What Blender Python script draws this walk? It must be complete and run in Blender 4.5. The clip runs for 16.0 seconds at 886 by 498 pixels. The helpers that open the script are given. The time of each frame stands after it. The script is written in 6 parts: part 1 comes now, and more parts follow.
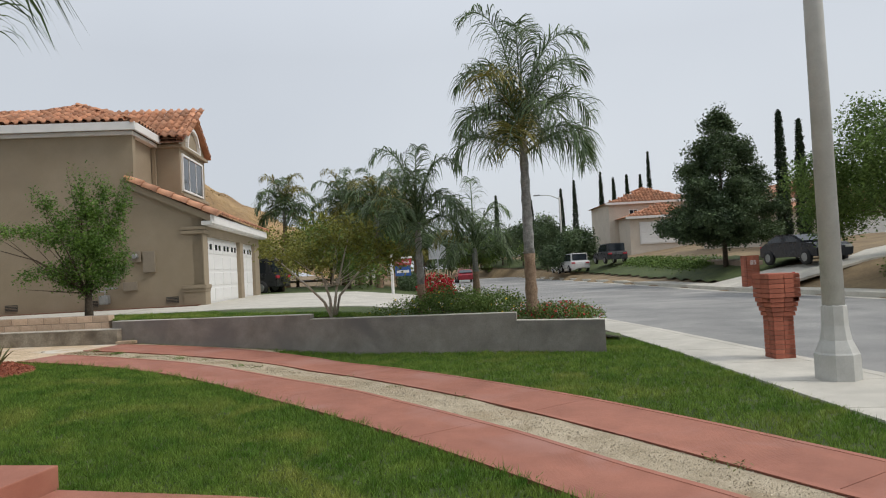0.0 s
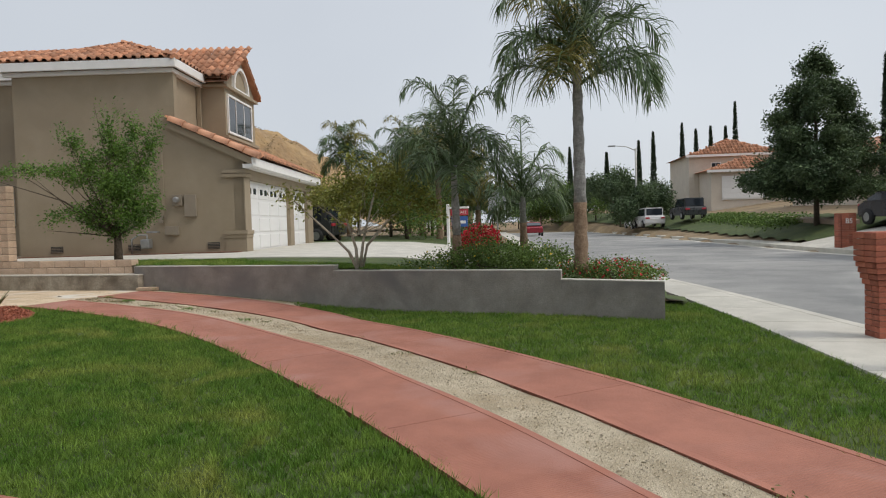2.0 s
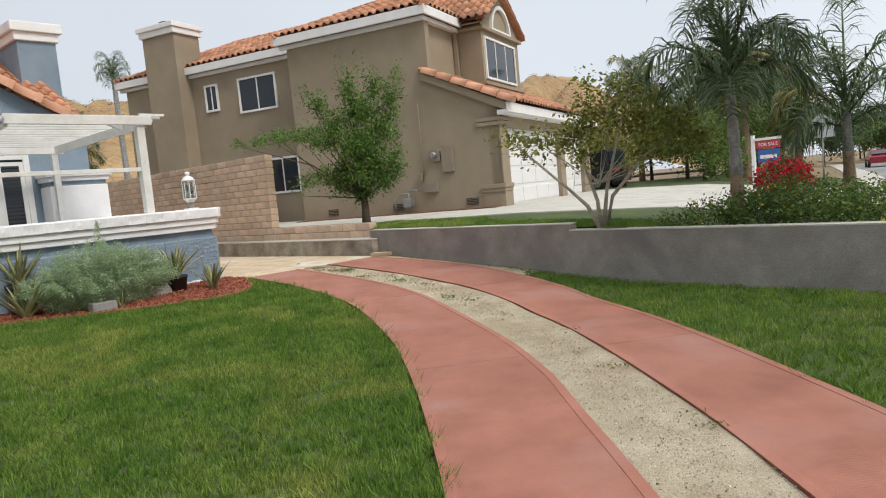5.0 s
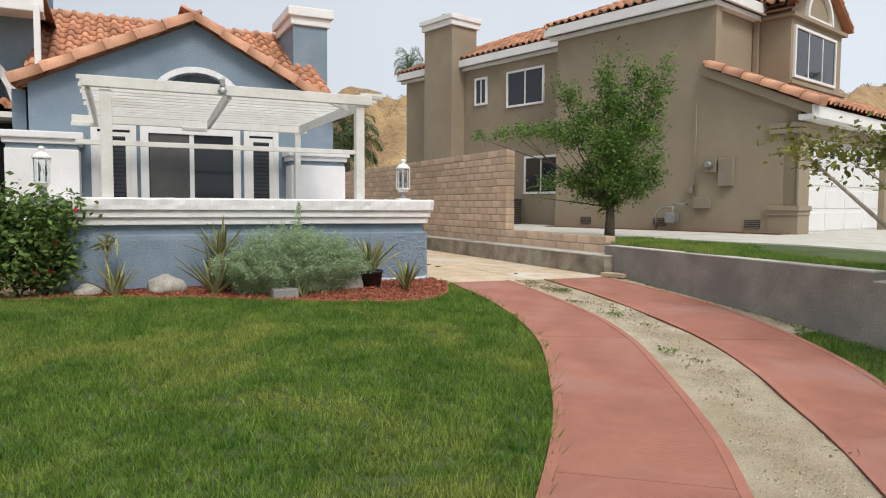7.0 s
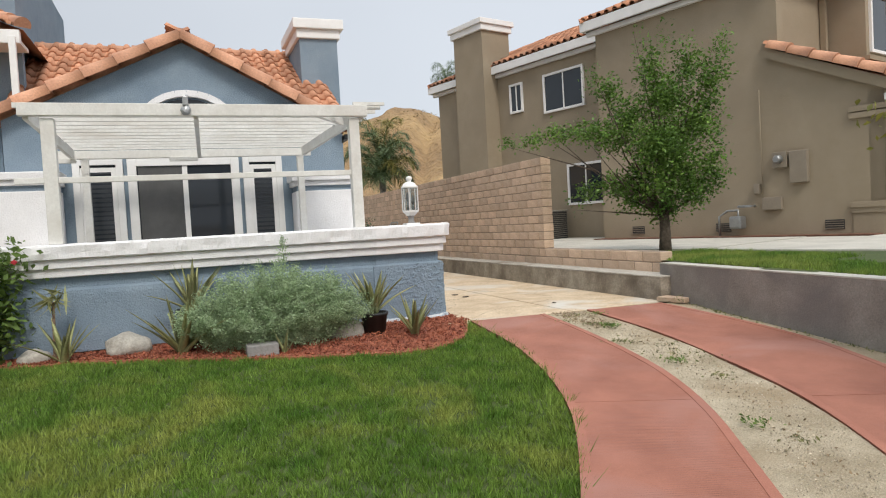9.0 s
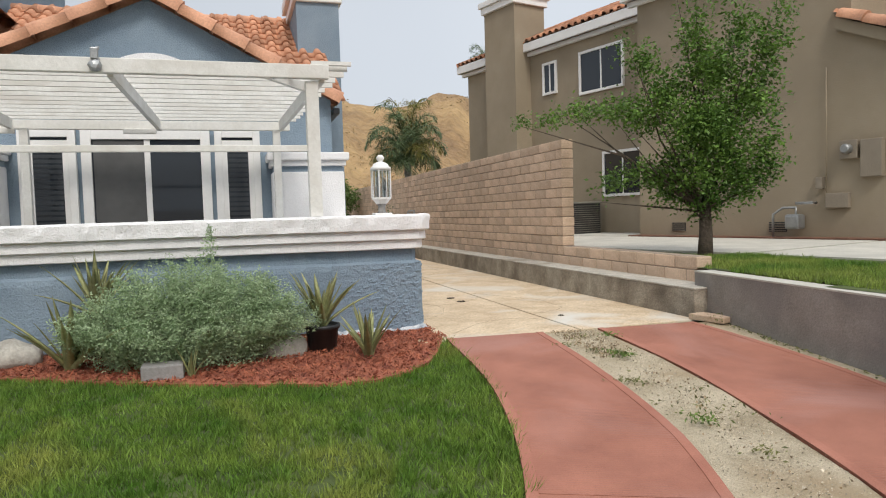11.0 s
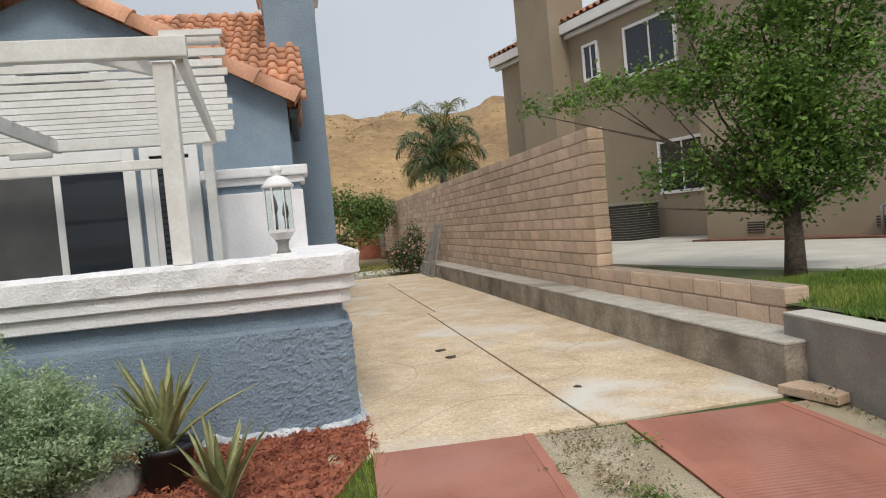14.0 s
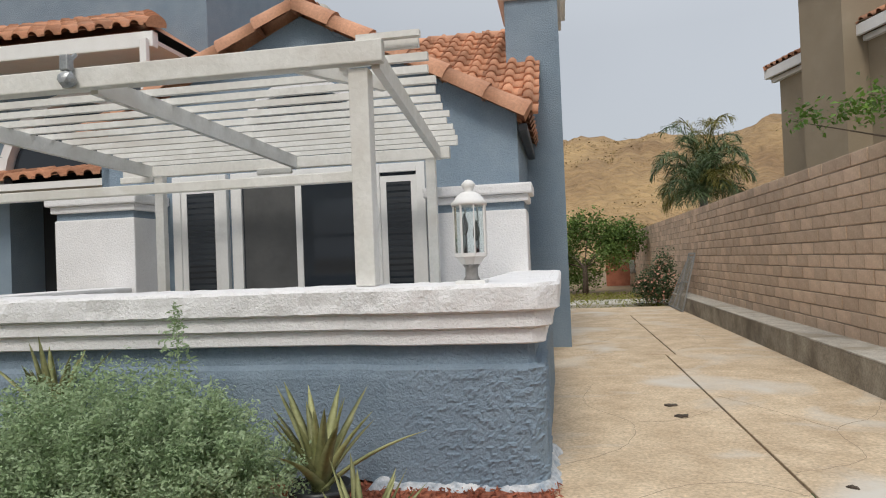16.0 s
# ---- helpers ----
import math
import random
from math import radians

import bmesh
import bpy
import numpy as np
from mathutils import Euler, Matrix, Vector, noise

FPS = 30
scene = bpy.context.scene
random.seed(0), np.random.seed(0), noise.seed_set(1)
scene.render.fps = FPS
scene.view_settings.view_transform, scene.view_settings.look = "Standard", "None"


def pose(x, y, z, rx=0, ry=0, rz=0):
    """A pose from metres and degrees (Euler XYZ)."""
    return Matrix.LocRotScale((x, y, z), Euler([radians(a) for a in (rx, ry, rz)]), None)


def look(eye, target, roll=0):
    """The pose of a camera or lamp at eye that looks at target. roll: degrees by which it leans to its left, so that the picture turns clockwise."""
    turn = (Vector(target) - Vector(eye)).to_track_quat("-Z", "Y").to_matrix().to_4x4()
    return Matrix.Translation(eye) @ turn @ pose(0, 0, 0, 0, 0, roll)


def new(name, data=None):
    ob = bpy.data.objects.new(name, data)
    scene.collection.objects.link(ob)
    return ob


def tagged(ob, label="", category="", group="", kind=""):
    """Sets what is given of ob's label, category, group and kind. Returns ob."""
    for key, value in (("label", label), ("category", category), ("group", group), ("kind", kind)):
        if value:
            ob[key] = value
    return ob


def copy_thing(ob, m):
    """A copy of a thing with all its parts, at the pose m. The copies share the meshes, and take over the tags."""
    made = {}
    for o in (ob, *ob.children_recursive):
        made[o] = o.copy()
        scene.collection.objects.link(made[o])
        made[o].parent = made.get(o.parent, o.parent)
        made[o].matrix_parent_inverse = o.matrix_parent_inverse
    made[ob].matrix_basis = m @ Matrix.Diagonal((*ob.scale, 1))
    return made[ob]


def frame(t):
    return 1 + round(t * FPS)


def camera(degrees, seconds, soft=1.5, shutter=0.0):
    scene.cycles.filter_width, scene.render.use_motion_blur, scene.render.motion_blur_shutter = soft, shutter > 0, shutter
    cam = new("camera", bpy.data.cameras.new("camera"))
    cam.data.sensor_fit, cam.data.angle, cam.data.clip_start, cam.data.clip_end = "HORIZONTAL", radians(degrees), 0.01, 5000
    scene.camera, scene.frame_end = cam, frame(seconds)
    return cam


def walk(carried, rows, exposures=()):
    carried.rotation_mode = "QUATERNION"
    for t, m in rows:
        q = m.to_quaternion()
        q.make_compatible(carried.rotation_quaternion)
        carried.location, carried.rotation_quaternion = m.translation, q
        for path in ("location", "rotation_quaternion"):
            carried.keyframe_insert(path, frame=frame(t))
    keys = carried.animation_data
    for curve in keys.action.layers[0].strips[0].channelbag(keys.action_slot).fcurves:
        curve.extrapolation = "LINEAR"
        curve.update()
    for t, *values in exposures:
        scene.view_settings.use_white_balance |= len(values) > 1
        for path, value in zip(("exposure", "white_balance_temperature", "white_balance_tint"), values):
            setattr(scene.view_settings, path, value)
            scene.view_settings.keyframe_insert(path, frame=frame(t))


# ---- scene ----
cam = camera(65.8, 16.0, soft=1.1)
PATH = [
    (0, (-10.082, -9.961, 1.275), (-8.115, -9.603, 1.332), -3.0),
    (0.5, (-9.733, -10.028, 1.265), (-7.747, -9.796, 1.319), -3.0),
    (1, (-9.323, -10.116, 1.247), (-7.378, -9.649, 1.271), -5.6),
    (1.5, (-8.905, -10.176, 1.231), (-6.972, -9.663, 1.227), -3.7),
    (2, (-8.454, -10.265, 1.197), (-6.538, -9.695, 1.123), -1.7),
    (2.5, (-8.03, -10.23, 1.15), (-6.132, -9.604, 1.09), 0.2),
    (3, (-7.475, -10.235, 1.145), (-5.688, -9.347, 1.009), -0.0),
    (3.5, (-7.037, -10.078, 1.169), (-5.402, -8.929, 1.076), -1.7),
    (3.7, (-6.882, -10.116, 1.181), (-5.269, -8.937, 1.103), -3.5),
    (5.8, (-5.064, -9.818, 1.146), (-3.693, -8.376, 0.95), -1.8),
    (6, (-4.899, -9.721, 1.144), (-3.555, -8.252, 0.953), -0.2),
    (6.5, (-4.468, -9.412, 1.181), (-3.423, -7.711, 1.056), -3.4),
    (7, (-4.028, -9.147, 1.131), (-3.179, -7.341, 1.005), 0.3),
    (7.5, (-3.719, -8.799, 1.163), (-2.905, -6.976, 1.048), -1.1),
    (8, (-3.351, -8.488, 1.171), (-2.56, -6.654, 1.065), -1.2),
    (8.5, (-3.125, -8.182, 1.196), (-2.401, -6.32, 1.113), -2.0),
    (8.7, (-3.053, -8.066, 1.205), (-2.333, -6.202, 1.131), -2.8),
    (10.8, (-1.853, -6.689, 1.222), (-1.274, -4.777, 1.132), -2.1),
    (11, (-1.737, -6.582, 1.214), (-1.159, -4.67, 1.109), -1.7),
    (11.5, (-1.43, -6.21, 1.258), (-0.686, -4.356, 1.172), -4.6),
    (12, (-1.094, -5.855, 1.239), (-0.534, -3.938, 1.123), -2.5),
    (12.5, (-0.834, -5.516, 1.249), (-0.283, -3.597, 1.131), -1.9),
    (13, (-0.547, -5.119, 1.271), (-0.024, -3.191, 1.187), -3.5),
    (13.5, (-0.341, -4.796, 1.294), (0.09, -2.846, 1.188), -4.5),
    (14, (-0.191, -4.517, 1.333), (0.192, -2.556, 1.257), -5.2),
    (14.5, (-0.001, -4.239, 1.34), (0.174, -2.248, 1.284), -4.8),
    (15, (0.062, -3.993, 1.358), (0.16, -1.995, 1.326), -2.9),
    (15.5, (0.149, -3.863, 1.357), (0.022, -1.867, 1.374), -2.3),
    (16, (0.158, -3.804, 1.342), (-0.184, -1.834, 1.379), -2.3),
]
walk(cam, [(t, look(eye, target, roll)) for t, eye, target, roll in PATH],
     exposures=((0, 0.08), (0.5, -0.06), (2, 0.09), (3.5, 0.29), (7, 0.42), (12, 0.36), (14, 0.23), (16, 0.1)))

# ---- world, sun, exposure ----
world = bpy.data.worlds.new("world")
scene.world = world
world.use_nodes = True
wn, wl = world.node_tree.nodes, world.node_tree.links
wn.clear()
w_out, w_bg = wn.new("ShaderNodeOutputWorld"), wn.new("ShaderNodeBackground")
w_sky = wn.new("ShaderNodeTexSky")
w_sky.sky_type, w_sky.sun_disc = "NISHITA", False
w_sky.sun_elevation, w_sky.sun_rotation = radians(49), radians(184)
w_sky.dust_density, w_sky.air_density = 4.0, 1.0
w_cloud = wn.new("ShaderNodeTexNoise")
w_cloud.inputs["Scale"].default_value, w_cloud.inputs["Detail"].default_value = 1.6, 4.0
w_ramp = wn.new("ShaderNodeValToRGB")
w_ramp.color_ramp.elements[0].position, w_ramp.color_ramp.elements[0].color = 0.25, (6.6, 7.0, 7.6, 1)
w_ramp.color_ramp.elements[1].position, w_ramp.color_ramp.elements[1].color = 0.8, (7.6, 8.0, 8.5, 1)
w_mix = wn.new("ShaderNodeMix")
w_mix.data_type = "RGBA"
w_mix.inputs["Factor"].default_value = 0.82
w_dir, w_sep, w_up = wn.new("ShaderNodeTexCoord"), wn.new("ShaderNodeSeparateXYZ"), wn.new("ShaderNodeMapRange")
w_up.inputs["From Min"].default_value, w_up.inputs["From Max"].default_value = 0.3, 1.0
w_up.inputs["To Min"].default_value, w_up.inputs["To Max"].default_value = 0.083, 0.15
wl.new(w_dir.outputs["Generated"], w_sep.inputs["Vector"])
wl.new(w_dir.outputs["Generated"], w_cloud.inputs["Vector"])
wl.new(w_sep.outputs["Z"], w_up.inputs["Value"])
w_east, w_mul = wn.new("ShaderNodeMapRange"), wn.new("ShaderNodeMath")
w_east.inputs["From Min"].default_value, w_east.inputs["To Min"].default_value, w_east.inputs["To Max"].default_value = -0.4, 0.84, 1.16
w_mul.operation = "MULTIPLY"
wl.new(w_sep.outputs["X"], w_east.inputs["Value"])
wl.new(w_up.outputs["Result"], w_mul.inputs[0])
wl.new(w_east.outputs["Result"], w_mul.inputs[1])
wl.new(w_mul.outputs[0], w_bg.inputs["Strength"])
wl.new(w_cloud.outputs["Fac"], w_ramp.inputs["Fac"])
wl.new(w_sky.outputs["Color"], w_mix.inputs["A"])
wl.new(w_ramp.outputs["Color"], w_mix.inputs["B"])
wl.new(w_mix.outputs["Result"], w_bg.inputs["Color"])
wl.new(w_bg.outputs["Background"], w_out.inputs["Surface"])
sun_data = bpy.data.lights.new("sun", "SUN")
sun_data.energy, sun_data.angle, sun_data.color = 1.5, radians(16), (1.0, 0.95, 0.87)
sun = new("sun", sun_data)
sun.matrix_world = look((0, 0, 60), (60 * 0.06, 60 * 0.86, 0))


# ---- materials ----
def material(name, low, high, scale=8.0, rough=0.85, bump=0.2, fine=120.0, stain=None, metal=0.0, spread=0.0, depth=0.01, grain=0.5):
    """Two colours by a coarse noise, a fine grain, wear stains, and relief; spread: how far pieces differ."""
    m = bpy.data.materials.new(name)
    m.use_nodes = True
    n, l = m.node_tree.nodes, m.node_tree.links
    b = n["Principled BSDF"]
    b.inputs["Metallic"].default_value = metal
    tc = n.new("ShaderNodeTexCoord")
    a = n.new("ShaderNodeTexNoise")
    a.inputs["Scale"].default_value, a.inputs["Detail"].default_value, a.inputs["Roughness"].default_value = scale, 6, 0.62
    g = n.new("ShaderNodeTexNoise")
    g.inputs["Scale"].default_value, g.inputs["Detail"].default_value, g.inputs["Distortion"].default_value = fine, 5, 0.5
    r = n.new("ShaderNodeValToRGB")
    r.color_ramp.elements[0].position, r.color_ramp.elements[0].color = 0.32, (*low, 1)
    r.color_ramp.elements[1].position, r.color_ramp.elements[1].color = 0.68, (*high, 1)
    l.new(tc.outputs["Object"], a.inputs["Vector"])
    l.new(tc.outputs["Object"], g.inputs["Vector"])
    l.new(a.outputs["Fac"], r.inputs["Fac"])
    mul = n.new("ShaderNodeMix")
    mul.data_type, mul.blend_type = "RGBA", "MULTIPLY"
    mul.inputs["Factor"].default_value = grain
    gr = n.new("ShaderNodeMapRange")
    gr.inputs["From Min"].default_value, gr.inputs["From Max"].default_value = 0.25, 0.75
    gr.inputs["To Min"].default_value, gr.inputs["To Max"].default_value = 0.6, 1.25
    l.new(g.outputs["Fac"], gr.inputs["Value"])
    l.new(r.outputs["Color"], mul.inputs["A"])
    l.new(gr.outputs["Result"], mul.inputs["B"])
    colour = mul.outputs["Result"]
    if stain:
        s = n.new("ShaderNodeTexNoise")
        s.inputs["Scale"].default_value, s.inputs["Detail"].default_value, s.inputs["Distortion"].default_value = scale * 0.35, 7, 0.8
        sr = n.new("ShaderNodeValToRGB")
        sr.color_ramp.elements[0].position, sr.color_ramp.elements[1].position = 0.52, 0.72
        sm = n.new("ShaderNodeMix")
        sm.data_type = "RGBA"
        l.new(tc.outputs["Object"], s.inputs["Vector"])
        l.new(s.outputs["Fac"], sr.inputs["Fac"])
        l.new(sr.outputs["Color"], sm.inputs["Factor"])
        l.new(colour, sm.inputs["A"])
        sm.inputs["B"].default_value = (*stain, 1)
        colour = sm.outputs["Result"]
    if spread:
        oi, geo = n.new("ShaderNodeObjectInfo"), n.new("ShaderNodeNewGeometry")
        add = n.new("ShaderNodeMath")
        add.operation = "ADD"
        fr = n.new("ShaderNodeMath")
        fr.operation = "FRACT"
        l.new(oi.outputs["Random"], add.inputs[0])
        l.new(geo.outputs["Random Per Island"], add.inputs[1])
        l.new(add.outputs[0], fr.inputs[0])
        mr = n.new("ShaderNodeMapRange")
        mr.inputs["To Min"].default_value, mr.inputs["To Max"].default_value = 1 - spread, 1 + spread
        l.new(fr.outputs[0], mr.inputs["Value"])
        hs = n.new("ShaderNodeHueSaturation")
        l.new(mr.outputs["Result"], hs.inputs["Value"])
        l.new(colour, hs.inputs["Color"])
        colour = hs.outputs["Color"]
    l.new(colour, b.inputs["Base Color"])
    rr = n.new("ShaderNodeMapRange")
    rr.inputs["To Min"].default_value, rr.inputs["To Max"].default_value = max(0.02, rough - 0.12), min(1, rough + 0.1)
    l.new(a.outputs["Fac"], rr.inputs["Value"])
    l.new(rr.outputs["Result"], b.inputs["Roughness"])
    if bump:
        bp = n.new("ShaderNodeBump")
        bp.inputs["Strength"].default_value, bp.inputs["Distance"].default_value = bump, depth
        l.new(g.outputs["Fac"], bp.inputs["Height"])
        l.new(bp.outputs["Normal"], b.inputs["Normal"])
    return m


def leafmat(name, low, high, scale=3.0, rough=0.5, light=0.25, spread=0.45, stain=None):
    m = material(name, low, high, scale, rough, 0.0, 40.0, spread=spread, stain=stain)
    b = m.node_tree.nodes["Principled BSDF"]
    b.inputs["Specular IOR Level"].default_value = 0.3
    t, mx, out = m.node_tree.nodes.new("ShaderNodeBsdfTranslucent"), m.node_tree.nodes.new("ShaderNodeMixShader"), m.node_tree.nodes["Material Output"]
    src = b.inputs["Base Color"].links[0].from_socket
    m.node_tree.links.new(src, t.inputs["Color"])
    mx.inputs["Fac"].default_value = light
    m.node_tree.links.new(b.outputs["BSDF"], mx.inputs[1])
    m.node_tree.links.new(t.outputs["BSDF"], mx.inputs[2])
    m.node_tree.links.new(mx.outputs["Shader"], out.inputs["Surface"])
    return m


M_EARTH = material("dry_earth", (0.16, 0.11, 0.06), (0.3, 0.22, 0.12), 0.6, 0.95, 0.5, 9)
M_LAWN = material("lawn_soil", (0.035, 0.06, 0.012), (0.09, 0.115, 0.03), 1.6, 0.95, 0.6, 60, spread=0)
M_BLADE = leafmat("grass_blades", (0.08, 0.18, 0.022), (0.225, 0.325, 0.06), 2.4, 0.6, 0.35, 0.5, stain=(0.31, 0.345, 0.08))
M_RED = material("red_painted_concrete", (0.32, 0.12, 0.078), (0.43, 0.178, 0.12), 2.2, 0.8, 0.25, 160, stain=(0.36, 0.17, 0.13))
M_GRAVEL = material("decomposed_granite", (0.43, 0.35, 0.23), (0.67, 0.575, 0.42), 3.0, 0.95, 1.0, 110, stain=(0.42, 0.32, 0.2), depth=0.02, grain=0.9)
M_GRIT = material("mixed_grit", (0.4, 0.34, 0.25), (0.66, 0.58, 0.45), 40, 0.95, 0.3, 200, spread=0.45)
M_CONC = material("tan_concrete", (0.5, 0.37, 0.235), (0.7, 0.56, 0.39), 2.8, 0.85, 0.4, 45, stain=(0.62, 0.58, 0.51), grain=0.8)
M_WALK = material("pale_concrete", (0.46, 0.44, 0.38), (0.6, 0.57, 0.5), 1.8, 0.9, 0.2, 110, stain=(0.42, 0.4, 0.35))
M_ASPHALT = material("asphalt", (0.19, 0.19, 0.185), (0.3, 0.295, 0.28), 0.7, 0.92, 0.5, 140, stain=(0.36, 0.35, 0.33))
M_RETAIN = material("grey_rendered_wall", (0.225, 0.205, 0.18), (0.345, 0.317, 0.28), 2.5, 0.9, 0.4, 55, stain=(0.19, 0.175, 0.165), depth=0.015)
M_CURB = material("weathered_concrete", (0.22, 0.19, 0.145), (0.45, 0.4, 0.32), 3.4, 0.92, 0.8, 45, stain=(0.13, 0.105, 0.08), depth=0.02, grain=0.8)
M_CURBTOP = material("pale_concrete_top", (0.36, 0.33, 0.28), (0.55, 0.51, 0.44), 5, 0.92, 0.6, 60, stain=(0.3, 0.26, 0.2), grain=0.8)
M_BLOCK = material("tan_slump_block", (0.54, 0.38, 0.265), (0.69, 0.52, 0.38), 5.0, 0.92, 0.5, 60, spread=0.16)
M_MORTAR = material("grey_mortar", (0.3, 0.23, 0.17), (0.4, 0.31, 0.24), 20, 0.95, 0.4, 120)
M_TAUPE = material("taupe_stucco", (0.29, 0.235, 0.16), (0.34, 0.28, 0.2), 1.1, 0.92, 0.5, 75, stain=(0.27, 0.22, 0.155), grain=0.35)
M_BLUE = material("blue_grey_stucco", (0.19, 0.255, 0.32), (0.25, 0.32, 0.385), 1.6, 0.85, 1.0, 60, depth=0.014, grain=0.35)
M_WHITE = material("white_paint", (0.76, 0.75, 0.73), (0.83, 0.82, 0.8), 3, 0.6, 0.1, 60, grain=0.12)
M_STUCCOW = material("white_stucco", (0.77, 0.76, 0.76), (0.84, 0.83, 0.83), 2.5, 0.85, 0.8, 55, depth=0.012, grain=0.14)
M_WOODW = material("weathered_white_wood", (0.66, 0.645, 0.6), (0.77, 0.76, 0.725), 4, 0.65, 0.3, 30, stain=(0.6, 0.57, 0.52), grain=0.2)
M_TILE = material("terracotta_tile", (0.4, 0.17, 0.09), (0.57, 0.29, 0.17), 3, 0.85, 0.3, 50, spread=0.32, stain=(0.36, 0.2, 0.13))
M_TRIM = material("orange_ridge_tile", (0.46, 0.22, 0.125), (0.59, 0.31, 0.19), 4, 0.75, 0.3, 40, spread=0.2, stain=(0.4, 0.2, 0.12))
M_GDOOR = material("white_garage_door", (0.78, 0.78, 0.77), (0.82, 0.82, 0.81), 2, 0.5, 0.05, 60)
M_BRICK = material("red_brick", (0.3, 0.085, 0.05), (0.42, 0.14, 0.085), 9, 0.85, 0.5, 80, spread=0.22)
M_BARK = material("brown_bark", (0.06, 0.045, 0.033), (0.14, 0.105, 0.075), 14, 0.95, 1.0, 40, depth=0.03)
M_PALEBARK = material("pale_bark", (0.3, 0.26, 0.2), (0.48, 0.43, 0.35), 12, 0.9, 0.5, 60)
M_PALMBARK = material("palm_bark", (0.19, 0.12, 0.075), (0.33, 0.235, 0.16), 9, 0.95, 0.8, 30, depth=0.03)
M_PALMGREY = material("grey_palm_bark", (0.19, 0.187, 0.18), (0.42, 0.415, 0.4), 9, 0.95, 0.8, 30, depth=0.03)
M_PALM = leafmat("palm_leaf", (0.08, 0.13, 0.06), (0.17, 0.23, 0.11), 1.5, 0.45, 0.25)
M_PALMY = leafmat("yellow_palm_leaf", (0.16, 0.16, 0.04), (0.28, 0.24, 0.07), 1.5, 0.5, 0.25)
M_LEAF = leafmat("pear_leaf", (0.065, 0.14, 0.026), (0.18, 0.3, 0.058), 1.6, 0.45, 0.3)
M_LEAFY = leafmat("yellowish_leaf", (0.15, 0.18, 0.035), (0.32, 0.3, 0.07), 1.2, 0.5, 0.3)
M_DARKLEAF = leafmat("dark_leaf", (0.05, 0.085, 0.042), (0.12, 0.17, 0.075), 0.8, 0.6, 0.2)
M_MIDLEAF = leafmat("green_leaf", (0.085, 0.15, 0.036), (0.19, 0.275, 0.07), 0.8, 0.7, 0.25)
M_CYP = leafmat("cypress_leaf", (0.022, 0.042, 0.022), (0.05, 0.075, 0.035), 0.8, 0.6, 0.1)
M_SAGE = leafmat("grey_green_leaf", (0.3, 0.41, 0.22), (0.48, 0.58, 0.37), 5, 0.85, 0.4, 0.2)
M_ALOE = leafmat("aloe_leaf", (0.21, 0.23, 0.09), (0.39, 0.385, 0.19), 6, 0.5, 0.15)
M_ROSE = leafmat("pink_petal", (0.6, 0.25, 0.18), (0.75, 0.45, 0.34), 4, 0.6, 0.3)
M_REDP = leafmat("red_petal", (0.5, 0.012, 0.03), (0.72, 0.04, 0.06), 4, 0.6, 0.3)
M_YELP = leafmat("yellow_petal", (0.7, 0.5, 0.03), (0.8, 0.62, 0.08), 4, 0.6, 0.3)
M_MULCHB = material("brown_bark_mulch", (0.13, 0.06, 0.038), (0.27, 0.13, 0.08), 8, 0.9, 1.0, 60, depth=0.02)
M_MULCH = material("red_bark_mulch", (0.235, 0.065, 0.038), (0.43, 0.15, 0.08), 8, 0.9, 1.0, 60, spread=0.4, depth=0.02)
M_POT = material("black_plastic", (0.015, 0.016, 0.018), (0.03, 0.031, 0.033), 4, 0.45, 0.05, 60)
M_GPOT = material("grey_plastic", (0.22, 0.21, 0.2), (0.3, 0.29, 0.28), 4, 0.6, 0.1, 60)
M_ROCK = material("pale_rock", (0.3, 0.28, 0.24), (0.5, 0.47, 0.41), 5, 0.9, 0.6, 40)
# near-black colour in place of the shade in rooms and recess
M_SHADEDARK = material("painted_shade_interior", (0.018, 0.02, 0.022), (0.03, 0.032, 0.035), 2, 0.8, 0.1, 40)
M_METAL = material("grey_metal", (0.3, 0.31, 0.31), (0.42, 0.43, 0.43), 6, 0.45, 0.1, 80, metal=0.7)
M_LAMP = material("pale_concrete_pole", (0.46, 0.46, 0.43), (0.56, 0.56, 0.53), 4, 0.75, 0.15, 120)
M_BOX = material("taupe_metal", (0.24, 0.2, 0.15), (0.28, 0.235, 0.18), 4, 0.6, 0.1, 60)
M_ACM = material("beige_grille", (0.2, 0.19, 0.16), (0.28, 0.26, 0.22), 5, 0.6, 0.1, 60)
M_HILL = material("dry_grass_hill", (0.25, 0.155, 0.075), (0.46, 0.31, 0.145), 0.07, 0.98, 1.0, 0.9, stain=(0.36, 0.27, 0.17), depth=0.9, grain=0.7)
M_CRACK = material("dark_joint", (0.28, 0.22, 0.15), (0.38, 0.3, 0.21), 20, 0.95, 0.3, 100)
M_SCRUB = leafmat("dry_scrub", (0.2, 0.14, 0.06), (0.34, 0.25, 0.12), 0.2, 0.8, 0.1)
M_WEED = leafmat("weed_leaf", (0.13, 0.15, 0.05), (0.25, 0.24, 0.1), 3, 0.7, 0.2)
M_LITTER = material("dry_leaf_litter", (0.2, 0.14, 0.08), (0.4, 0.3, 0.18), 12, 0.9, 0.2, 60, spread=0.4)
M_FOOT = material("white_splashed_stucco", (0.3, 0.36, 0.42), (0.74, 0.74, 0.74), 14, 0.9, 0.8, 40, depth=0.02)
M_BLIND = material("dark_blind", (0.022, 0.027, 0.033), (0.035, 0.042, 0.05), 4, 0.6, 0.05, 60)
M_SCREEN = material("grey_mesh", (0.07, 0.07, 0.07), (0.1, 0.1, 0.1), 4, 0.7, 0.2, 400)
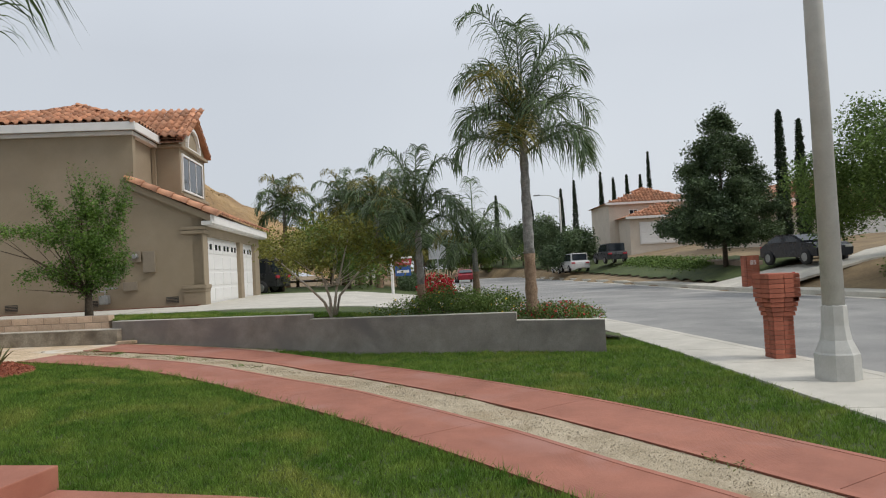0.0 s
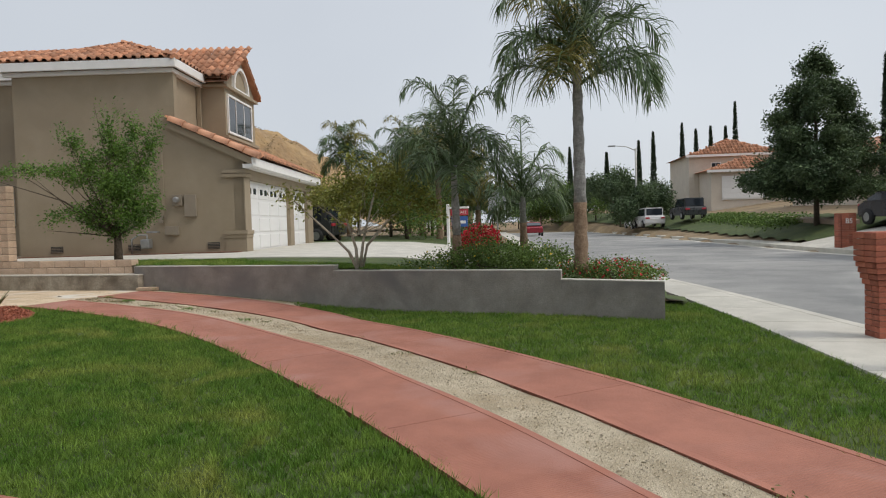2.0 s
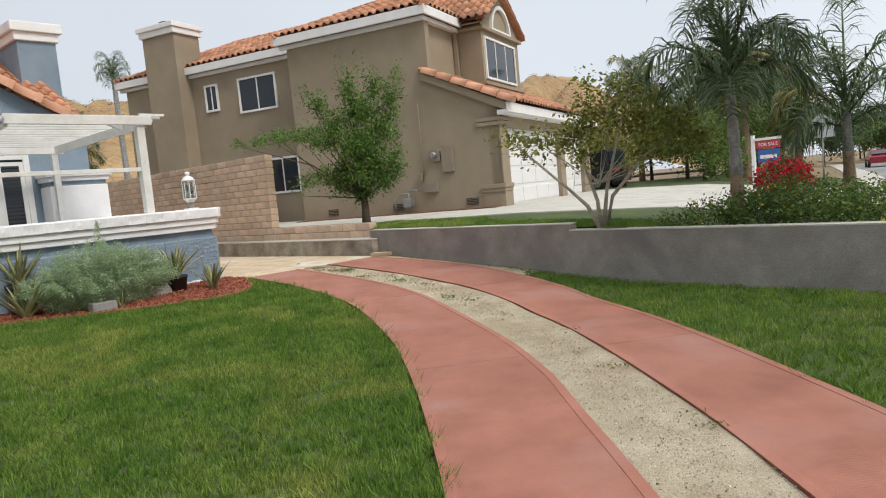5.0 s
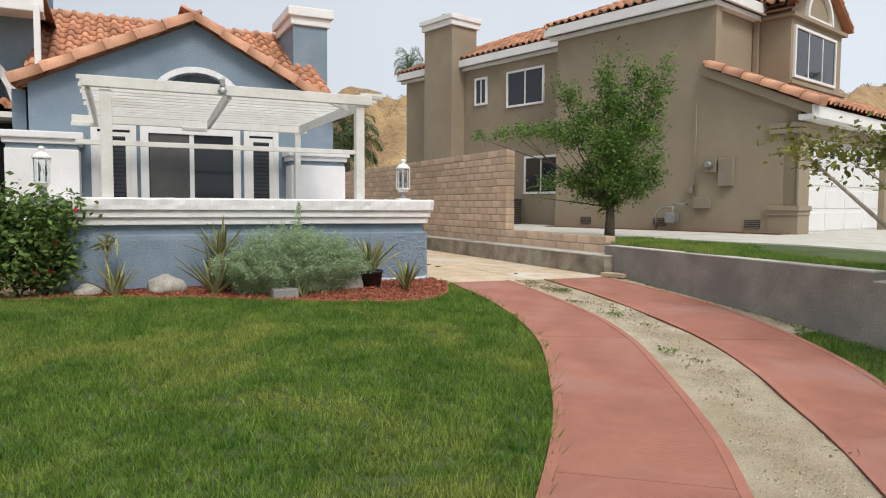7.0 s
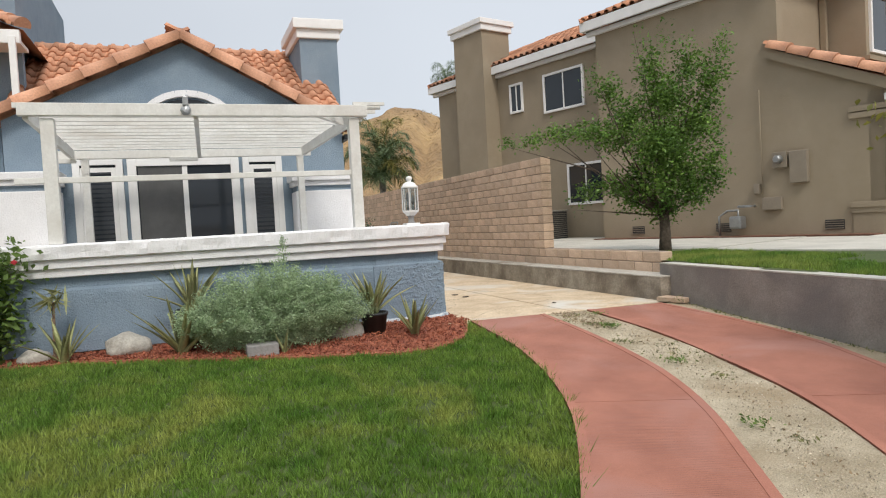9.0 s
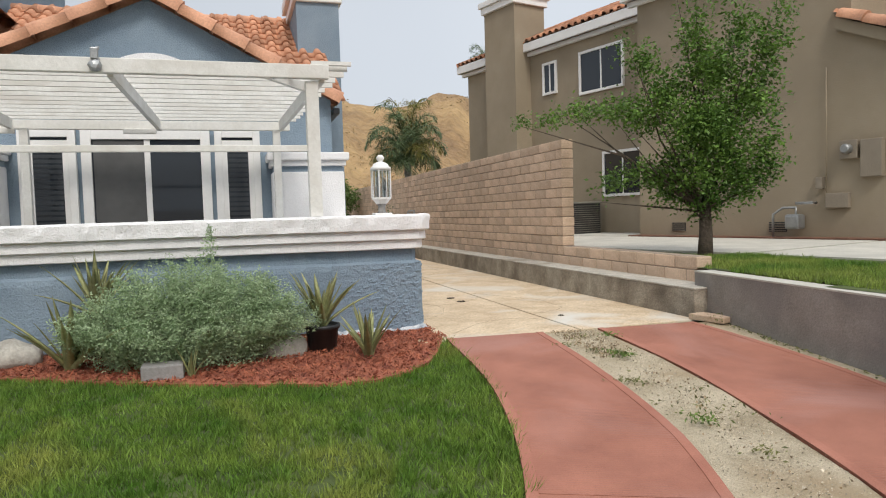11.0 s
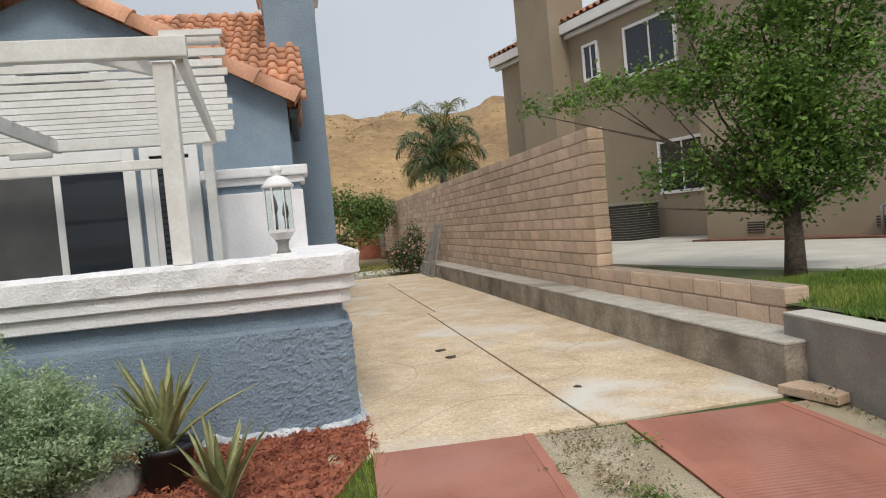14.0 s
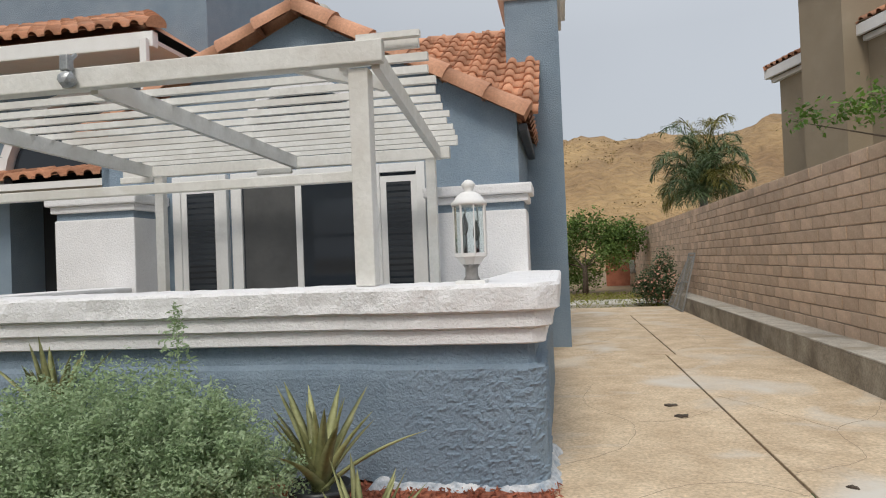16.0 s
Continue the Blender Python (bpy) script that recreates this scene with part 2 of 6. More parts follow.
M_CREAM = material("cream_stucco", (0.6, 0.53, 0.45), (0.68, 0.61, 0.52), 0.8, 0.9, 0.3, 40)
M_PINK = material("peach_stucco", (0.5, 0.33, 0.25), (0.58, 0.4, 0.31), 0.8, 0.9, 0.3, 40)
M_CARD = material("dark_car_paint", (0.02, 0.022, 0.028), (0.03, 0.033, 0.04), 2, 0.22, 0.0, 60)
M_CARB = material("black_car_paint", (0.035, 0.038, 0.04), (0.05, 0.052, 0.055), 2, 0.3, 0.0, 60)
M_CARW = material("white_car_paint", (0.7, 0.7, 0.7), (0.75, 0.75, 0.75), 2, 0.25, 0.0, 60)
M_CARR = material("red_car_paint", (0.25, 0.02, 0.03), (0.3, 0.03, 0.04), 2, 0.25, 0.0, 60)
M_TYRE = material("rubber", (0.015, 0.015, 0.015), (0.03, 0.03, 0.03), 6, 0.85, 0.2, 60)
M_SIGNR = material("red_sign", (0.45, 0.03, 0.05), (0.5, 0.05, 0.07), 4, 0.5, 0, 60)
M_SIGNB = material("blue_sign", (0.03, 0.1, 0.33), (0.04, 0.13, 0.38), 4, 0.5, 0, 60)
M_SIGNG = material("grey_sign_back", (0.42, 0.44, 0.46), (0.5, 0.52, 0.54), 4, 0.45, 0, 60, metal=0.4)
M_BULB = material("pale_bulb", (0.5, 0.5, 0.46), (0.6, 0.6, 0.55), 4, 0.3, 0, 60)
M_FENCE = material("rust_red_fence", (0.25, 0.08, 0.04), (0.36, 0.13, 0.07), 4, 0.85, 0.3, 40)


def glass(name, tint=(0.9, 0.95, 0.95), rough=0.02, clear=True):
    m = bpy.data.materials.new(name)
    m.use_nodes = True
    b = m.node_tree.nodes["Principled BSDF"]
    b.inputs["Base Color"].default_value = (*tint, 1)
    b.inputs["Roughness"].default_value = rough
    b.inputs["IOR"].default_value = 1.45
    if clear:
        b.inputs["Transmission Weight"].default_value = 1.0
    else:
        b.inputs["Specular IOR Level"].default_value = 0.6
    return m


M_GLASS = glass("clear_glass")
M_PANE = glass("dark_window_pane", (0.02, 0.026, 0.034), 0.05, False)


def grooved(m, pitch=0.021, strength=0.5):
    """Broomed grooves across the run of a strip, by the mesh attribute "run"."""
    n, l = m.node_tree.nodes, m.node_tree.links
    at, mu, si, bp = n.new("ShaderNodeAttribute"), n.new("ShaderNodeMath"), n.new("ShaderNodeMath"), n.new("ShaderNodeBump")
    at.attribute_name = "run"
    mu.operation, si.operation = "MULTIPLY", "SINE"
    mu.inputs[1].default_value = math.tau / pitch
    l.new(at.outputs["Fac"], mu.inputs[0])
    l.new(mu.outputs[0], si.inputs[0])
    bp.inputs["Strength"].default_value, bp.inputs["Distance"].default_value = strength, 0.004
    wear, cut, keep = n.new("ShaderNodeTexNoise"), n.new("ShaderNodeMapRange"), n.new("ShaderNodeMath")
    wear.inputs["Scale"].default_value, wear.inputs["Detail"].default_value = 1.3, 5
    cut.inputs["From Min"].default_value, cut.inputs["From Max"].default_value = 0.42, 0.68
    keep.operation = "MULTIPLY"
    l.new(n["Texture Coordinate"].outputs["Object"], wear.inputs["Vector"])
    l.new(wear.outputs["Fac"], cut.inputs["Value"])
    l.new(si.outputs[0], keep.inputs[0])
    l.new(cut.outputs["Result"], keep.inputs[1])
    l.new(keep.outputs[0], bp.inputs["Height"])
    b = n["Principled BSDF"]
    l.new(b.inputs["Normal"].links[0].from_socket, bp.inputs["Normal"])
    l.new(bp.outputs["Normal"], b.inputs["Normal"])
    return m


M_BROOM = grooved(material("broomed_red_concrete", (0.28, 0.106, 0.068), (0.4, 0.163, 0.108), 2.2, 0.8, 0.3, 160, stain=(0.38, 0.19, 0.15)))


# ---- builders ----
def box(bm, x0, x1, y0, y1, z0, z1, bevel=0.0):
    made = bmesh.ops.create_cube(bm, size=1.0)["verts"]
    for v in made:
        v.co = Vector((x0 + (v.co.x + 0.5) * (x1 - x0), y0 + (v.co.y + 0.5) * (y1 - y0), z0 + (v.co.z + 0.5) * (z1 - z0)))
    if bevel:
        es = list({e for v in made for e in v.link_edges})
        bmesh.ops.bevel(bm, geom=es, offset=bevel, segments=2, affect="EDGES", profile=0.6)
    return bm


def one_box(*a, **k):
    return box(bmesh.new(), *a, **k)


def beam(bm, p, q, w, h, up=(0, 0, 1)):
    """A bar from p to q, w wide and h high."""
    p, q = Vector(p), Vector(q)
    d = (q - p).normalized()
    s = d.cross(Vector(up))
    s = (s if s.length > 1e-4 else Vector((1, 0, 0))).normalized()
    u = s.cross(d)
    vs = [bm.verts.new(c + s * a * w / 2 + u * b * h / 2) for c in (p, q) for a, b in ((-1, -1), (1, -1), (1, 1), (-1, 1))]
    for f in ((0, 1, 2, 3), (7, 6, 5, 4), (0, 4, 5, 1), (1, 5, 6, 2), (2, 6, 7, 3), (3, 7, 4, 0)):
        bm.faces.new([vs[i] for i in f])
    return bm


def tube(bm, pts, radii, sides=8, cap=True):
    """A tapering tube through the points."""
    rings = []
    for i, p in enumerate(pts):
        p = Vector(p)
        d = (Vector(pts[min(i + 1, len(pts) - 1)]) - Vector(pts[max(i - 1, 0)])).normalized()
        s = d.orthogonal().normalized() if abs(d.z) < 0.95 else Vector((1, 0, 0)).cross(d).normalized()
        u = d.cross(s)
        rings.append([bm.verts.new(p + (s * math.cos(k * math.tau / sides) + u * math.sin(k * math.tau / sides)) * radii[i]) for k in range(sides)])
    for a, b in zip(rings, rings[1:]):
        for k in range(sides):
            f = bm.faces.new((a[k], a[(k + 1) % sides], b[(k + 1) % sides], b[k]))
            f.smooth = sides > 6
    if cap:
        bm.faces.new(rings[0][::-1])
        bm.faces.new(rings[-1])
    return bm


def lathe(bm, profile, sides=16, at=(0, 0, 0), turn=0.0, smooth=True):
    """A turned solid from (radius, height) pairs."""
    rings = [[bm.verts.new((at[0] + r * math.cos(turn + k * math.tau / sides), at[1] + r * math.sin(turn + k * math.tau / sides), at[2] + z)) for k in range(sides)] for r, z in profile]
    for a, b in zip(rings, rings[1:]):
        for k in range(sides):
            bm.faces.new((a[k], a[(k + 1) % sides], b[(k + 1) % sides], b[k])).smooth = smooth
    bm.faces.new(rings[0][::-1])
    bm.faces.new(rings[-1])
    return bm


def prism(bm, outline, y0, y1):
    """An outline of (x, z) pairs drawn out along y."""
    a = [bm.verts.new((x, y0, z)) for x, z in outline]
    b = [bm.verts.new((x, y1, z)) for x, z in outline]
    n = len(outline)
    bm.faces.new(a)
    bm.faces.new(b[::-1])
    for i in range(n):
        bm.faces.new((a[i], b[i], b[(i + 1) % n], a[(i + 1) % n]))
    bmesh.ops.recalc_face_normals(bm, faces=bm.faces[:])
    return bm


def data(bm, mat, name="mesh"):
    me = bpy.data.meshes.new(name)
    bm.to_mesh(me)
    bm.free()
    me.materials.append(mat)
    return me


def part(name, bm, mat=None, parent=None, label="", kind=""):
    """One mesh object from a bmesh (or a ready mesh), under its thing."""
    me = bm if isinstance(bm, bpy.types.Mesh) else data(bm, mat, name)
    ob = new(name, me)
    ob.parent = parent
    return tagged(ob, label=label, kind=kind)


def thing(name, label, category, m=None, group="", kind=""):
    ob = new(name)
    ob.matrix_world = m or Matrix()
    ob.empty_display_size = 0.2
    return tagged(ob, label, category, group, kind)


def structure(name, bm, mat, label="", m=None):
    ob = part(name, bm, mat, None, kind="structure")
    if label:
        ob["label"] = label
    if m:
        ob.matrix_world = m
    return ob


def raw(name, verts, faces, mat, smooth=False):
    """A mesh from arrays: verts (n, 3), faces (m, k)."""
    verts, faces = np.asarray(verts, np.float32), np.asarray(faces, np.int32)
    me = bpy.data.meshes.new(name)
    me.vertices.add(len(verts))
    me.vertices.foreach_set("co", verts.ravel())
    k = faces.shape[1]
    me.loops.add(faces.size)
    me.loops.foreach_set("vertex_index", faces.ravel())
    me.polygons.add(len(faces))
    me.polygons.foreach_set("loop_start", np.arange(0, faces.size, k, dtype=np.int32))
    if smooth:
        me.polygons.foreach_set("use_smooth", np.ones(len(faces), bool))
    me.update(calc_edges=True)
    me.validate()
    me.materials.append(mat)
    return me


def leaves(centres, size, rng, flat=0.4, long=1.8):
    """Leaves as folded pairs of triangles round the centres."""
    n = len(centres)
    d = rng.normal(size=(n, 3)) * (1, 1, 0.7)
    d /= np.linalg.norm(d, axis=1)[:, None]
    up = rng.normal(size=(n, 3)) + (0, 0, 1.2)
    s = np.cross(d, up)
    s /= np.linalg.norm(s, axis=1)[:, None] + 1e-9
    nrm = np.cross(s, d)
    L = (size * rng.uniform(0.6, 1.3, n))[:, None]
    w = L / long * 0.5
    base, tip = centres - d * L / 2, centres + d * L / 2
    a, b = centres + s * w + nrm * w * flat, centres - s * w + nrm * w * flat
    v = np.stack([base, a, tip, b], 1).reshape(-1, 3)
    i = np.arange(n)[:, None] * 4
    return v, np.concatenate([i + (0, 1, 2), i + (0, 2, 3)], 0)


def clumps(blobs, n, rng, hollow=0.45):
    """Points thick towards the outside of blobs (x, y, z, rx, ry, rz)."""
    blobs = np.array(blobs)
    vol = blobs[:, 3] * blobs[:, 4] * blobs[:, 5]
    pick = rng.choice(len(blobs), n, p=vol / vol.sum())
    d = rng.normal(size=(n, 3))
    d /= np.linalg.norm(d, axis=1)[:, None]
    r = rng.uniform(hollow, 1.0, n)[:, None] ** 0.7 * rng.uniform(0.85, 1.1, n)[:, None]
    return blobs[pick, :3] + d * r * blobs[pick, 3:]


def loft(bm, plan, levels, step=0.05, wobble=0.0, seed=0.0, clots=0.0, fade=None):
    """A closed plan of (x, y) corners raised through levels of (outward offset, z), with uneven faces."""
    p = np.array(plan, float)
    pts, nrm = [], []
    for i in range(len(p)):
        a, b = p[i], p[(i + 1) % len(p)]
        n = max(1, int(np.linalg.norm(b - a) / step))
        pts += [a + (b - a) * k / n for k in range(n)]
    pts = np.array(pts)
    t = np.roll(pts, -1, 0) - np.roll(pts, 1, 0)
    t /= np.linalg.norm(t, axis=1)[:, None]
    nrm = np.stack([t[:, 1], -t[:, 0]], 1)
    rings = []
    for k, z in levels:
        ring = []
        for q, m in zip(pts, nrm):
            w = wobble * (noise.noise((q[0] * 9 + seed, q[1] * 9, z * 14)) + 0.6 * noise.noise((q[0] * 26, q[1] * 26, z * 30 + seed)))
            if clots:
                g = noise.noise((q[0] * 17, q[1] * 17, z * 24)) + 0.8 * noise.noise((q[0] * 43, q[1] * 43, z * 52))
                w += clots * (float(np.interp(q[0], fade, (0.1, 1.0))) if fade else 1.0) * min(1.0, max(0.0, (g - 0.12) * 5.0)) * (0.75 + 0.4 * noise.noise((q[0] * 60, q[1] * 60, z * 60)))
            ring.append(bm.verts.new((q[0] + m[0] * (k + w), q[1] + m[1] * (k + w), z + 0.5 * w)))
        rings.append(ring)
    for a, b in zip(rings, rings[1:]):
        for i in range(len(a)):
            bm.faces.new((a[i], a[(i + 1) % len(a)], b[(i + 1) % len(a)], b[i])).smooth = False
    bm.faces.new(rings[0][::-1])
    bm.faces.new(rings[-1])
    return bm


# ---- the lie of the land ----
KERB = ((-60, -27.0), (-25, -19.0), (-10, -15.9), (-1, -13.55), (5.5, -11.7), (11, -9.9), (20, -7.2), (33, -3.8), (53, 0.8), (85, 8.5), (130, 27))
FARK = ((-60, -38.0), (-25, -29.5), (-10, -26.2), (0, -23.6), (13.8, -19.8), (20.9, -17.2), (35.5, -14.0), (55, -9.6), (88, -1.8), (130, 15))
WALKI = ((-60, -25.4), (-25, -17.3), (-10, -14.0), (-2.1, -12.25), (1.5, -11.55), (5.5, -10.6), (11, -8.75), (20, -6.0), (33, -2.6), (53, 2.0), (85, 9.7))
EDGE = ((0.05, -0.7), (-0.08, -2.2), (-0.5, -3.7), (-1.2, -5.0), (-1.85, -5.95), (-2.9, -7.2), (-4.06, -8.45), (-5.47, -9.82), (-6.8, -11.0), (-8.6, -12.4))
RET = ((2.9, -0.43), (2.75, -2.0), (2.48, -5.0), (2.06, -9.0), (1.63, -10.5))


def along(line, x):
    return float(np.interp(x, [p[0] for p in line], [p[1] for p in line]))


def ret_x(y):
    return float(np.interp(y, [p[1] for p in RET[::-1]], [p[0] for p in RET[::-1]]))


def yard(x, y):
    """Height of the yard of the blue house."""
    return float(np.interp(y, (-12, -6, -0.7, 0), (-0.25, -0.25, 0.06, 0.06)))


def lot(x, y):
    """Height of the neighbour's raised lot, which falls to the pavement."""
    d = y - along(WALKI, x)
    return float(np.interp(d, (0, 1.2, 5.5, 8.5, 30), (-0.22, -0.05, 0.44, 0.53, 0.55)))


def land(x, y):
    k, f = along(KERB, x), along(FARK, x)
    if y < f:
        return float(np.interp(f - y, (0, 1.5, 5.0, 16.0), (-0.3, -0.3, 0.7, 2.0))) + 0.015 * max(0, x - 30)
    if y < k:
        return -0.55
    if x > 3.0 and y > -11:
        return min(lot(x, y), 0.55) - 0.1 if y < 30 else 0.2
    return -0.02 if y > 0.4 else -0.45


def smooth_line(pts, step=0.25):
    """Points at even steps on a smooth curve through pts."""
    p = np.array([pts[0], *pts, pts[-1]], float)
    out = []
    for i in range(1, len(p) - 2):
        n = max(2, int(np.linalg.norm(p[i + 1] - p[i]) / step))
        for t in np.arange(n) / n:
            out.append(0.5 * (2 * p[i] + (p[i + 1] - p[i - 1]) * t + (2 * p[i - 1] - 5 * p[i] + 4 * p[i + 1] - p[i + 2]) * t * t + (3 * p[i] - p[i - 1] - 3 * p[i + 1] + p[i + 2]) * t ** 3))
    out.append(p[-2])
    return np.array(out)


def ribbon(bm, left, right, height, thick):
    """A band between two lines of (x, y) with a top at height(x, y)."""
    rows = []
    for a, b in zip(left, right):
        rows.append([bm.verts.new((a[0], a[1], height(*a) - thick)), bm.verts.new((a[0], a[1], height(*a))), bm.verts.new((b[0], b[1], height(*b))), bm.verts.new((b[0], b[1], height(*b) - thick))])
    for p, q in zip(rows, rows[1:]):
        for k in range(4):
            bm.faces.new((p[k], p[(k + 1) % 4], q[(k + 1) % 4], q[k]))
    bm.faces.new(rows[0][::-1])
    bm.faces.new(rows[-1])
    bmesh.ops.recalc_face_normals(bm, faces=bm.faces[:])
    return bm


def offset(line, d):
    """The line moved d to its right-hand side as one walks towards +y (towards +x)."""
    t = np.gradient(line, axis=0)
    t /= np.linalg.norm(t, axis=1)[:, None]
    return line + np.stack([-t[:, 1], t[:, 0]], 1) * np.reshape(d, (-1, 1))


def field(xs, ys, height, keep=None):
    xs, ys = np.asarray(xs), np.asarray(ys)
    v = [(x, y, height(x, y)) for y in ys for x in xs]
    nx = len(xs)
    f = []
    for j in range(len(ys) - 1):
        for i in range(nx - 1):
            if keep is None or keep((xs[i] + xs[i + 1]) / 2, (ys[j] + ys[j + 1]) / 2):
                f.append((j * nx + i, j * nx + i + 1, (j + 1) * nx + i + 1, (j + 1) * nx + i))
    return v, f


# ---- ground, yard, road ----
gx = np.concatenate([[-1500, -600, -250, -120], np.arange(-60, 100, 1.5), [120, 170, 300, 700, 1500]])
gy = np.concatenate([[-1500, -600, -250, -120, -80], np.arange(-50, 40, 1.0), [50, 80, 140, 300, 700, 1500]])
structure("ground", raw("ground", *field(gx, gy, land), M_EARTH, True), None, "dry bare earth round the lots")
edge = smooth_line(EDGE, 0.2)
strip_a = offset(edge, np.interp(edge[:, 1], (-9.7, -8.8, -7.4, -6.7, -5.8, -4.4, -3.1, -2.0, -0.7), (0.78, 0.87, 0.93, 0.99, 0.99, 0.93, 0.95, 0.9, 0.92)))
strip_b = offset(edge, np.interp(edge[:, 1], (-10.5, -9.5, -8.7, -7.5, -4.6, -3.7, -2.8, -0.7), (1.25, 1.36, 1.45, 1.55, 1.66, 1.63, 1.55, 1.48)))
strip_c = offset(edge, np.interp(edge[:, 1], (-10.7, -9.5, -8.4, -5.1, -4.3, -2.6, -0.7), (2.12, 2.28, 2.4, 2.52, 2.62, 2.72, 2.5)))
yx, yy = np.arange(-22, 5.0, 0.3), np.arange(-20, 0.3, 0.3)
structure("lawn", raw("lawn", *field(yx, yy, lambda x, y: yard(x, y) - 0.015, lambda x, y: y > along(WALKI, x) - 0.2 and x < (ret_x(y) + 0.25 if y > -10.5 else 4.2)), M_LAWN, True), None, "mown green lawn with yellowed patches")
lx = np.arange(1.6, 34, 0.3)
ly = np.arange(-13, 31, 0.3)
structure("neighbour_lawn", raw("neighbour_lawn", *field(lx, ly, lot, lambda x, y: x > ret_x(y) + 0.22 and y > along(WALKI, x) + 0.15 and not (y > -0.2 and x < 3.3) and (y > -10.4 or x > 3.3)), M_LAWN, True), None, "green lawn behind a low wall")


def slabs(left, right, mat, name, every, thick, lift, parent):
    n = len(left)
    k = 0
    i = 0
    while i < n - 2:
        j = min(n - 1, i + every)
        l, r = left[i:j + 1].copy(), right[i:j + 1].copy()
        l[0] += (l[1] - l[0]) * 0.035
        r[0] += (r[1] - r[0]) * 0.035
        ob = part(name, ribbon(bmesh.new(), l, r, lambda x, y: yard(x, y) + lift, thick), mat, parent)
        run = ob.data.attributes.new("run", "FLOAT", "POINT")
        for q, v in enumerate(ob.data.vertices):
            run.data[q].value = (i + q // 4) * 0.2
        i = j
        k += 1


def strip_thing(left, right):
    t = thing("driveway_strip", "red painted concrete driveway strip curving across the lawn", "driveway", kind="structure")
    slabs(left, right, M_BROOM, "slab", 14, 0.1, 0.02, t)
    for rim_l in (left, right):
        part("rim", ribbon(bmesh.new(), rim_l, offset(rim_l, 0.06 if rim_l is left else -0.06), lambda x, y: yard(x, y) + 0.024, 0.1), M_RED, t)


strip_thing(edge, strip_a)
strip_thing(strip_b, strip_c)
structure("gravel_strip", ribbon(bmesh.new(), strip_a, strip_b, lambda x, y: yard(x, y) + 0.006 + 0.012 * noise.noise((x * 2, y * 2, 0)), 0.1), M_GRAVEL, "pale decomposed granite between the red strips")
# tan concrete beside the house
drive = thing("side_driveway", "tan concrete side driveway with cracks and joints", "driveway", kind="structure")
for x0, x1, y0, y1 in ((-0.2, 1.38, -0.712, 5.2), (-0.2, 1.5, 5.215, 11.0), (1.4, 2.78, -0.712, 5.2), (1.52, 2.95, 5.215, 11.0), (-0.2, 2.95, 11.015, 13.4)):
    part("slab", one_box(x0, x1, y0, y1, -0.1, 0.06, bevel=0.006), M_CONC, drive)
structure("back_path", one_box(-0.3, 3.0, 14.2, 16.0, -0.1, 0.09), M_WALK, "pale concrete path across the back yard")
# pavement, kerb, road
wx = np.concatenate([np.arange(-60, -12, 4.0), np.arange(-12, 24, 1.5), np.arange(24, 86, 6.0)])
pave = thing("pavement", "pale concrete pavement beside the street", "pavement", kind="structure")
for a, b in zip(wx, wx[1:]):
    c = b - 0.012
    part("paving_slab", ribbon(bmesh.new(), [(a, along(WALKI, a)), (c, along(WALKI, c))], [(a, along(KERB, a) + 0.17), (c, along(KERB, c) + 0.17)], lambda x, y: -0.235, 0.2), M_WALK, pave)
structure("kerb", ribbon(bmesh.new(), [(x, along(KERB, x) + 0.158) for x in wx], [(x, along(KERB, x)) for x in wx], lambda x, y: -0.235, 0.3), M_WALK, "pale concrete kerb")
structure("gutter", ribbon(bmesh.new(), [(x, along(KERB, x)) for x in wx], [(x, along(KERB, x) - 0.45) for x in wx], lambda x, y: -0.385, 0.2), M_WALK, "concrete gutter")
structure("road", ribbon(bmesh.new(), [(x, along(KERB, x) - 0.45) for x in wx], [(x, along(FARK, x) + 0.45) for x in wx], lambda x, y: -0.39, 0.2), M_ASPHALT, "worn grey asphalt street that bends away")
structure("far_gutter", ribbon(bmesh.new(), [(x, along(FARK, x) + 0.45) for x in wx], [(x, along(FARK, x)) for x in wx], lambda x, y: -0.385, 0.2), M_WALK, "concrete gutter")
structure("far_kerb", ribbon(bmesh.new(), [(x, along(FARK, x)) for x in wx], [(x, along(FARK, x) - 1.5) for x in wx], lambda x, y: -0.22, 0.3), M_WALK, "pale pavement across the street")


def ridge(x, y):
    """Hills in a wide arc round the lots."""
    R, az = math.hypot(x, y + 4), math.degrees(math.atan2(y + 4, x))
    t = min(1.0, max(0.0, (R - 48) / 70))
    s = t * t * (3 - 2 * t) * min(1.0, max(0.0, (az - 13) / 16))
    n = noise.fractal((x * 0.018, y * 0.018, 3.0), 1.0, 2.0, 6)
    g1 = abs(noise.noise((az * 0.21 + 0.02 * R, R * 0.008, 7.0)))
    g2 = abs(noise.noise((az * 0.6 + 0.03 * R, R * 0.02, 2.0)))
    cut = max(0, 0.3 - g1) * 16 + max(0, 0.25 - g2) * 7
    return -1 + s * (20.5 + 4.0 * n + 3.0 * noise.noise((az * 0.06, 0, 1))) - s * (1.25 - t) * cut


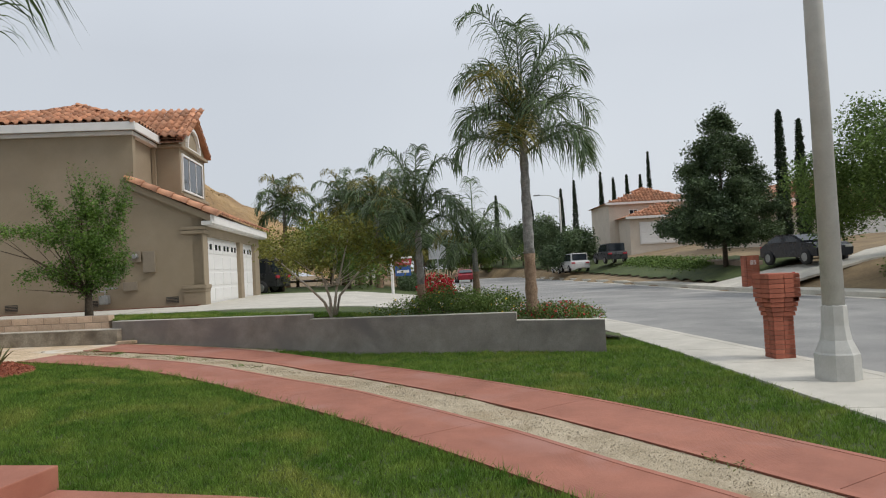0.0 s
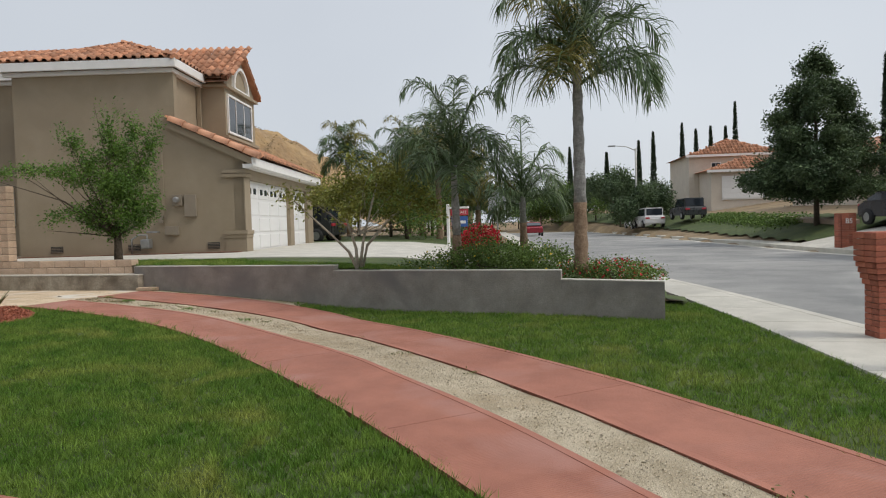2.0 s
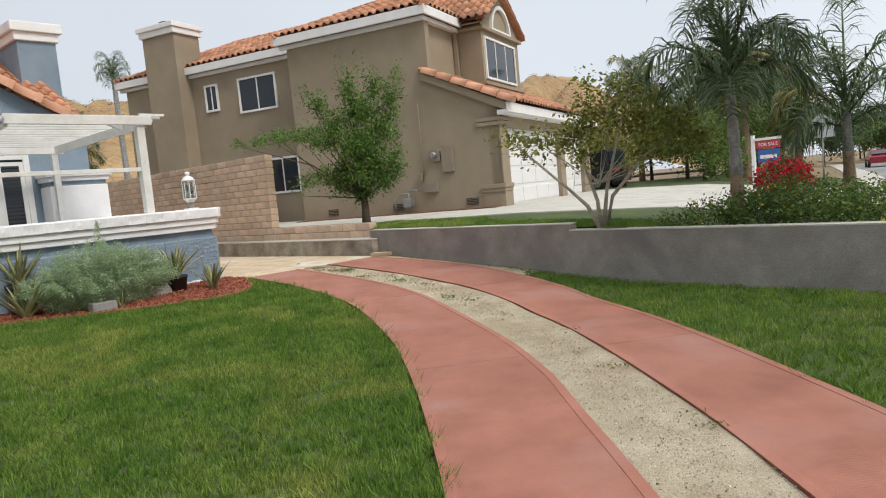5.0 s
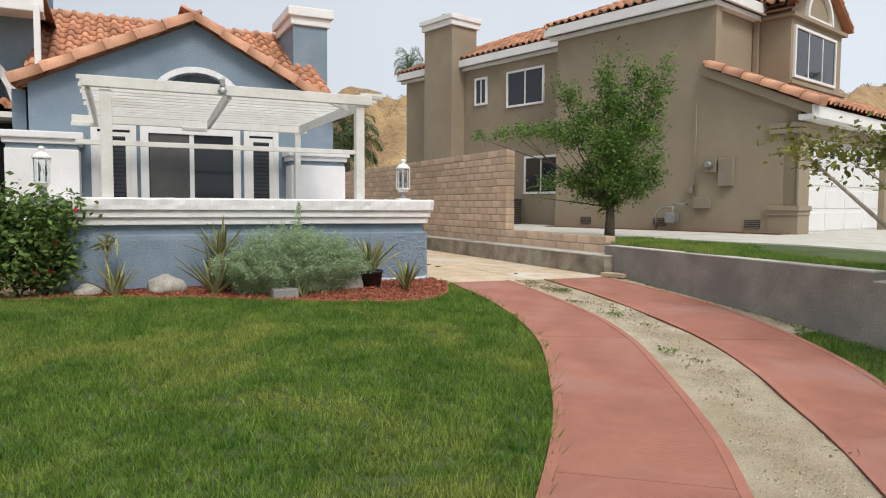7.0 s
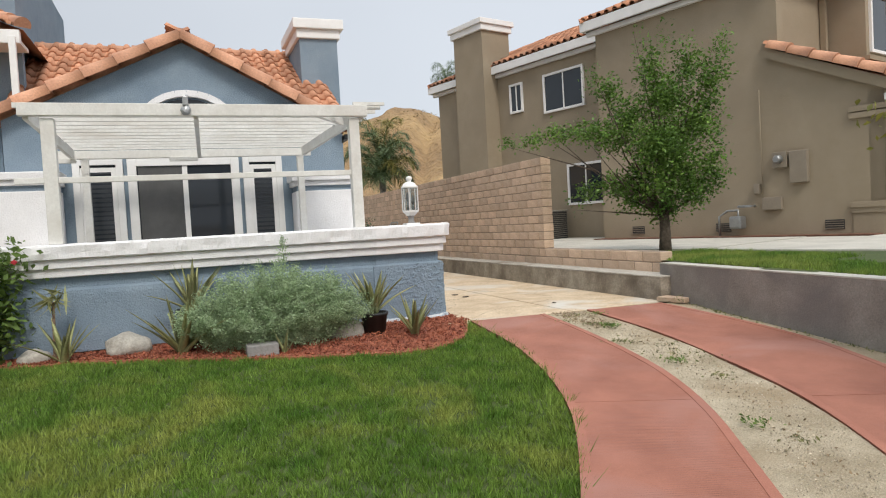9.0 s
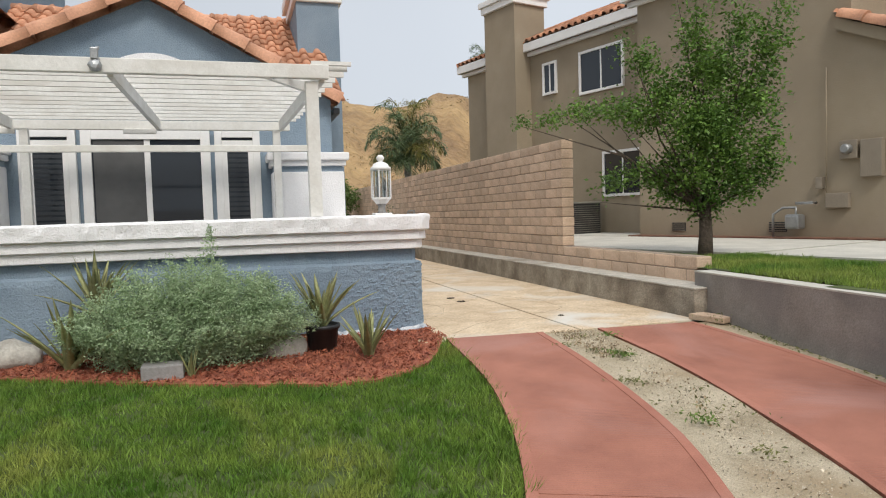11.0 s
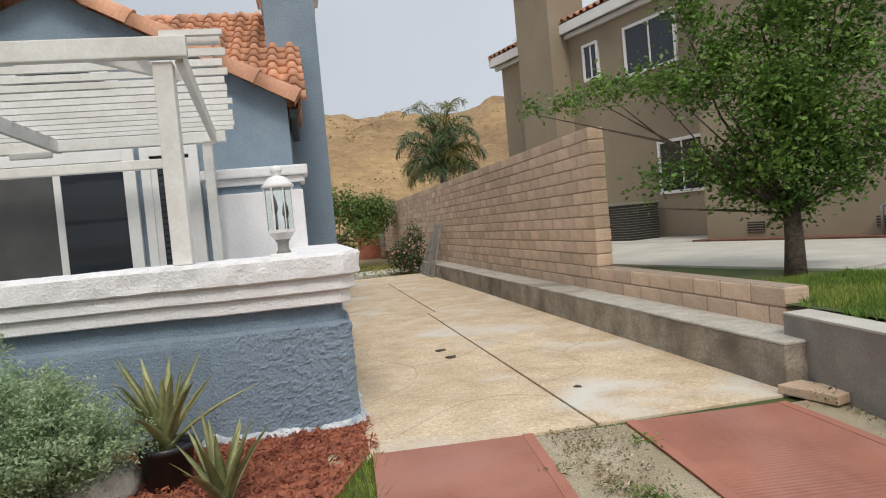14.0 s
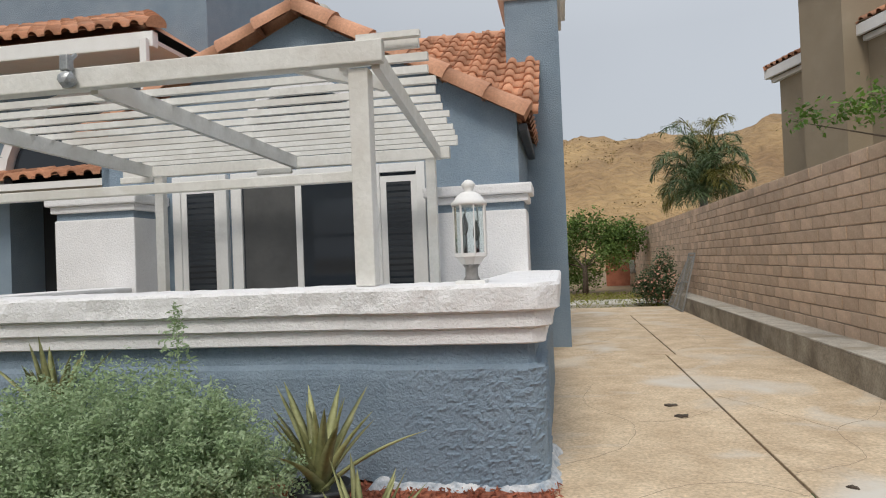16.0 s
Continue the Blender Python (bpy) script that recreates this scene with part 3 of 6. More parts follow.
def hills():
    xs, ys = np.concatenate([np.arange(-150, -20, 4.0), np.arange(-20, 150, 1.2)]), np.arange(0, 175, 1.4)
    structure("hillside", raw("hillside", *field(xs, ys, ridge, lambda x, y: math.hypot(x, y + 4) > 46 and (y > 30 or x > 70)), M_HILL, True), None, "steep hillside of dry golden grass with gullies")
    r = np.random.default_rng(77)
    P = np.column_stack([r.uniform(-25, 110, 5200), r.uniform(35, 118, 5200)])
    P = np.array([(x, y, ridge(x, y) + 0.1) for x, y in P if math.hypot(x, y + 4) > 50 and noise.noise((x * 0.06, y * 0.06, 5)) > 0.02])
    tagged(part("scrub", raw("scrub", *leaves(np.repeat(P, 4, 0) + r.normal(0, 1, (len(P) * 4, 3)) * (0.3, 0.3, 0.06), 0.3, r), M_SCRUB)), "dry brown scrub on the hillside", "scrub", kind="stuff")


hills()

# ---- retaining wall and block wall ----
wall = thing("retaining_wall", "low grey rendered retaining wall with stepped top", "wall", kind="structure")
for (a, b, top) in ((0, 2.0, 0.51), (2.0, 3.0, 0.42), (3.0, 4.0, 0.28)):
    p = np.array(RET)
    s = np.arange(len(p))
    seg = [(np.interp(v, s, p[:, 0]), np.interp(v, s, p[:, 1])) for v in np.linspace(a, b, 5)]
    bmw = ribbon(bmesh.new(), seg, [(x + 0.2, y) for x, y in seg], lambda x, y, top=top: top, top + 0.6)
    part("wall_length", bmw, M_RETAIN, wall)
    part("coping", ribbon(bmesh.new(), [(x - 0.004, y) for x, y in seg], [(x + 0.204, y) for x, y in seg], lambda x, y, top=top: top + 0.015, 0.014), M_WALK, wall)
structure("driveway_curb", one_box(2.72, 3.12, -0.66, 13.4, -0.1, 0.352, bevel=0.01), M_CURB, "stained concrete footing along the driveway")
# thin top sheet, paler than the sides of the footing
structure("driveway_curb_top", one_box(2.717, 3.12, -0.663, 13.4, 0.352, 0.372, bevel=0.008), M_CURBTOP, "pale top sheet of the concrete footing")
BW, BH, BL = 0.2, 0.149, 0.4
WALLX = 3.1


def block_mesh(length, bevel=0.012):
    return data(one_box(0, BW, 0, length - 0.012, 0, BH - 0.011, bevel=bevel), M_BLOCK, "block")


blockwall = thing("block_wall", "tan slump block garden wall with visible courses", "wall", kind="structure")
part("mortar_core", one_box(WALLX + 0.01, WALLX + BW - 0.01, 3.01, 25.2, 0.36, 2.29), M_MORTAR, blockwall)
lowwall = thing("low_block_wall", "low tan block wall on a concrete footing", "wall", kind="structure")
part("mortar_core", one_box(WALLX + 0.01, WALLX + BW - 0.01, -0.18, 3.0, 0.36, 0.65), M_MORTAR, lowwall)
full, half = block_mesh(BL), block_mesh(BL / 2)
for r in range(2):
    y = -0.2 + (0 if r % 2 else -BL / 2)
    while y < 2.98:
        y0 = max(y, -0.2)
        ob = part("block", half if y0 + 0.01 > y + BL / 2 - 0.02 and y < -0.2 else full, None, lowwall)
        ob.location = (WALLX + random.uniform(-0.004, 0.004), y0, 0.36 + r * BH)
        y += BL
far_blocks = bmesh.new()
count = 0
for r in range(13):
    y = 3.0 - (BL / 2 if r % 2 else 0)
    while y < 25.0:
        z = 0.36 + r * BH
        if y < 3.0:
            ob, y0 = part("block", half, None, blockwall), 3.0
            ob.location = (WALLX + random.uniform(-0.005, 0.005), y0, z)
        elif y < 12.0 and count < 290:
            ob = part("block", full, None, blockwall)
            ob.location = (WALLX + random.uniform(-0.006, 0.006), y, z)
            count += 1
        else:
            dx = random.uniform(-0.006, 0.006)
            box(far_blocks, WALLX + dx, WALLX + BW, y, y + BL - 0.012, z, z + BH - 0.011)
        y += BL
part("masonry", far_blocks, M_BLOCK, blockwall, kind="stuff")

# loose stones and weeds of the gravel
rng = np.random.default_rng(91)
mid = np.array([a + (b - a) * 0.5 for a, b in zip(strip_a, strip_b)])
half_w = np.array([(b - a) * 0.5 for a, b in zip(strip_a, strip_b)])
k = rng.integers(0, len(mid) - 1, 24500)
f = rng.uniform(0, 1, 24500)
sp = mid[k] + (mid[k + 1] - mid[k]) * f[:, None] + half_w[k] * np.clip(rng.normal(0, 0.55, 24500), -1.05, 1.05)[:, None]
P = np.column_stack([sp, [yard(x, y) + 0.012 for x, y in sp]])
v, f = leaves(P[:11000], 0.011, rng, 1.2, 1.3)
v2, f2 = leaves(P[24000:24200], 0.026, rng, 1.0, 1.2)
part("pebbles", raw("pebbles", np.concatenate([v, v2]), np.concatenate([f, f2 + len(v)]), M_GRIT), kind="stuff")
tagged(bpy.data.objects["pebbles"], "loose grit and pebbles on the gravel", "gravel")
tufts = []
for q in range(20):
    i = int(rng.integers(0, len(mid) - 1)) if q > 12 else int(rng.integers(0, 14))
    c = mid[i] + half_w[i] * rng.uniform(-1, 1)
    n = int(rng.integers(8, 34))
    tufts.append(np.column_stack([c + rng.normal(0, 0.05 if q > 4 else 0.1, (n, 2)), np.full(n, yard(*c) + 0.02) + rng.uniform(0, 0.02, n)]))
tufts.append(np.column_stack([rng.normal(2.72, 0.06, 60), rng.normal(-1.0, 0.05, 60), rng.uniform(0.05, 0.16, 60)]))
foot = np.zeros((420, 3))
along_wall = rng.uniform(0, 2.6, 420)
foot[:, 0] = np.interp(along_wall, np.arange(len(RET)), [q[0] for q in RET]) - 0.02 - np.abs(rng.normal(0, 0.05, 420))
foot[:, 1] = np.interp(along_wall, np.arange(len(RET)), [q[1] for q in RET])
foot[:, 2] = [yard(x, y) + 0.02 for x, y in foot[:, :2]]
tufts.append(foot)
part("weed_tufts", raw("weed_tufts", *leaves(np.concatenate(tufts), 0.035, rng, 0.5, 3.0), M_WEED), kind="stuff")
tagged(bpy.data.objects["weed_tufts"], "small weeds and dry leaves in the gravel", "weeds")
c = np.column_stack([1.02 + 0.42 * rng.beta(1.3, 2.2, 420), rng.uniform(-1.75, -0.76, 420)])
c = np.concatenate([c, mid[rng.integers(2, 24, 200)] + rng.normal(0, 0.11, (200, 2))])
c = np.column_stack([c, [yard(x, y) + 0.022 for x, y in c]])
tagged(part("leaf_litter", raw("leaf_litter", *leaves(c, 0.022, rng, 0.6, 1.6), M_LITTER)), "small dry brown leaf litter on the gravel", "litter", kind="stuff")
c = np.concatenate([np.column_stack([rng.normal(x, 0.05, n), rng.normal(y, 0.07, n), np.full(n, yard(x, y) + 0.03) + rng.uniform(0, 0.03, n)]) for x, y, n in ((1.2, -1.75, 130), (1.45, -1.15, 50), (0.85, -3.2, 70), (0.3, -4.6, 60))])
tagged(part("green_weeds", raw("green_weeds", *leaves(c, 0.035, rng, 0.5, 2.6), M_MIDLEAF)), "low green weeds growing in the gravel", "weeds", kind="stuff")
near = [p for p in strip_c if p[1] > -4.6]
structure("gravel_margin", ribbon(bmesh.new(), near, [(ret_x(p[1]) + 0.05, p[1]) for p in near], lambda x, y: yard(x, y) + 0.006, 0.1), M_GRAVEL, "gravel margin along the wall")


def crack(pts, w=0.0035):
    bm = bmesh.new()
    line = smooth_line(pts, 0.06)
    line += rng.normal(0, 0.006, line.shape)
    ribbon(bm, offset(line, -w / 2), offset(line, w / 2), lambda x, y: 0.0612, 0.003)
    structure("crack", bm, M_CRACK, "thin crack in the concrete")


for c in (((0.1, 0.5), (0.5, 0.9), (0.62, 1.6), (0.3, 2.3), (0.4, 3.2)), ((0.62, 1.6), (1.0, 1.7), (1.36, 2.1)), ((1.42, 0.4), (1.9, 0.7), (2.0, 1.4), (2.4, 1.8), (2.7, 2.4)), ((2.0, 1.4), (1.7, 2.1), (1.44, 2.6)),
          ((0.3, 6.2), (0.8, 6.9), (1.1, 8.0)), ((1.6, 5.6), (2.1, 6.4), (2.2, 7.6), (2.7, 8.3)), ((0.2, -0.4), (0.7, 0.1), (1.1, 0.2), (1.36, 0.0))):
    crack(c)
for x, y, s in ((1.01, 2.2, 0.05), (1.04, 1.8, 0.06), (1.62, 0.15, 0.03)):
    bm = lathe(bmesh.new(), [(s, 0), (s * 0.6, 0.012)], 9, (x, y, 0.06))
    for q in bm.verts:
        q.co += Vector((rng.normal(0, s * 0.2), rng.normal(0, s * 0.25), 0))
    tagged(part("dry_leaf_litter", bm, M_BARK), "small dark clump of dry leaves on the concrete", "litter")


# ---- houses ----
def tile_data(w=0.26, l=0.42, r=0.075):
    """One barrel tile with its flat pan, lying up the slope (y)."""
    bm = bmesh.new()
    rows = []
    for y, z, k in ((0, 0.035, 1.0), (l, 0.0, 0.9)):
        prof = [(-w / 2, 0.012)] + [(-w / 2 + 0.05 + r - r * k * math.cos(a), 0.012 + r * math.sin(a)) for a in np.linspace(0, math.pi, 6)] + [(w / 2, 0.012)]
        rows.append([bm.verts.new((x, y, z + h)) for x, h in prof])
    for i in range(7):
        bm.faces.new((rows[0][i], rows[0][i + 1], rows[1][i + 1], rows[1][i])).smooth = True
    low = [bm.verts.new((v.co.x, v.co.y, v.co.z - 0.03)) for v in rows[0]]
    for i in range(7):
        bm.faces.new((low[i], low[i + 1], rows[0][i + 1], rows[0][i]))
    return data(bm, M_TILE, "tile")


TILE = tile_data()
TV = np.array([v.co[:] for v in TILE.vertices])
TF = [tuple(p.vertices) for p in TILE.polygons]


def tile_roof(parent, origin, e, s, inside, single=False, w=0.26, step=0.36):
    """Tiles over the slope that starts at origin, runs along the eave e and up s; inside(a, b) in metres."""
    o, e, s = Vector(origin), Vector(e), Vector(s)
    L, S = e.length, s.length
    e, s = e / L, s / S
    n = e.cross(s)
    verts, faces, made = [], [], 0
    for j in range(int(S / step) + 1):
        for i in range(int(L / w) + 1):
            a, b = (i + 0.5) * w, j * step
            if not inside(a, b + step * 0.5):
                continue
            tilt = random.uniform(-0.02, 0.02)
            m = Matrix((e, s, n)).transposed().to_4x4()
            m.translation = o + e * a + s * b + n * (0.02 + random.uniform(0, 0.012))
            m = m @ pose(0, 0, 0, 1.5, 0, math.degrees(tilt))
            if single and made < 280:
                ob = part("tile", TILE, None, parent)
                ob.matrix_basis = m
                made += 1
            else:
                k = len(verts)
                r = np.array(m)
                verts.extend((TV @ r[:3, :3].T + r[:3, 3]).tolist())
                faces.extend(tuple(x + k for x in f) for f in TF)
    if faces:
        part("tiling", raw("tiling", verts, faces, M_TILE), None, parent, kind="stuff")


def ridge_tiles(parent, p, q, r=0.13, piece=0.42, mat=None, name="ridge_tile"):
    p, q = Vector(p), Vector(q)
    d = q - p
    n = max(1, int(d.length / piece))
    bm = bmesh.new()
    for y, k in ((0, 1.0), (piece * 1.1, 0.86)):
        for a in np.linspace(-0.25, math.pi + 0.25, 9):
            bm.verts.new((math.cos(a) * r * k, y, math.sin(a) * r * k + (0.015 if y == 0 else 0)))
    bm.verts.ensure_lookup_table()
    v = bm.verts
    for i in range(8):
        bm.faces.new((v[i], v[i + 1], v[i + 10], v[i + 9])).smooth = True
    bm.faces.new([v[i] for i in range(9)])
    bm.faces.new([v[i] for i in range(17, 8, -1)])
    me = data(bm, mat or M_TRIM, name)
    y = d.normalized()
    x = y.cross(Vector((0, 0, 1))).normalized()
    z = x.cross(y)
    m = Matrix((x, y, z)).transposed().to_4x4()
    for i in range(n):
        ob = part(name, me, None, parent)
        m.translation = p + d * (i / n) + Vector((random.uniform(-0.008, 0.008), 0, random.uniform(-0.006, 0.006)))
        ob.matrix_basis = m


def window(parent, cx, cz, w, h, normal, at, bars=1, frame_w=0.07, name="window", pane=None, depth=0.06):
    """A framed window on a wall plane. normal 'x' (faces -x at x=at) or 'y' (faces -y at y=at)."""
    def bx(bm, a0, a1, d0, d1, z0, z1):
        return box(bm, d0, d1, a0, a1, z0, z1, bevel=0.006) if normal == "x" else box(bm, a0, a1, d0, d1, z0, z1, bevel=0.006)
    fr = bmesh.new()
    a0, a1, z0, z1 = cx - w / 2, cx + w / 2, cz - h / 2, cz + h / 2
    d0, d1 = at - depth, at + 0.05
    bx(fr, a0, a0 + frame_w, d0, d1, z0, z1)
    bx(fr, a1 - frame_w, a1, d0, d1, z0, z1)
    bx(fr, a0 + frame_w, a1 - frame_w, d0, d1, z1 - frame_w, z1)
    bx(fr, a0 + frame_w, a1 - frame_w, d0, d1, z0, z0 + frame_w)
    for i in range(bars):
        c = a0 + (i + 1) * w / (bars + 1)
        bx(fr, c - frame_w * 0.3, c + frame_w * 0.3, at - depth * 0.6, d1, z0 + frame_w, z1 - frame_w)
    win = part(name, fr, M_WHITE, parent, "white framed window")
    n = bars + 1
    for i in range(n):
        p0, p1 = a0 + i * w / n, a0 + (i + 1) * w / n
        part("pane", bx(bmesh.new(), p0 + 0.02, p1 - 0.02, at - 0.02 - 0.004 * i, at + 0.01, z0 + 0.03, z1 - 0.03), pane or M_PANE, win)
    return win


HA = 15.4
HM = Matrix.Rotation(radians(HA), 4, "Z")
HM.translation = Matrix.Rotation(radians(HA), 3, "Z") @ Vector((9.05, -1.49, 0))


def taupe_house():
    h = thing("house", "two-storey taupe stucco house with terracotta tile roof", "house", HM)
    g = 0.3
    # side wall with its sloping garage end
    bm = bmesh.new()
    prof = [(0.02, g), (6.7, g), (6.7, 5.95), (1.95, 5.95), (1.95, 4.15), (0.02, 3.2)]
    a = [bm.verts.new((0, y, z)) for y, z in prof]
    b = [bm.verts.new((0.25, y, z)) for y, z in prof]
    bm.faces.new(a[::-1]), bm.faces.new(b)
    for i in range(6):
        bm.faces.new((a[i], a[(i + 1) % 6], b[(i + 1) % 6], b[i]))
    bmesh.ops.recalc_face_normals(bm, faces=bm.faces[:])
    part("wall", bm, M_TAUPE, h, "taupe stucco side wall")
    part("wall", one_box(0.25, 1.03, 6.5, 6.7, g, 5.95), M_TAUPE, h)
    part("wall", one_box(1.03, 1.28, 6.5, 15.1, g, 5.95), M_TAUPE, h)
    part("wall", one_box(1.28, 6.8, 14.85, 15.1, g, 5.95), M_TAUPE, h)
    part("wall", one_box(6.55, 6.8, 2.3, 14.85, g, 5.95), M_TAUPE, h)
    part("wall", one_box(9.15, 9.4, 0.3, 4.0, g, 3.2), M_TAUPE, h)
    # front of the upper floor
    part("wall", one_box(0.25, 6.8, 2.1, 2.3, 3.3, 5.95), M_TAUPE, h)
    # garage front: pillars, lintel
    for x0, x1 in ((0.0, 0.55), (5.4, 5.95), (8.4, 9.4)):
        part("pillar", one_box(x0, x1, -0.02, 0.3, g, 2.68), M_TAUPE, h)
    part("lintel", one_box(-0.0, 9.4, -0.02, 0.3, 2.68, 3.2), M_TAUPE, h)
    bm = bmesh.new()
    for z in (2.9, 2.78):
        box(bm, -0.07, 0.6, -0.09, 0.62, z - 0.05, z + 0.05, bevel=0.01)
    part("moulding", bm, M_TAUPE, h)
    bm = bmesh.new()
    for z, k in ((1.12, 0.09), (1.02, 0.06)):
        box(bm, -k, 0.56, -k, 0.62, z - 0.06, z + 0.05, bevel=0.01)
    box(bm, -0.03, 0.56, -0.04, 0.6, g, 0.98)
    part("moulding", bm, M_TAUPE, h)
    for x0, x1 in ((0.55, 5.4), (5.95, 8.4)):
        d = part("garage_door", one_box(x0 - 0.02, x1 + 0.02, 0.12, 0.2, g, 2.69), M_GDOOR, h, "white sectional garage door")
        for r in range(4):
            n = max(2, round((x1 - x0) / 1.2))
            for c in range(n):
                w = (x1 - x0) / n
                px0, pz0 = x0 + c * w + 0.06, 0.6 + r * 0.52
                part("panel", one_box(px0, px0 + w - 0.12, 0.1, 0.125, pz0, pz0 + 0.42, bevel=0.012), M_GDOOR, d)
                if r == 3:
                    for q in range(2):
                        u0 = px0 + 0.15 + q * (w - 0.4) * 0.6
                        part("pane", one_box(u0, u0 + 0.22, 0.09, 0.11, pz0 + 0.12, pz0 + 0.3, bevel=0.03), M_PANE, d)
    # garage roof
    part("fascia", one_box(-0.18, 9.6, -0.36, -0.3, 3.02, 3.28, bevel=0.015), M_WHITE, h, "white painted fascia")
    part("fascia", one_box(-0.14, 9.56, -0.3, -0.02, 2.98, 3.1, bevel=0.01), M_WHITE, h)
    bm = bmesh.new()
    v = [bm.verts.new(c) for c in ((-0.12, -0.36, 3.26), (9.6, -0.36, 3.26), (9.6, 2.15, 4.4), (-0.12, 2.15, 4.4), (-0.12, -0.3, 3.1), (9.6, -0.3, 3.1), (9.6, 2.15, 4.25), (-0.12, 2.15, 4.25))]
    for f in ((0, 1, 2, 3), (7, 6, 5, 4), (0, 4, 5, 1), (3, 2, 6, 7), (0, 3, 7, 4), (1, 5, 6, 2)):
        bm.faces.new([v[i] for i in f])
    roof = part("roof", bm, M_TILE, h, "terracotta barrel tile roof")
    tile_roof(roof, (-0.1, -0.42, 3.28), (9.7, 0, 0), (0, 2.55, 1.16), lambda a, b: True)
    part("rake_board", beam(bmesh.new(), (-0.07, -0.29, 3.17), (-0.07, 2.16, 4.32), 0.13, 0.19), M_TAUPE, h)
    ridge_tiles(roof, (-0.1, -0.5, 3.26), (-0.1, 2.1, 4.44), r=0.15)
    # upper roofs: hips
    def hip(x0, x1, y0, y1, z, rise):
        d = (y1 - y0) / 2
        bm = bmesh.new()
        P = [(x0, y0, z), (x1, y0, z), (x1, y1, z), (x0, y1, z), (x0 + d, y0 + d, z + d * rise), (x1 - d, y0 + d, z + d * rise)]
        v = [bm.verts.new(c) for c in P]
        for f in ((0, 1, 5, 4), (2, 3, 4, 5), (3, 0, 4), (1, 2, 5), (3, 2, 1, 0)):
            bm.faces.new([v[i] for i in f])
        r = part("roof", bm, M_TILE, h, "terracotta barrel tile roof")
        s = math.hypot(d, d * rise)
        tile_roof(r, (x0, y1, z), (0, y0 - y1, 0), (d, 0, d * rise), lambda a, b: min(a, (y1 - y0) - a) > b * d / s - 0.1)
        tile_roof(r, (x0, y0, z), (x1 - x0, 0, 0), (0, d, d * rise), lambda a, b: a > b * d / s - 0.1 and a < 8)
        ridge_tiles(r, P[0], P[4], r=0.12, mat=M_TILE)
        ridge_tiles(r, P[3], P[4], r=0.12, mat=M_TILE)
        ridge_tiles(r, P[4], P[5], r=0.12, mat=M_TILE)
        return r
    hip(-0.26, 7.0, 1.78, 6.96, 6.16, 0.43)
    # rear roof: slope towards the side, with its ridge
    bm = bmesh.new()
    P = [(0.78, 6.6, 6.16), (0.78, 15.36, 6.16), (3.9, 12.2, 7.5), (3.9, 6.6, 7.5), (7.0, 6.6, 6.16), (7.0, 15.36, 6.16)]
    v = [bm.verts.new(c) for c in P]
    for f in ((0, 3, 2, 1), (3, 4, 5, 2), (1, 2, 5), (0, 1, 5, 4), (0, 4, 3)):
        bm.faces.new([v[i] for i in f])
    bmesh.ops.recalc_face_normals(bm, faces=bm.faces[:])
    rr = part("roof", bm, M_TILE, h, "terracotta barrel tile roof")
    tile_roof(rr, (0.78, 15.36, 6.16), (0, -8.75, 0), (3.12, 0, 1.34), lambda a, b: a > b * 0.93 - 0.1)
    ridge_tiles(rr, P[1], P[2], r=0.12, mat=M_TILE)
    ridge_tiles(rr, P[2], P[3], r=0.12, mat=M_TILE)
    for x0, x1, y0, y1 in ((-0.28, -0.2, 1.76, 6.98), (0.76, 0.84, 6.98, 15.38), (-0.2, 2.15, 1.76, 1.84), (5.5, 7.0, 1.76, 1.84), (-0.2, 0.76, 6.9, 6.98), (0.84, 2.0, 15.3, 15.38)):
        part("fascia", one_box(x0, x1, y0, y1, 5.93, 6.18, bevel=0.015), M_WHITE, h, "white painted fascia")
    for x0, x1, y0, y1 in ((-0.12, 0.0, 1.9, 6.9), (0.91, 1.03, 6.9, 15.3), (0.0, 6.8, 1.9, 2.1)):
        part("soffit", one_box(x0, x1, y0, y1, 5.82, 5.94, bevel=0.01), M_WHITE, h)
    # bay with gable and arch
    bm = prism(bmesh.new(), [(2.25, 3.9), (5.45, 3.9), (5.45, 6.05), (3.85, 7.15), (2.25, 6.05)], 1.2, 2.4)
    bay = part("bay", bm, M_TAUPE, h, "gabled bay with an arched niche")
    for a, b in (((2.05, 1.1, 6.06), (3.85, 1.1, 7.3)), ((5.65, 1.1, 6.06), (3.85, 1.1, 7.3))):
        ridge_tiles(bay, a, b, r=0.13, mat=M_TILE)
    bm = bmesh.new()
    for s0, s1 in (((1.95, 6.06), (3.85, 7.3)), ((3.85, 7.3), (5.75, 6.06))):
        v = [bm.verts.new((x, y, z)) for x, z in (s0, s1) for y in (1.0, 4.4)]
        bm.faces.new((v[0], v[1], v[3], v[2]))
        w = [bm.verts.new((q.co.x, q.co.y, q.co.z - 0.12)) for q in v]
        bm.faces.new((w[0], w[2], w[3], w[1]))
        bm.faces.new((v[0], v[2], w[2], w[0]))
    gr = part("roof", bm, M_TILE, h)
    tile_roof(gr, (1.95, 4.4, 6.08), (0, -3.4, 0), (1.9, 0, 1.24), lambda a, b: True)
    window(h, 3.7, 5.0, 2.6, 1.28, "y", 1.2, bars=2)
    window(h, 6.4, 5.0, 1.1, 1.1, "y", 2.1, bars=1)
    bm = bmesh.new()
    for z, k in ((4.22, 0.12), (4.12, 0.08), (5.86, 0.12)):
        box(bm, 2.25 - k, 5.45 + k, 1.2 - k, 1.9, z - 0.05, z + 0.05, bevel=0.01)
    part("moulding", bm, M_TAUPE, h)
    bm = bmesh.new()
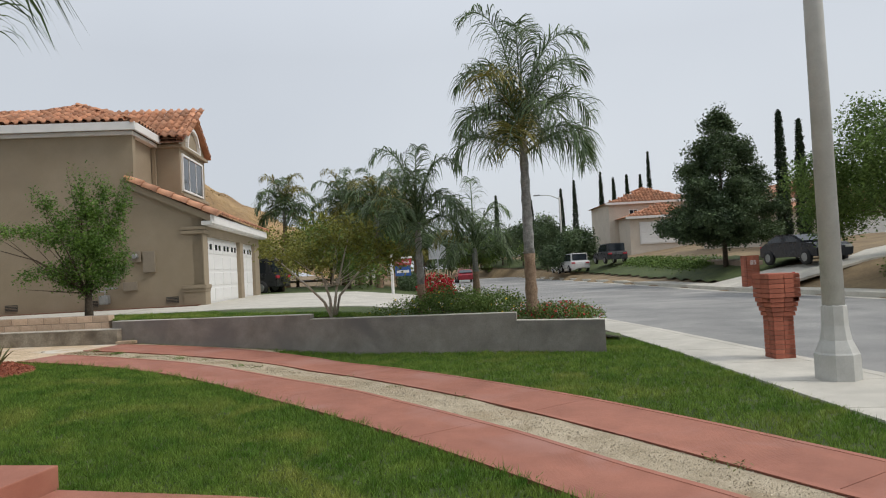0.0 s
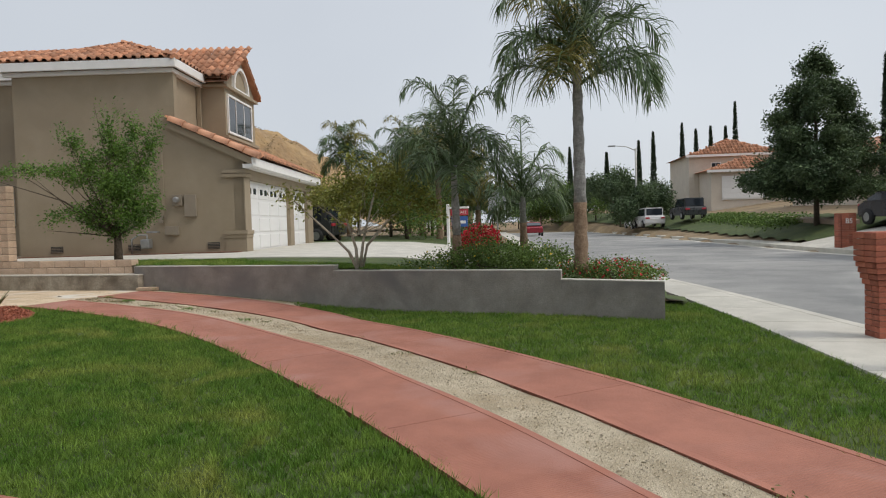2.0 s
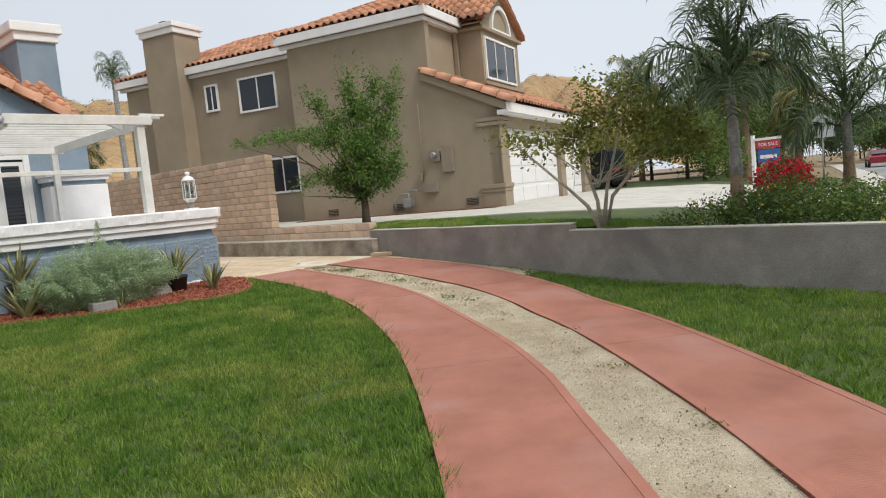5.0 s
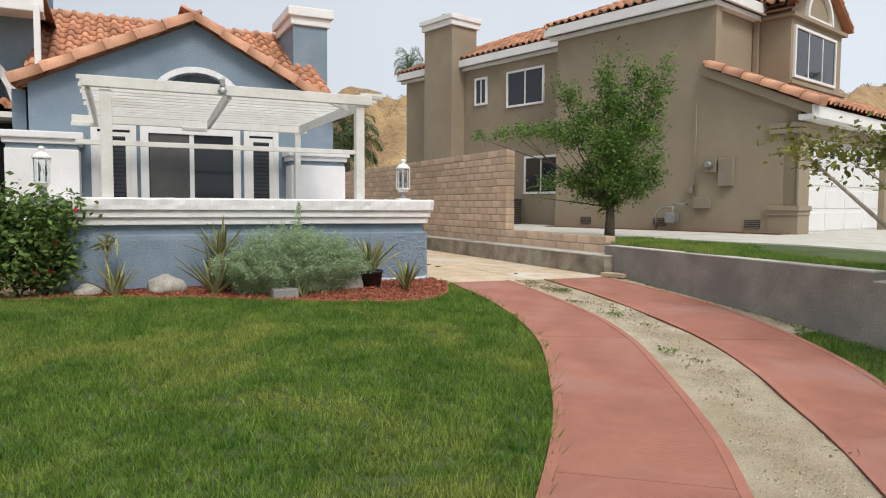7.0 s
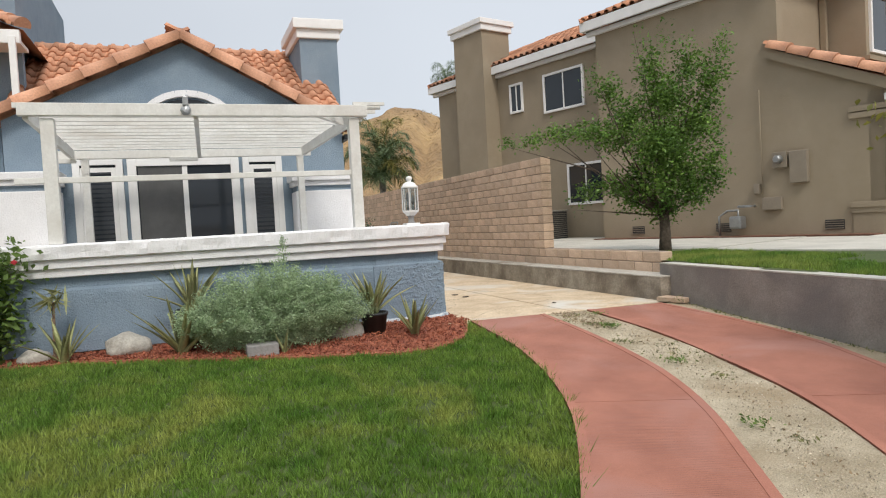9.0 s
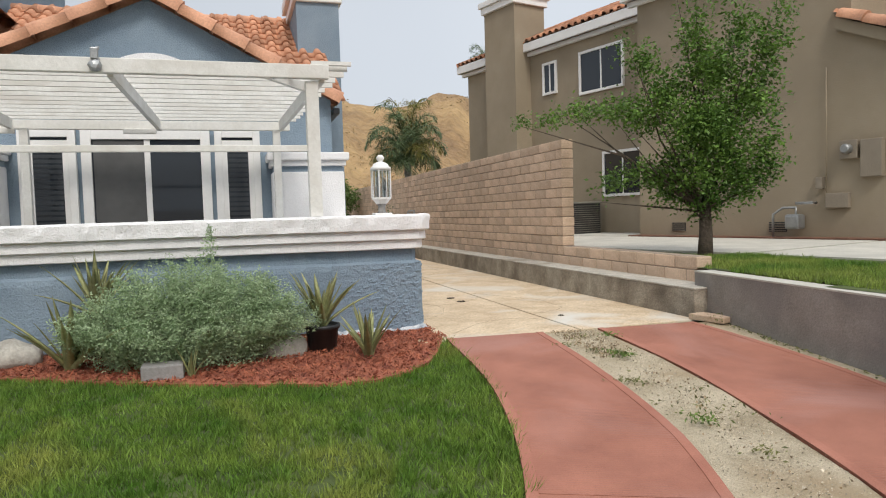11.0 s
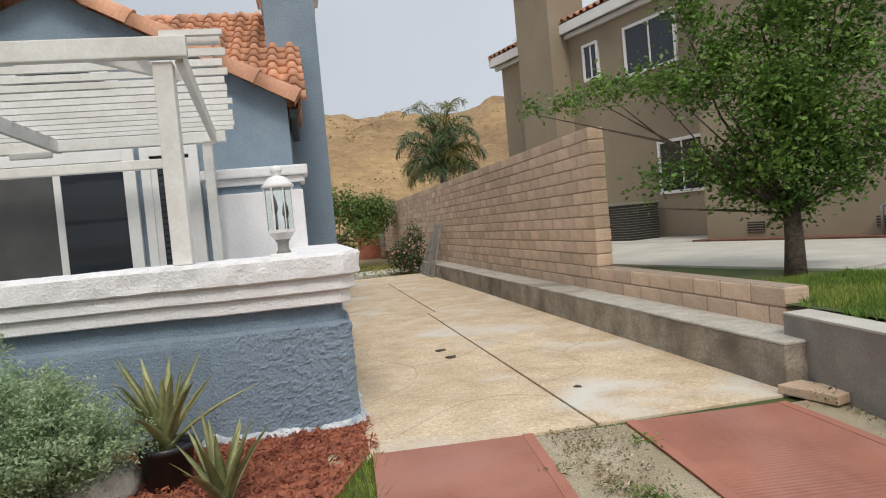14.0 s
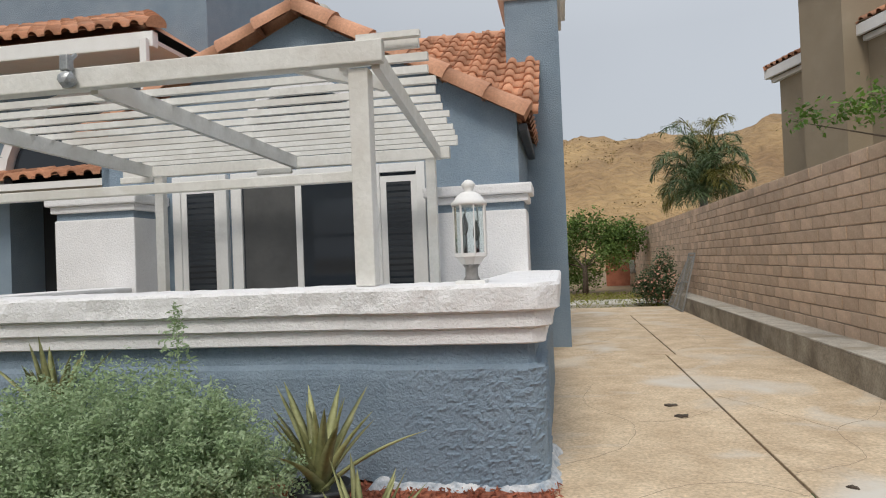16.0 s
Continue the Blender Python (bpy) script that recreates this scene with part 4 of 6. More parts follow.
    pts = [(3.8 + 0.78 * math.cos(a), 1.17, 5.92 + 0.78 * math.sin(a)) for a in np.linspace(0, math.pi, 13)]
    for p, q in zip(pts, pts[1:]):
        beam(bm, p, q, 0.1, 0.14, (0, 1, 0))
    beam(bm, (3.02, 1.17, 5.93), (4.58, 1.17, 5.93), 0.1, 0.1)
    part("arch_trim", bm, M_WHITE, h, "white arched trim")
    part("downpipe", one_box(2.1, 2.2, 1.95, 2.08, 4.3, 5.9, bevel=0.01), M_TAUPE, h)
    # chimney
    part("chimney", one_box(0.44, 1.6, 11.78, 13.27, g, 7.5), M_TAUPE, h, "stucco chimney")
    bm = one_box(0.36, 1.68, 11.7, 13.35, 7.35, 7.55, bevel=0.02)
    box(bm, 0.3, 1.74, 11.64, 13.41, 7.55, 7.72, bevel=0.02)
    part("chimney_cap", bm, M_WHITE, h, "white moulded chimney cap")
    part("flue", lathe(bmesh.new(), [(0.2, 7.72), (0.2, 7.82), (0.26, 7.82), (0.26, 7.88)], 14, (0.9, 12.5, 0)), M_POT, h)
    # windows of the side
    window(h, 8.87, 4.92, 1.62, 1.17, "x", 1.03, bars=1)
    window(h, 10.9, 5.03, 0.6, 0.93, "x", 1.03, bars=1)
    window(h, 8.15, 2.12, 1.4, 1.2, "x", 1.03, bars=1)
    # meters, vents
    for y in (0.95, 3.3, 5.6):
        v = part("vent", one_box(-0.012, 0.01, y - 0.18, y + 0.18, 0.66, 0.85, bevel=0.004), M_POT, h)
        for i in range(4):
            part("slat", one_box(-0.03, 0.0, y - 0.17, y + 0.17, 0.675 + i * 0.045, 0.69 + i * 0.045), M_BOX, v)
    part("electric_panel", one_box(-0.1, 0.01, 1.4, 1.75, 1.62, 2.26, bevel=0.012), M_BOX, h, "taupe electric panel")
    m = part("electric_meter", lathe(bmesh.new(), [(0.085, 0), (0.085, 0.1), (0.06, 0.14)], 14), M_METAL, h, "round glass meter")
    m.matrix_basis = pose(-0.1, 1.95, 2.12, 0, -90, 0)
    part("meter_base", one_box(-0.1, 0.01, 1.8, 2.1, 1.95, 2.27, bevel=0.01), M_BOX, h)
    part("junction_box", one_box(-0.09, 0.01, 1.95, 2.35, 1.1, 1.36, bevel=0.01), M_BOX, h)
    part("conduit", tube(bmesh.new(), [(-0.05, 2.35, 1.36), (-0.05, 2.35, 3.6)], [0.011, 0.011], 8), M_TAUPE, h)
    part("small_box", one_box(-0.1, 0.01, 2.4, 2.52, 1.45, 1.66, bevel=0.01), M_BOX, h)
    bm = tube(bmesh.new(), [(-0.16, 3.3, 0.5), (-0.16, 3.3, 1.0), (-0.16, 3.1, 1.12), (-0.16, 2.85, 1.12), (-0.16, 2.85, 0.95)], [0.025] * 5, 8)
    tube(bm, [(-0.16, 2.85, 1.2), (-0.16, 2.55, 1.2), (-0.02, 2.55, 1.2)], [0.025] * 3, 8)
    part("gas_pipe", bm, M_METAL, h)
    bm = one_box(-0.3, -0.06, 2.72, 3.0, 0.72, 1.0, bevel=0.05)
    part("gas_meter", bm, M_METAL, h, "grey gas meter")
    return h


taupe_house()
nd = thing("neighbour_driveway", "pale concrete driveway before a garage", "driveway", kind="structure")
RT = Matrix.Rotation(radians(HA), 3, "Z")


def hp(v, u):
    w = RT @ Vector((v + 9.05, u - 1.49, 0))
    return (w.x, w.y)


for i in range(3):
    v0, v1 = -0.6 + i * 3.3, -0.6 + (i + 1) * 3.3 - 0.02
    part("slab", ribbon(bmesh.new(), [hp(v0, u) for u in np.linspace(0.1, -9.4, 12)], [hp(v1, u) for u in np.linspace(0.1, -9.4, 12)], lambda x, y: lot(x, y) + 0.02, 0.12), M_WALK, nd)
part("slab", ribbon(bmesh.new(), [(max(3.4, hp(-4.2, u)[0]), hp(-4.2, u)[1]) for u in (1.2, 5, 9, 15)], [hp(-0.62, u) for u in (1.2, 5, 9, 15)], lambda x, y: 0.56, 0.1), M_WALK, nd)
rows = np.linspace(1.15, -6.6, 14)
part("slab", ribbon(bmesh.new(), [(max(ret_x(hp(-0.62, u)[1] - 1.2) + 1.15, hp(-4.2, u)[0]), hp(-0.62, u)[1] - 1.0) for u in rows], [hp(-0.62, u) for u in rows], lambda x, y: lot(x, y) + 0.022, 0.1), M_WALK, nd)
structure("side_patio", ribbon(bmesh.new(), [hp(-0.6, u) for u in (6.8, 9, 15)], [hp(1.0, u) for u in (6.8, 9, 15)], lambda x, y: 0.564, 0.1), M_WALK, "pale concrete patio")
structure("mulch_strip", ribbon(bmesh.new(), [hp(-0.42, u) for u in (0.1, 3, 6.7)], [hp(0.0, u) for u in (0.1, 3, 6.7)], lambda x, y: 0.575, 0.1), M_MULCHB, "brown bark along the house wall")


def blue_house():
    h = thing("house", "blue-grey stucco house with gabled terracotta tile roof", "house")
    W = 3.87
    # gable wall with openings
    x0, x1, top = -5.35, -0.28, 2.85
    cuts = ((-4.41, -3.81), (-3.65, -2.08), (-1.92, -1.39))
    z0, z1 = 0.3, 2.45
    edges = [x0] + [c for p in cuts for c in p] + [x1]
    for i in range(0, len(edges), 2):
        part("wall", one_box(edges[i], edges[i + 1], W, W + 0.2, -0.1, z1), M_BLUE, h)
    bm = prism(bmesh.new(), [(x0, z1), (x1, z1), (x1, 2.96), (-2.78, 4.315), (x0, 3.08)], W, W + 0.2)
    part("gable", bm, M_BLUE, h, "blue-grey stucco gable")
    part("wall", one_box(x1 - 0.2, x1, W + 0.2, 13.0, -0.1, 3.0), M_BLUE, h)
    part("wall", one_box(x0, x1, 12.8, 13.0, -0.1, 3.0), M_BLUE, h)
    # room surfaces coloured near black to give the unlit inside
    part("floor_inside", one_box(x0, x1 - 0.2, W + 0.2, 12.8, 0.1, 0.3), M_SHADEDARK, h)
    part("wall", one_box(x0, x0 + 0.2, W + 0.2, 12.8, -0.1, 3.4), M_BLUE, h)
    part("room_back", one_box(x0 + 0.2, x1 - 0.2, 7.9, 8.0, 0.3, 3.0), M_SHADEDARK, h)
    part("inner_ceiling", one_box(x0 + 0.2, x1 - 0.2, W + 0.2, 7.9, 2.9, 2.98), M_SHADEDARK, h)
    # windows: two narrow, one wide slider
    for a, b in cuts:
        wide = b - a > 1
        win = window(h, (a + b) / 2, (z0 + z1) / 2, b - a + 0.1, z1 - z0 + 0.08, "y", W - 0.02, bars=1 if wide else 0, frame_w=0.13 if wide else 0.1, name="sliding_door" if wide else "window")
        if not wide:
            fr = bmesh.new()
            for c, s in ((a + 0.05, 1), (b - 0.05, -1)):
                box(fr, c, c + s * 0.07 if s > 0 else c, W - 0.05, W + 0.02, z0 + 0.1, z1 - 0.1) if s > 0 else box(fr, c - 0.07, c, W - 0.05, W + 0.02, z0 + 0.1, z1 - 0.1)
            box(fr, a + 0.12, b - 0.12, W - 0.05, W + 0.02, z1 - 0.17, z1 - 0.1)
            part("inner_frame", fr, M_WHITE, win)
            sl_me = data(one_box(a + 0.13, b - 0.13, W - 0.047, W - 0.041, 0, 0.045), M_BLIND, "slat")
            for k in range(26):
                part("slat", sl_me, None, win).location = (0, 0, z0 + 0.2 + k * 0.07)
        else:
            part("insect_screen", one_box(a + 0.1, (a + b) / 2 - 0.02, W - 0.05, W - 0.046, z0 + 0.1, z1 - 0.1), M_SCREEN, win, "grey mesh screen")
    # arch over the slider
    bm = bmesh.new()
    pts = [(-2.76 + 0.74 * math.cos(a), W - 0.03, 2.9 + 0.6 * math.sin(a)) for a in np.linspace(0, math.pi, 15)]
    for p, q in zip(pts, pts[1:]):
        beam(bm, p, q, 0.1, 0.14, (0, 1, 0))
    part("arch_trim", bm, M_STUCCOW, h, "pale moulded arch")
    bm = prism(bmesh.new(), [(-2.76 + 0.64 * math.cos(a), 2.9 + 0.52 * math.sin(a)) for a in np.linspace(0, math.pi, 13)], W - 0.015, W + 0.01)
    part("arch_pane", bm, M_PANE, h)
    # roof
    bm = bmesh.new()
    L, R, A = (-5.52, 3.04), (-0.23, 2.9), (-2.8, 4.36)
    for s0, s1 in ((L, A), (A, R)):
        v = [bm.verts.new((x, y, z)) for x, z in (s0, s1) for y in (W + 0.05, 6.6)]
        bm.faces.new((v[0], v[1], v[3], v[2]))
        w = [bm.verts.new((q.co.x, q.co.y, q.co.z - 0.035)) for q in v]
        bm.faces.new((w[0], w[2], w[3], w[1]))
        bm.faces.new((v[0], v[2], w[2], w[0]))
        bm.faces.new((v[1], w[1], w[3], v[3]))
    roof = part("roof", bm, M_TILE, h, "terracotta barrel tile roof")
    sl = 0.56
    bm = bmesh.new()
    v = [bm.verts.new(c) for c in ((-5.5, W + 0.2, 2.95), (-0.2, W + 0.2, 2.95), (-0.2, 8.0, 2.95 + sl * 3.93), (-5.5, 8.0, 2.95 + sl * 3.93), (-0.2, 12.1, 2.95), (-5.5, 12.1, 2.95))]
    bm.faces.new((v[0], v[1], v[2], v[3])), bm.faces.new((v[3], v[2], v[4], v[5]))
    main = part("roof", bm, M_TILE, h, "terracotta barrel tile roof")
    gab = lambda x: A[1] - abs(x - A[0]) * 0.545
    keep_tile = lambda a, b: 2.95 + b * 0.49 > gab(-5.5 + a) - 0.12
    tile_roof(main, (-5.5, W + 0.12, 2.93), (5.35, 0, 0), (0, 3.93, sl * 3.93), keep_tile, single=True)
    ridge_tiles(main, (-5.5, 8.0, 2.98 + sl * 3.93), (-0.15, 8.0, 2.98 + sl * 3.93), r=0.12)
    rs = (A[0] - R[0], 0, A[1] - R[1])
    tile_roof(roof, (R[0] + 0.06, W - 0.1, R[1]), (0, 2.4, 0), rs, lambda a, b: True)
    ls = (A[0] - L[0], 0, A[1] - L[1])
    tile_roof(roof, (L[0] - 0.06, 6.4, L[1]), (0, -2.5, 0), ls, lambda a, b: True)
    ridge_tiles(roof, (L[0] - 0.05, W - 0.1, L[1]), (A[0], W - 0.1, A[1]), r=0.165, piece=0.48)
    ridge_tiles(roof, (R[0] + 0.05, W - 0.1, R[1]), (A[0], W - 0.1, A[1]), r=0.165, piece=0.48)
    ridge_tiles(roof, (A[0], W, A[1] + 0.05), (A[0], 6.4, A[1] + 0.05), r=0.13)
    part("roof_vent", lathe(bmesh.new(), [(0.17, 0), (0.17, 0.12), (0.1, 0.2)], 14, (-2.72, 4.4, 4.42)), M_ROCK, h)
    part("gutter", one_box(-0.26, -0.16, W - 0.12, 6.0, 2.74, 2.83, bevel=0.02), M_POT, h)
    # chimney
    part("chimney", one_box(-0.52, 0.24, 6.1, 7.6, -0.1, 5.1), M_BLUE, h, "blue-grey stucco chimney")
    bm = one_box(-0.58, 0.3, 6.04, 7.66, 5.08, 5.26, bevel=0.02)
    box(bm, -0.65, 0.37, 5.97, 7.73, 5.26, 5.46, bevel=0.02)
    part("chimney_cap", bm, M_WHITE, h, "white moulded chimney cap")
    # pillars by the porch
    for a, b, y, up in ((-1.25, -0.14, 3.33, 0.0), (-5.68, -4.56, 3.22, 0.13)):
        part("pillar", one_box(a + 0.05, b - 0.05, y + 0.03, W, -0.1, 1.86 + up, bevel=0.02), M_STUCCOW, h, "white stucco pillar")
        part("pillar_neck", one_box(a + 0.07, b - 0.07, y + 0.05, W, 1.86 + up, 1.94 + up), M_BLUE, h)
        bm = one_box(a + 0.02, b - 0.02, y, W, 1.94 + up, 2.02 + up, bevel=0.015)
        box(bm, a - 0.02, b + 0.02, y - 0.05, W, 2.02 + up, 2.13 + up, bevel=0.02)
        part("pillar_cap", bm, M_STUCCOW, h)
    # the taller wing with the entrance
    part("wall", one_box(-12.0, -8.25, 5.5, 5.7, -0.1, 4.6), M_BLUE, h)
    part("wall", one_box(-8.25, -5.3, 5.52, 5.7, 2.6, 4.6), M_BLUE, h)
    part("wall", one_box(-5.6, -5.4, 4.07, 13.0, -0.1, 3.0), M_BLUE, h)
    part("wall", one_box(-12.0, -5.6, 6.9, 7.1, 4.3, 7.2), M_BLUE, h)
    part("wall", one_box(-5.8, -5.6, 7.1, 13.0, 4.3, 7.2), M_BLUE, h)
    bm = one_box(-12.0, -5.5, 6.72, 6.9, 6.6, 6.85, bevel=0.02)
    box(bm, -12.0, -5.4, 6.62, 6.9, 6.85, 7.1, bevel=0.02)
    part("cornice", bm, M_WHITE, h, "white moulded cornice")
    bm = one_box(-12.0, -5.15, 4.58, 4.72, 4.4, 4.62, bevel=0.02)
    part("fascia", bm, M_WHITE, h, "white painted fascia")
    part("soffit", one_box(-12.0, -5.2, 4.72, 5.52, 4.48, 4.54), M_WHITE, h)
    part("downpipe", one_box(-5.3, -5.2, 4.5, 4.58, 3.4, 4.5, bevel=0.01), M_WHITE, h, "white downpipe")
    # entry: arched recess
    bm = bmesh.new()
    pts = [(-6.98 + 1.3 * math.cos(a), 5.48, 2.75 + 1.3 * math.sin(a)) for a in np.linspace(0, math.pi, 19)]
    for p, q in zip(pts, pts[1:]):
        beam(bm, p, q, 0.14, 0.24, (0, 1, 0))
    part("arch_trim", bm, M_STUCCOW, h, "white arch over the entrance")
    part("entry_pane", prism(bmesh.new(), [(-6.98 + 1.19 * math.cos(a), 2.75 + 1.19 * math.sin(a)) for a in np.linspace(0, math.pi, 15)], 5.47, 5.51), M_PANE, h)
    # recess back and ceiling: their shade is painted in as near black
    part("entry_recess", one_box(-8.6, -5.6, 6.2, 6.3, -0.1, 2.75), M_SHADEDARK, h, "entrance recess with its shade put into a dark colour")
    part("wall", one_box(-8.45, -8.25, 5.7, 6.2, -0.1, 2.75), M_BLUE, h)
    part("recess_ceiling", one_box(-8.25, -5.6, 5.7, 6.2, 2.6, 2.7), M_SHADEDARK, h)
    part("wall", one_box(-12.2, -12.0, 4.6, 13.0, -0.1, 7.2), M_BLUE, h)
    dr = part("entry_door", one_box(-7.6, -6.5, 6.1, 6.18, 0.1, 2.2, bevel=0.01), M_RETAIN, h)
    part("door_frame", one_box(-6.5, -6.4, 6.05, 6.18, 0.1, 2.2), M_WHITE, dr)
    er = part("entry_roof", one_box(-8.6, -5.6, 4.9, 5.5, 2.62, 2.72), M_WHITE, h)
    tile_roof(er, (-8.6, 4.88, 2.73), (3.0, 0, 0), (0, 0.6, 0.18), lambda a, b: True)
    bm = bmesh.new()
    v = [bm.verts.new(c) for c in ((-12, 4.6, 4.62), (-5.1, 4.6, 4.62), (-6.7, 6.9, 5.7), (-12, 6.9, 5.7), (-5.1, 9.0, 4.62))]
    bm.faces.new(v[:4]), bm.faces.new((v[1], v[4], v[2]))
    wr = part("roof", bm, M_TILE, h, "terracotta barrel tile roof")
    tile_roof(wr, (-12, 4.55, 4.64), (6.9, 0, 0), (0, 2.3, 1.08), lambda a, b: a < 6.9 - b * 0.63)
    ridge_tiles(wr, (-5.1, 4.6, 4.67), (-6.7, 6.9, 5.75), r=0.13)
    return h


blue_house()


def porch():
    p = thing("porch_wall", "low porch wall of blue stucco with thick white coping", "wall", kind="structure")
    L = -4.95
    plan = [(L, 0.08), (-1.1, 0.08), (-0.82, 0.0), (-0.03, 0.0), (0.03, 0.06), (0.03, 3.3), (-0.28, 3.3), (-0.28, 0.45), (L, 0.45)]
    part("wall", loft(bmesh.new(), plan, [(0.0, 0.09), (0.004, 0.3), (0.0, 0.5), (0.004, 0.68), (-0.005, 0.73), (-0.05, 0.755)], wobble=0.008), M_BLUE, p, "rough blue-grey stucco")
    part("wall_neck", loft(bmesh.new(), plan, [(-0.055, 0.74), (-0.055, 0.9)], wobble=0.004), M_BLUE, p)
    part("plinth", loft(bmesh.new(), [(L, 0.14), (-1.0, 0.14), (-1.0, 0.42), (L, 0.42)], [(0, -0.1), (0, 0.2)]), M_RETAIN, p)
    foot = [(-0.95, -0.02), (0.02, -0.02), (0.06, 0.04), (0.06, 0.8), (-0.95, 0.8)]
    part("pier_foot", loft(bmesh.new(), foot, [(0.06, -0.1), (0.035, 0.06), (0.0, 0.1), (-0.04, 0.12)], wobble=0.03), M_FOOT, p, "white-splashed foot of the pier")
    for k, lv in enumerate(([(0.0, 0.872), (0.018, 0.88), (0.022, 0.955), (0.012, 0.968)], [(0.046, 0.964), (0.058, 0.972), (0.058, 1.045), (0.05, 1.06)], [(0.082, 1.056), (0.098, 1.066), (0.1, 1.12), (0.104, 1.19), (0.09, 1.208), (0.04, 1.213)])):
        part("coping", loft(bmesh.new(), plan, lv, step=0.03, wobble=(0.004, 0.004, 0.012)[k], seed=k * 3.0), M_STUCCOW, p, "thick white stucco coping")
    pier = [(-0.86, 0.0), (-0.03, 0.0), (0.03, 0.06), (0.03, 0.75), (-0.86, 0.75)]
    part("pier_render", loft(bmesh.new(), pier, [(-0.02 if z > 0.74 else 0.006, z) for z in np.arange(0.085, 0.76, 0.0125)], step=0.0125, clots=0.012, fade=(-0.86, -0.35)), M_BLUE, p, "rough clotted blue-grey stucco")
    part("wall", one_box(L, L + 0.25, 0.45, 3.2, -0.1, 0.9), M_BLUE, p)
    part("coping", one_box(L - 0.06, L + 0.33, 0.42, 3.2, 0.9, 1.2, bevel=0.03), M_STUCCOW, p)
    structure("porch_floor", one_box(L + 0.25, -0.2, 0.35, 3.87, -0.1, 0.3), M_WALK, "pale porch floor")


porch()


def pergola():
    p = thing("pergola", "weathered white wooden pergola over the porch", "pergola")
    part("post", one_box(-1.04, -0.92, 0.06, 0.18, 1.215, 2.5, bevel=0.008), M_WOODW, p)
    part("post", one_box(-4.23, -4.1, 0.06, 0.18, 1.215, 2.5, bevel=0.008), M_WOODW, p)
    for x in (-4.2, -1.14):
        part("post", one_box(x - 0.05, x + 0.05, 3.1, 3.19, 0.3, 2.42, bevel=0.008), M_WOODW, p)
    part("beam", one_box(-4.42, -0.82, 0.02, 0.1, 2.52, 2.65, bevel=0.008), M_WOODW, p)
    part("beam", one_box(-4.7, -0.95, 3.2, 3.28, 2.42, 2.54, bevel=0.008), M_WOODW, p)
    for x, back in ((-4.36, -4.36), (-2.73, -2.64), (-0.88, -1.08)):
        bm = beam(bmesh.new(), (x, 0.1, 2.56), (back, 3.3, 2.48), 0.05, 0.13)
        part("rafter", bm, M_WOODW, p)
    for i in range(13):
        y = 0.16 + i * 0.255
        z = 2.645 - i * 0.006
        e = random.uniform(-0.03, 0.03)
        bm = beam(bmesh.new(), (-4.47 + e, y, z), (-0.62 - i * 0.021 + e, y, z), 0.04, 0.05)
        part("slat", bm, M_WOODW, p)
    part("slat", beam(bmesh.new(), (-0.98, 0.07, 2.672), (-0.6, 0.07, 2.672), 0.05, 0.035), M_WOODW, p)
    part("rail", one_box(-4.5, -1.04, 0.09, 0.15, 1.84, 1.9, bevel=0.006), M_WOODW, p)
    for x in (-4.36, -2.72, -0.88):
        part("block", one_box(x - 0.35, x + 0.05, 3.16, 3.2, 2.36, 2.43, bevel=0.01), M_WOODW, p) if x < -1 else None
    part("brace", beam(bmesh.new(), (-1.5, 0.1, 2.6), (-0.98, 0.7, 2.56), 0.05, 0.09), M_WOODW, p)
    lamp = thing("hanging_lamp", "small round silver lamp on a bracket", "lamp", pose(-2.83, -0.02, 2.62))
    bm = one_box(-0.03, 0.03, -0.03, 0.03, 0.0, 0.1, bevel=0.01)
    beam(bm, (0, 0, 0.05), (0.02, 0.06, 0.12), 0.03, 0.02)
    part("bracket", bm, M_METAL, lamp)
    bm = bmesh.new()
    bmesh.ops.create_icosphere(bm, subdivisions=2, radius=0.055)
    for v in bm.verts:
        v.co = v.co * (1 + 0.08 * ((v.index * 7) % 3 - 1)) + Vector((0, 0, -0.05))
    part("shade", bm, M_METAL, lamp)


pergola()


def lantern(x, y, z):
    l = thing("porch_lantern", "white metal lantern with clear glass and candle bulbs", "lantern", pose(x, y, z))
    part("base", one_box(-0.085, 0.085, -0.085, 0.085, 0.0, 0.022, bevel=0.006), M_WHITE, l)
    part("collar", lathe(bmesh.new(), [(0.05, 0.022), (0.036, 0.045), (0.036, 0.09), (0.052, 0.112)], 8), M_GPOT, l, "grey metal neck")
    part("tray", lathe(bmesh.new(), [(0.052, 0.11), (0.085, 0.15), (0.096, 0.155), (0.096, 0.175)], 8, turn=0.39, smooth=False), M_WHITE, l)
    for k in range(8):
        a = 0.39 + k * math.tau / 8
        bar = beam(bmesh.new(), (0.094 * math.cos(a), 0.094 * math.sin(a), 0.17), (0.094 * math.cos(a), 0.094 * math.sin(a), 0.45), 0.011 if k % 2 else 0.006, 0.011)
        part("cage_bar", bar, M_WHITE, l)
    part("glass", lathe(bmesh.new(), [(0.088, 0.175), (0.088, 0.445), (0.085, 0.445), (0.085, 0.175)], 8, turn=0.39, smooth=False), M_GLASS, l)
    part("cap", lathe(bmesh.new(), [(0.1, 0.44), (0.104, 0.46), (0.085, 0.475), (0.07, 0.5), (0.045, 0.515), (0.02, 0.525), (0.035, 0.545), (0.04, 0.565), (0.022, 0.585), (0.006, 0.59)], 16), M_WHITE, l)
    for dx, h in ((-0.03, 0.04), (0.035, 0.0)):
        part("bulb", lathe(bmesh.new(), [(0.011, 0.24 + h), (0.021, 0.275 + h), (0.017, 0.315 + h), (0.003, 0.36 + h)], 8, (dx, 0, 0)), M_GPOT, l)
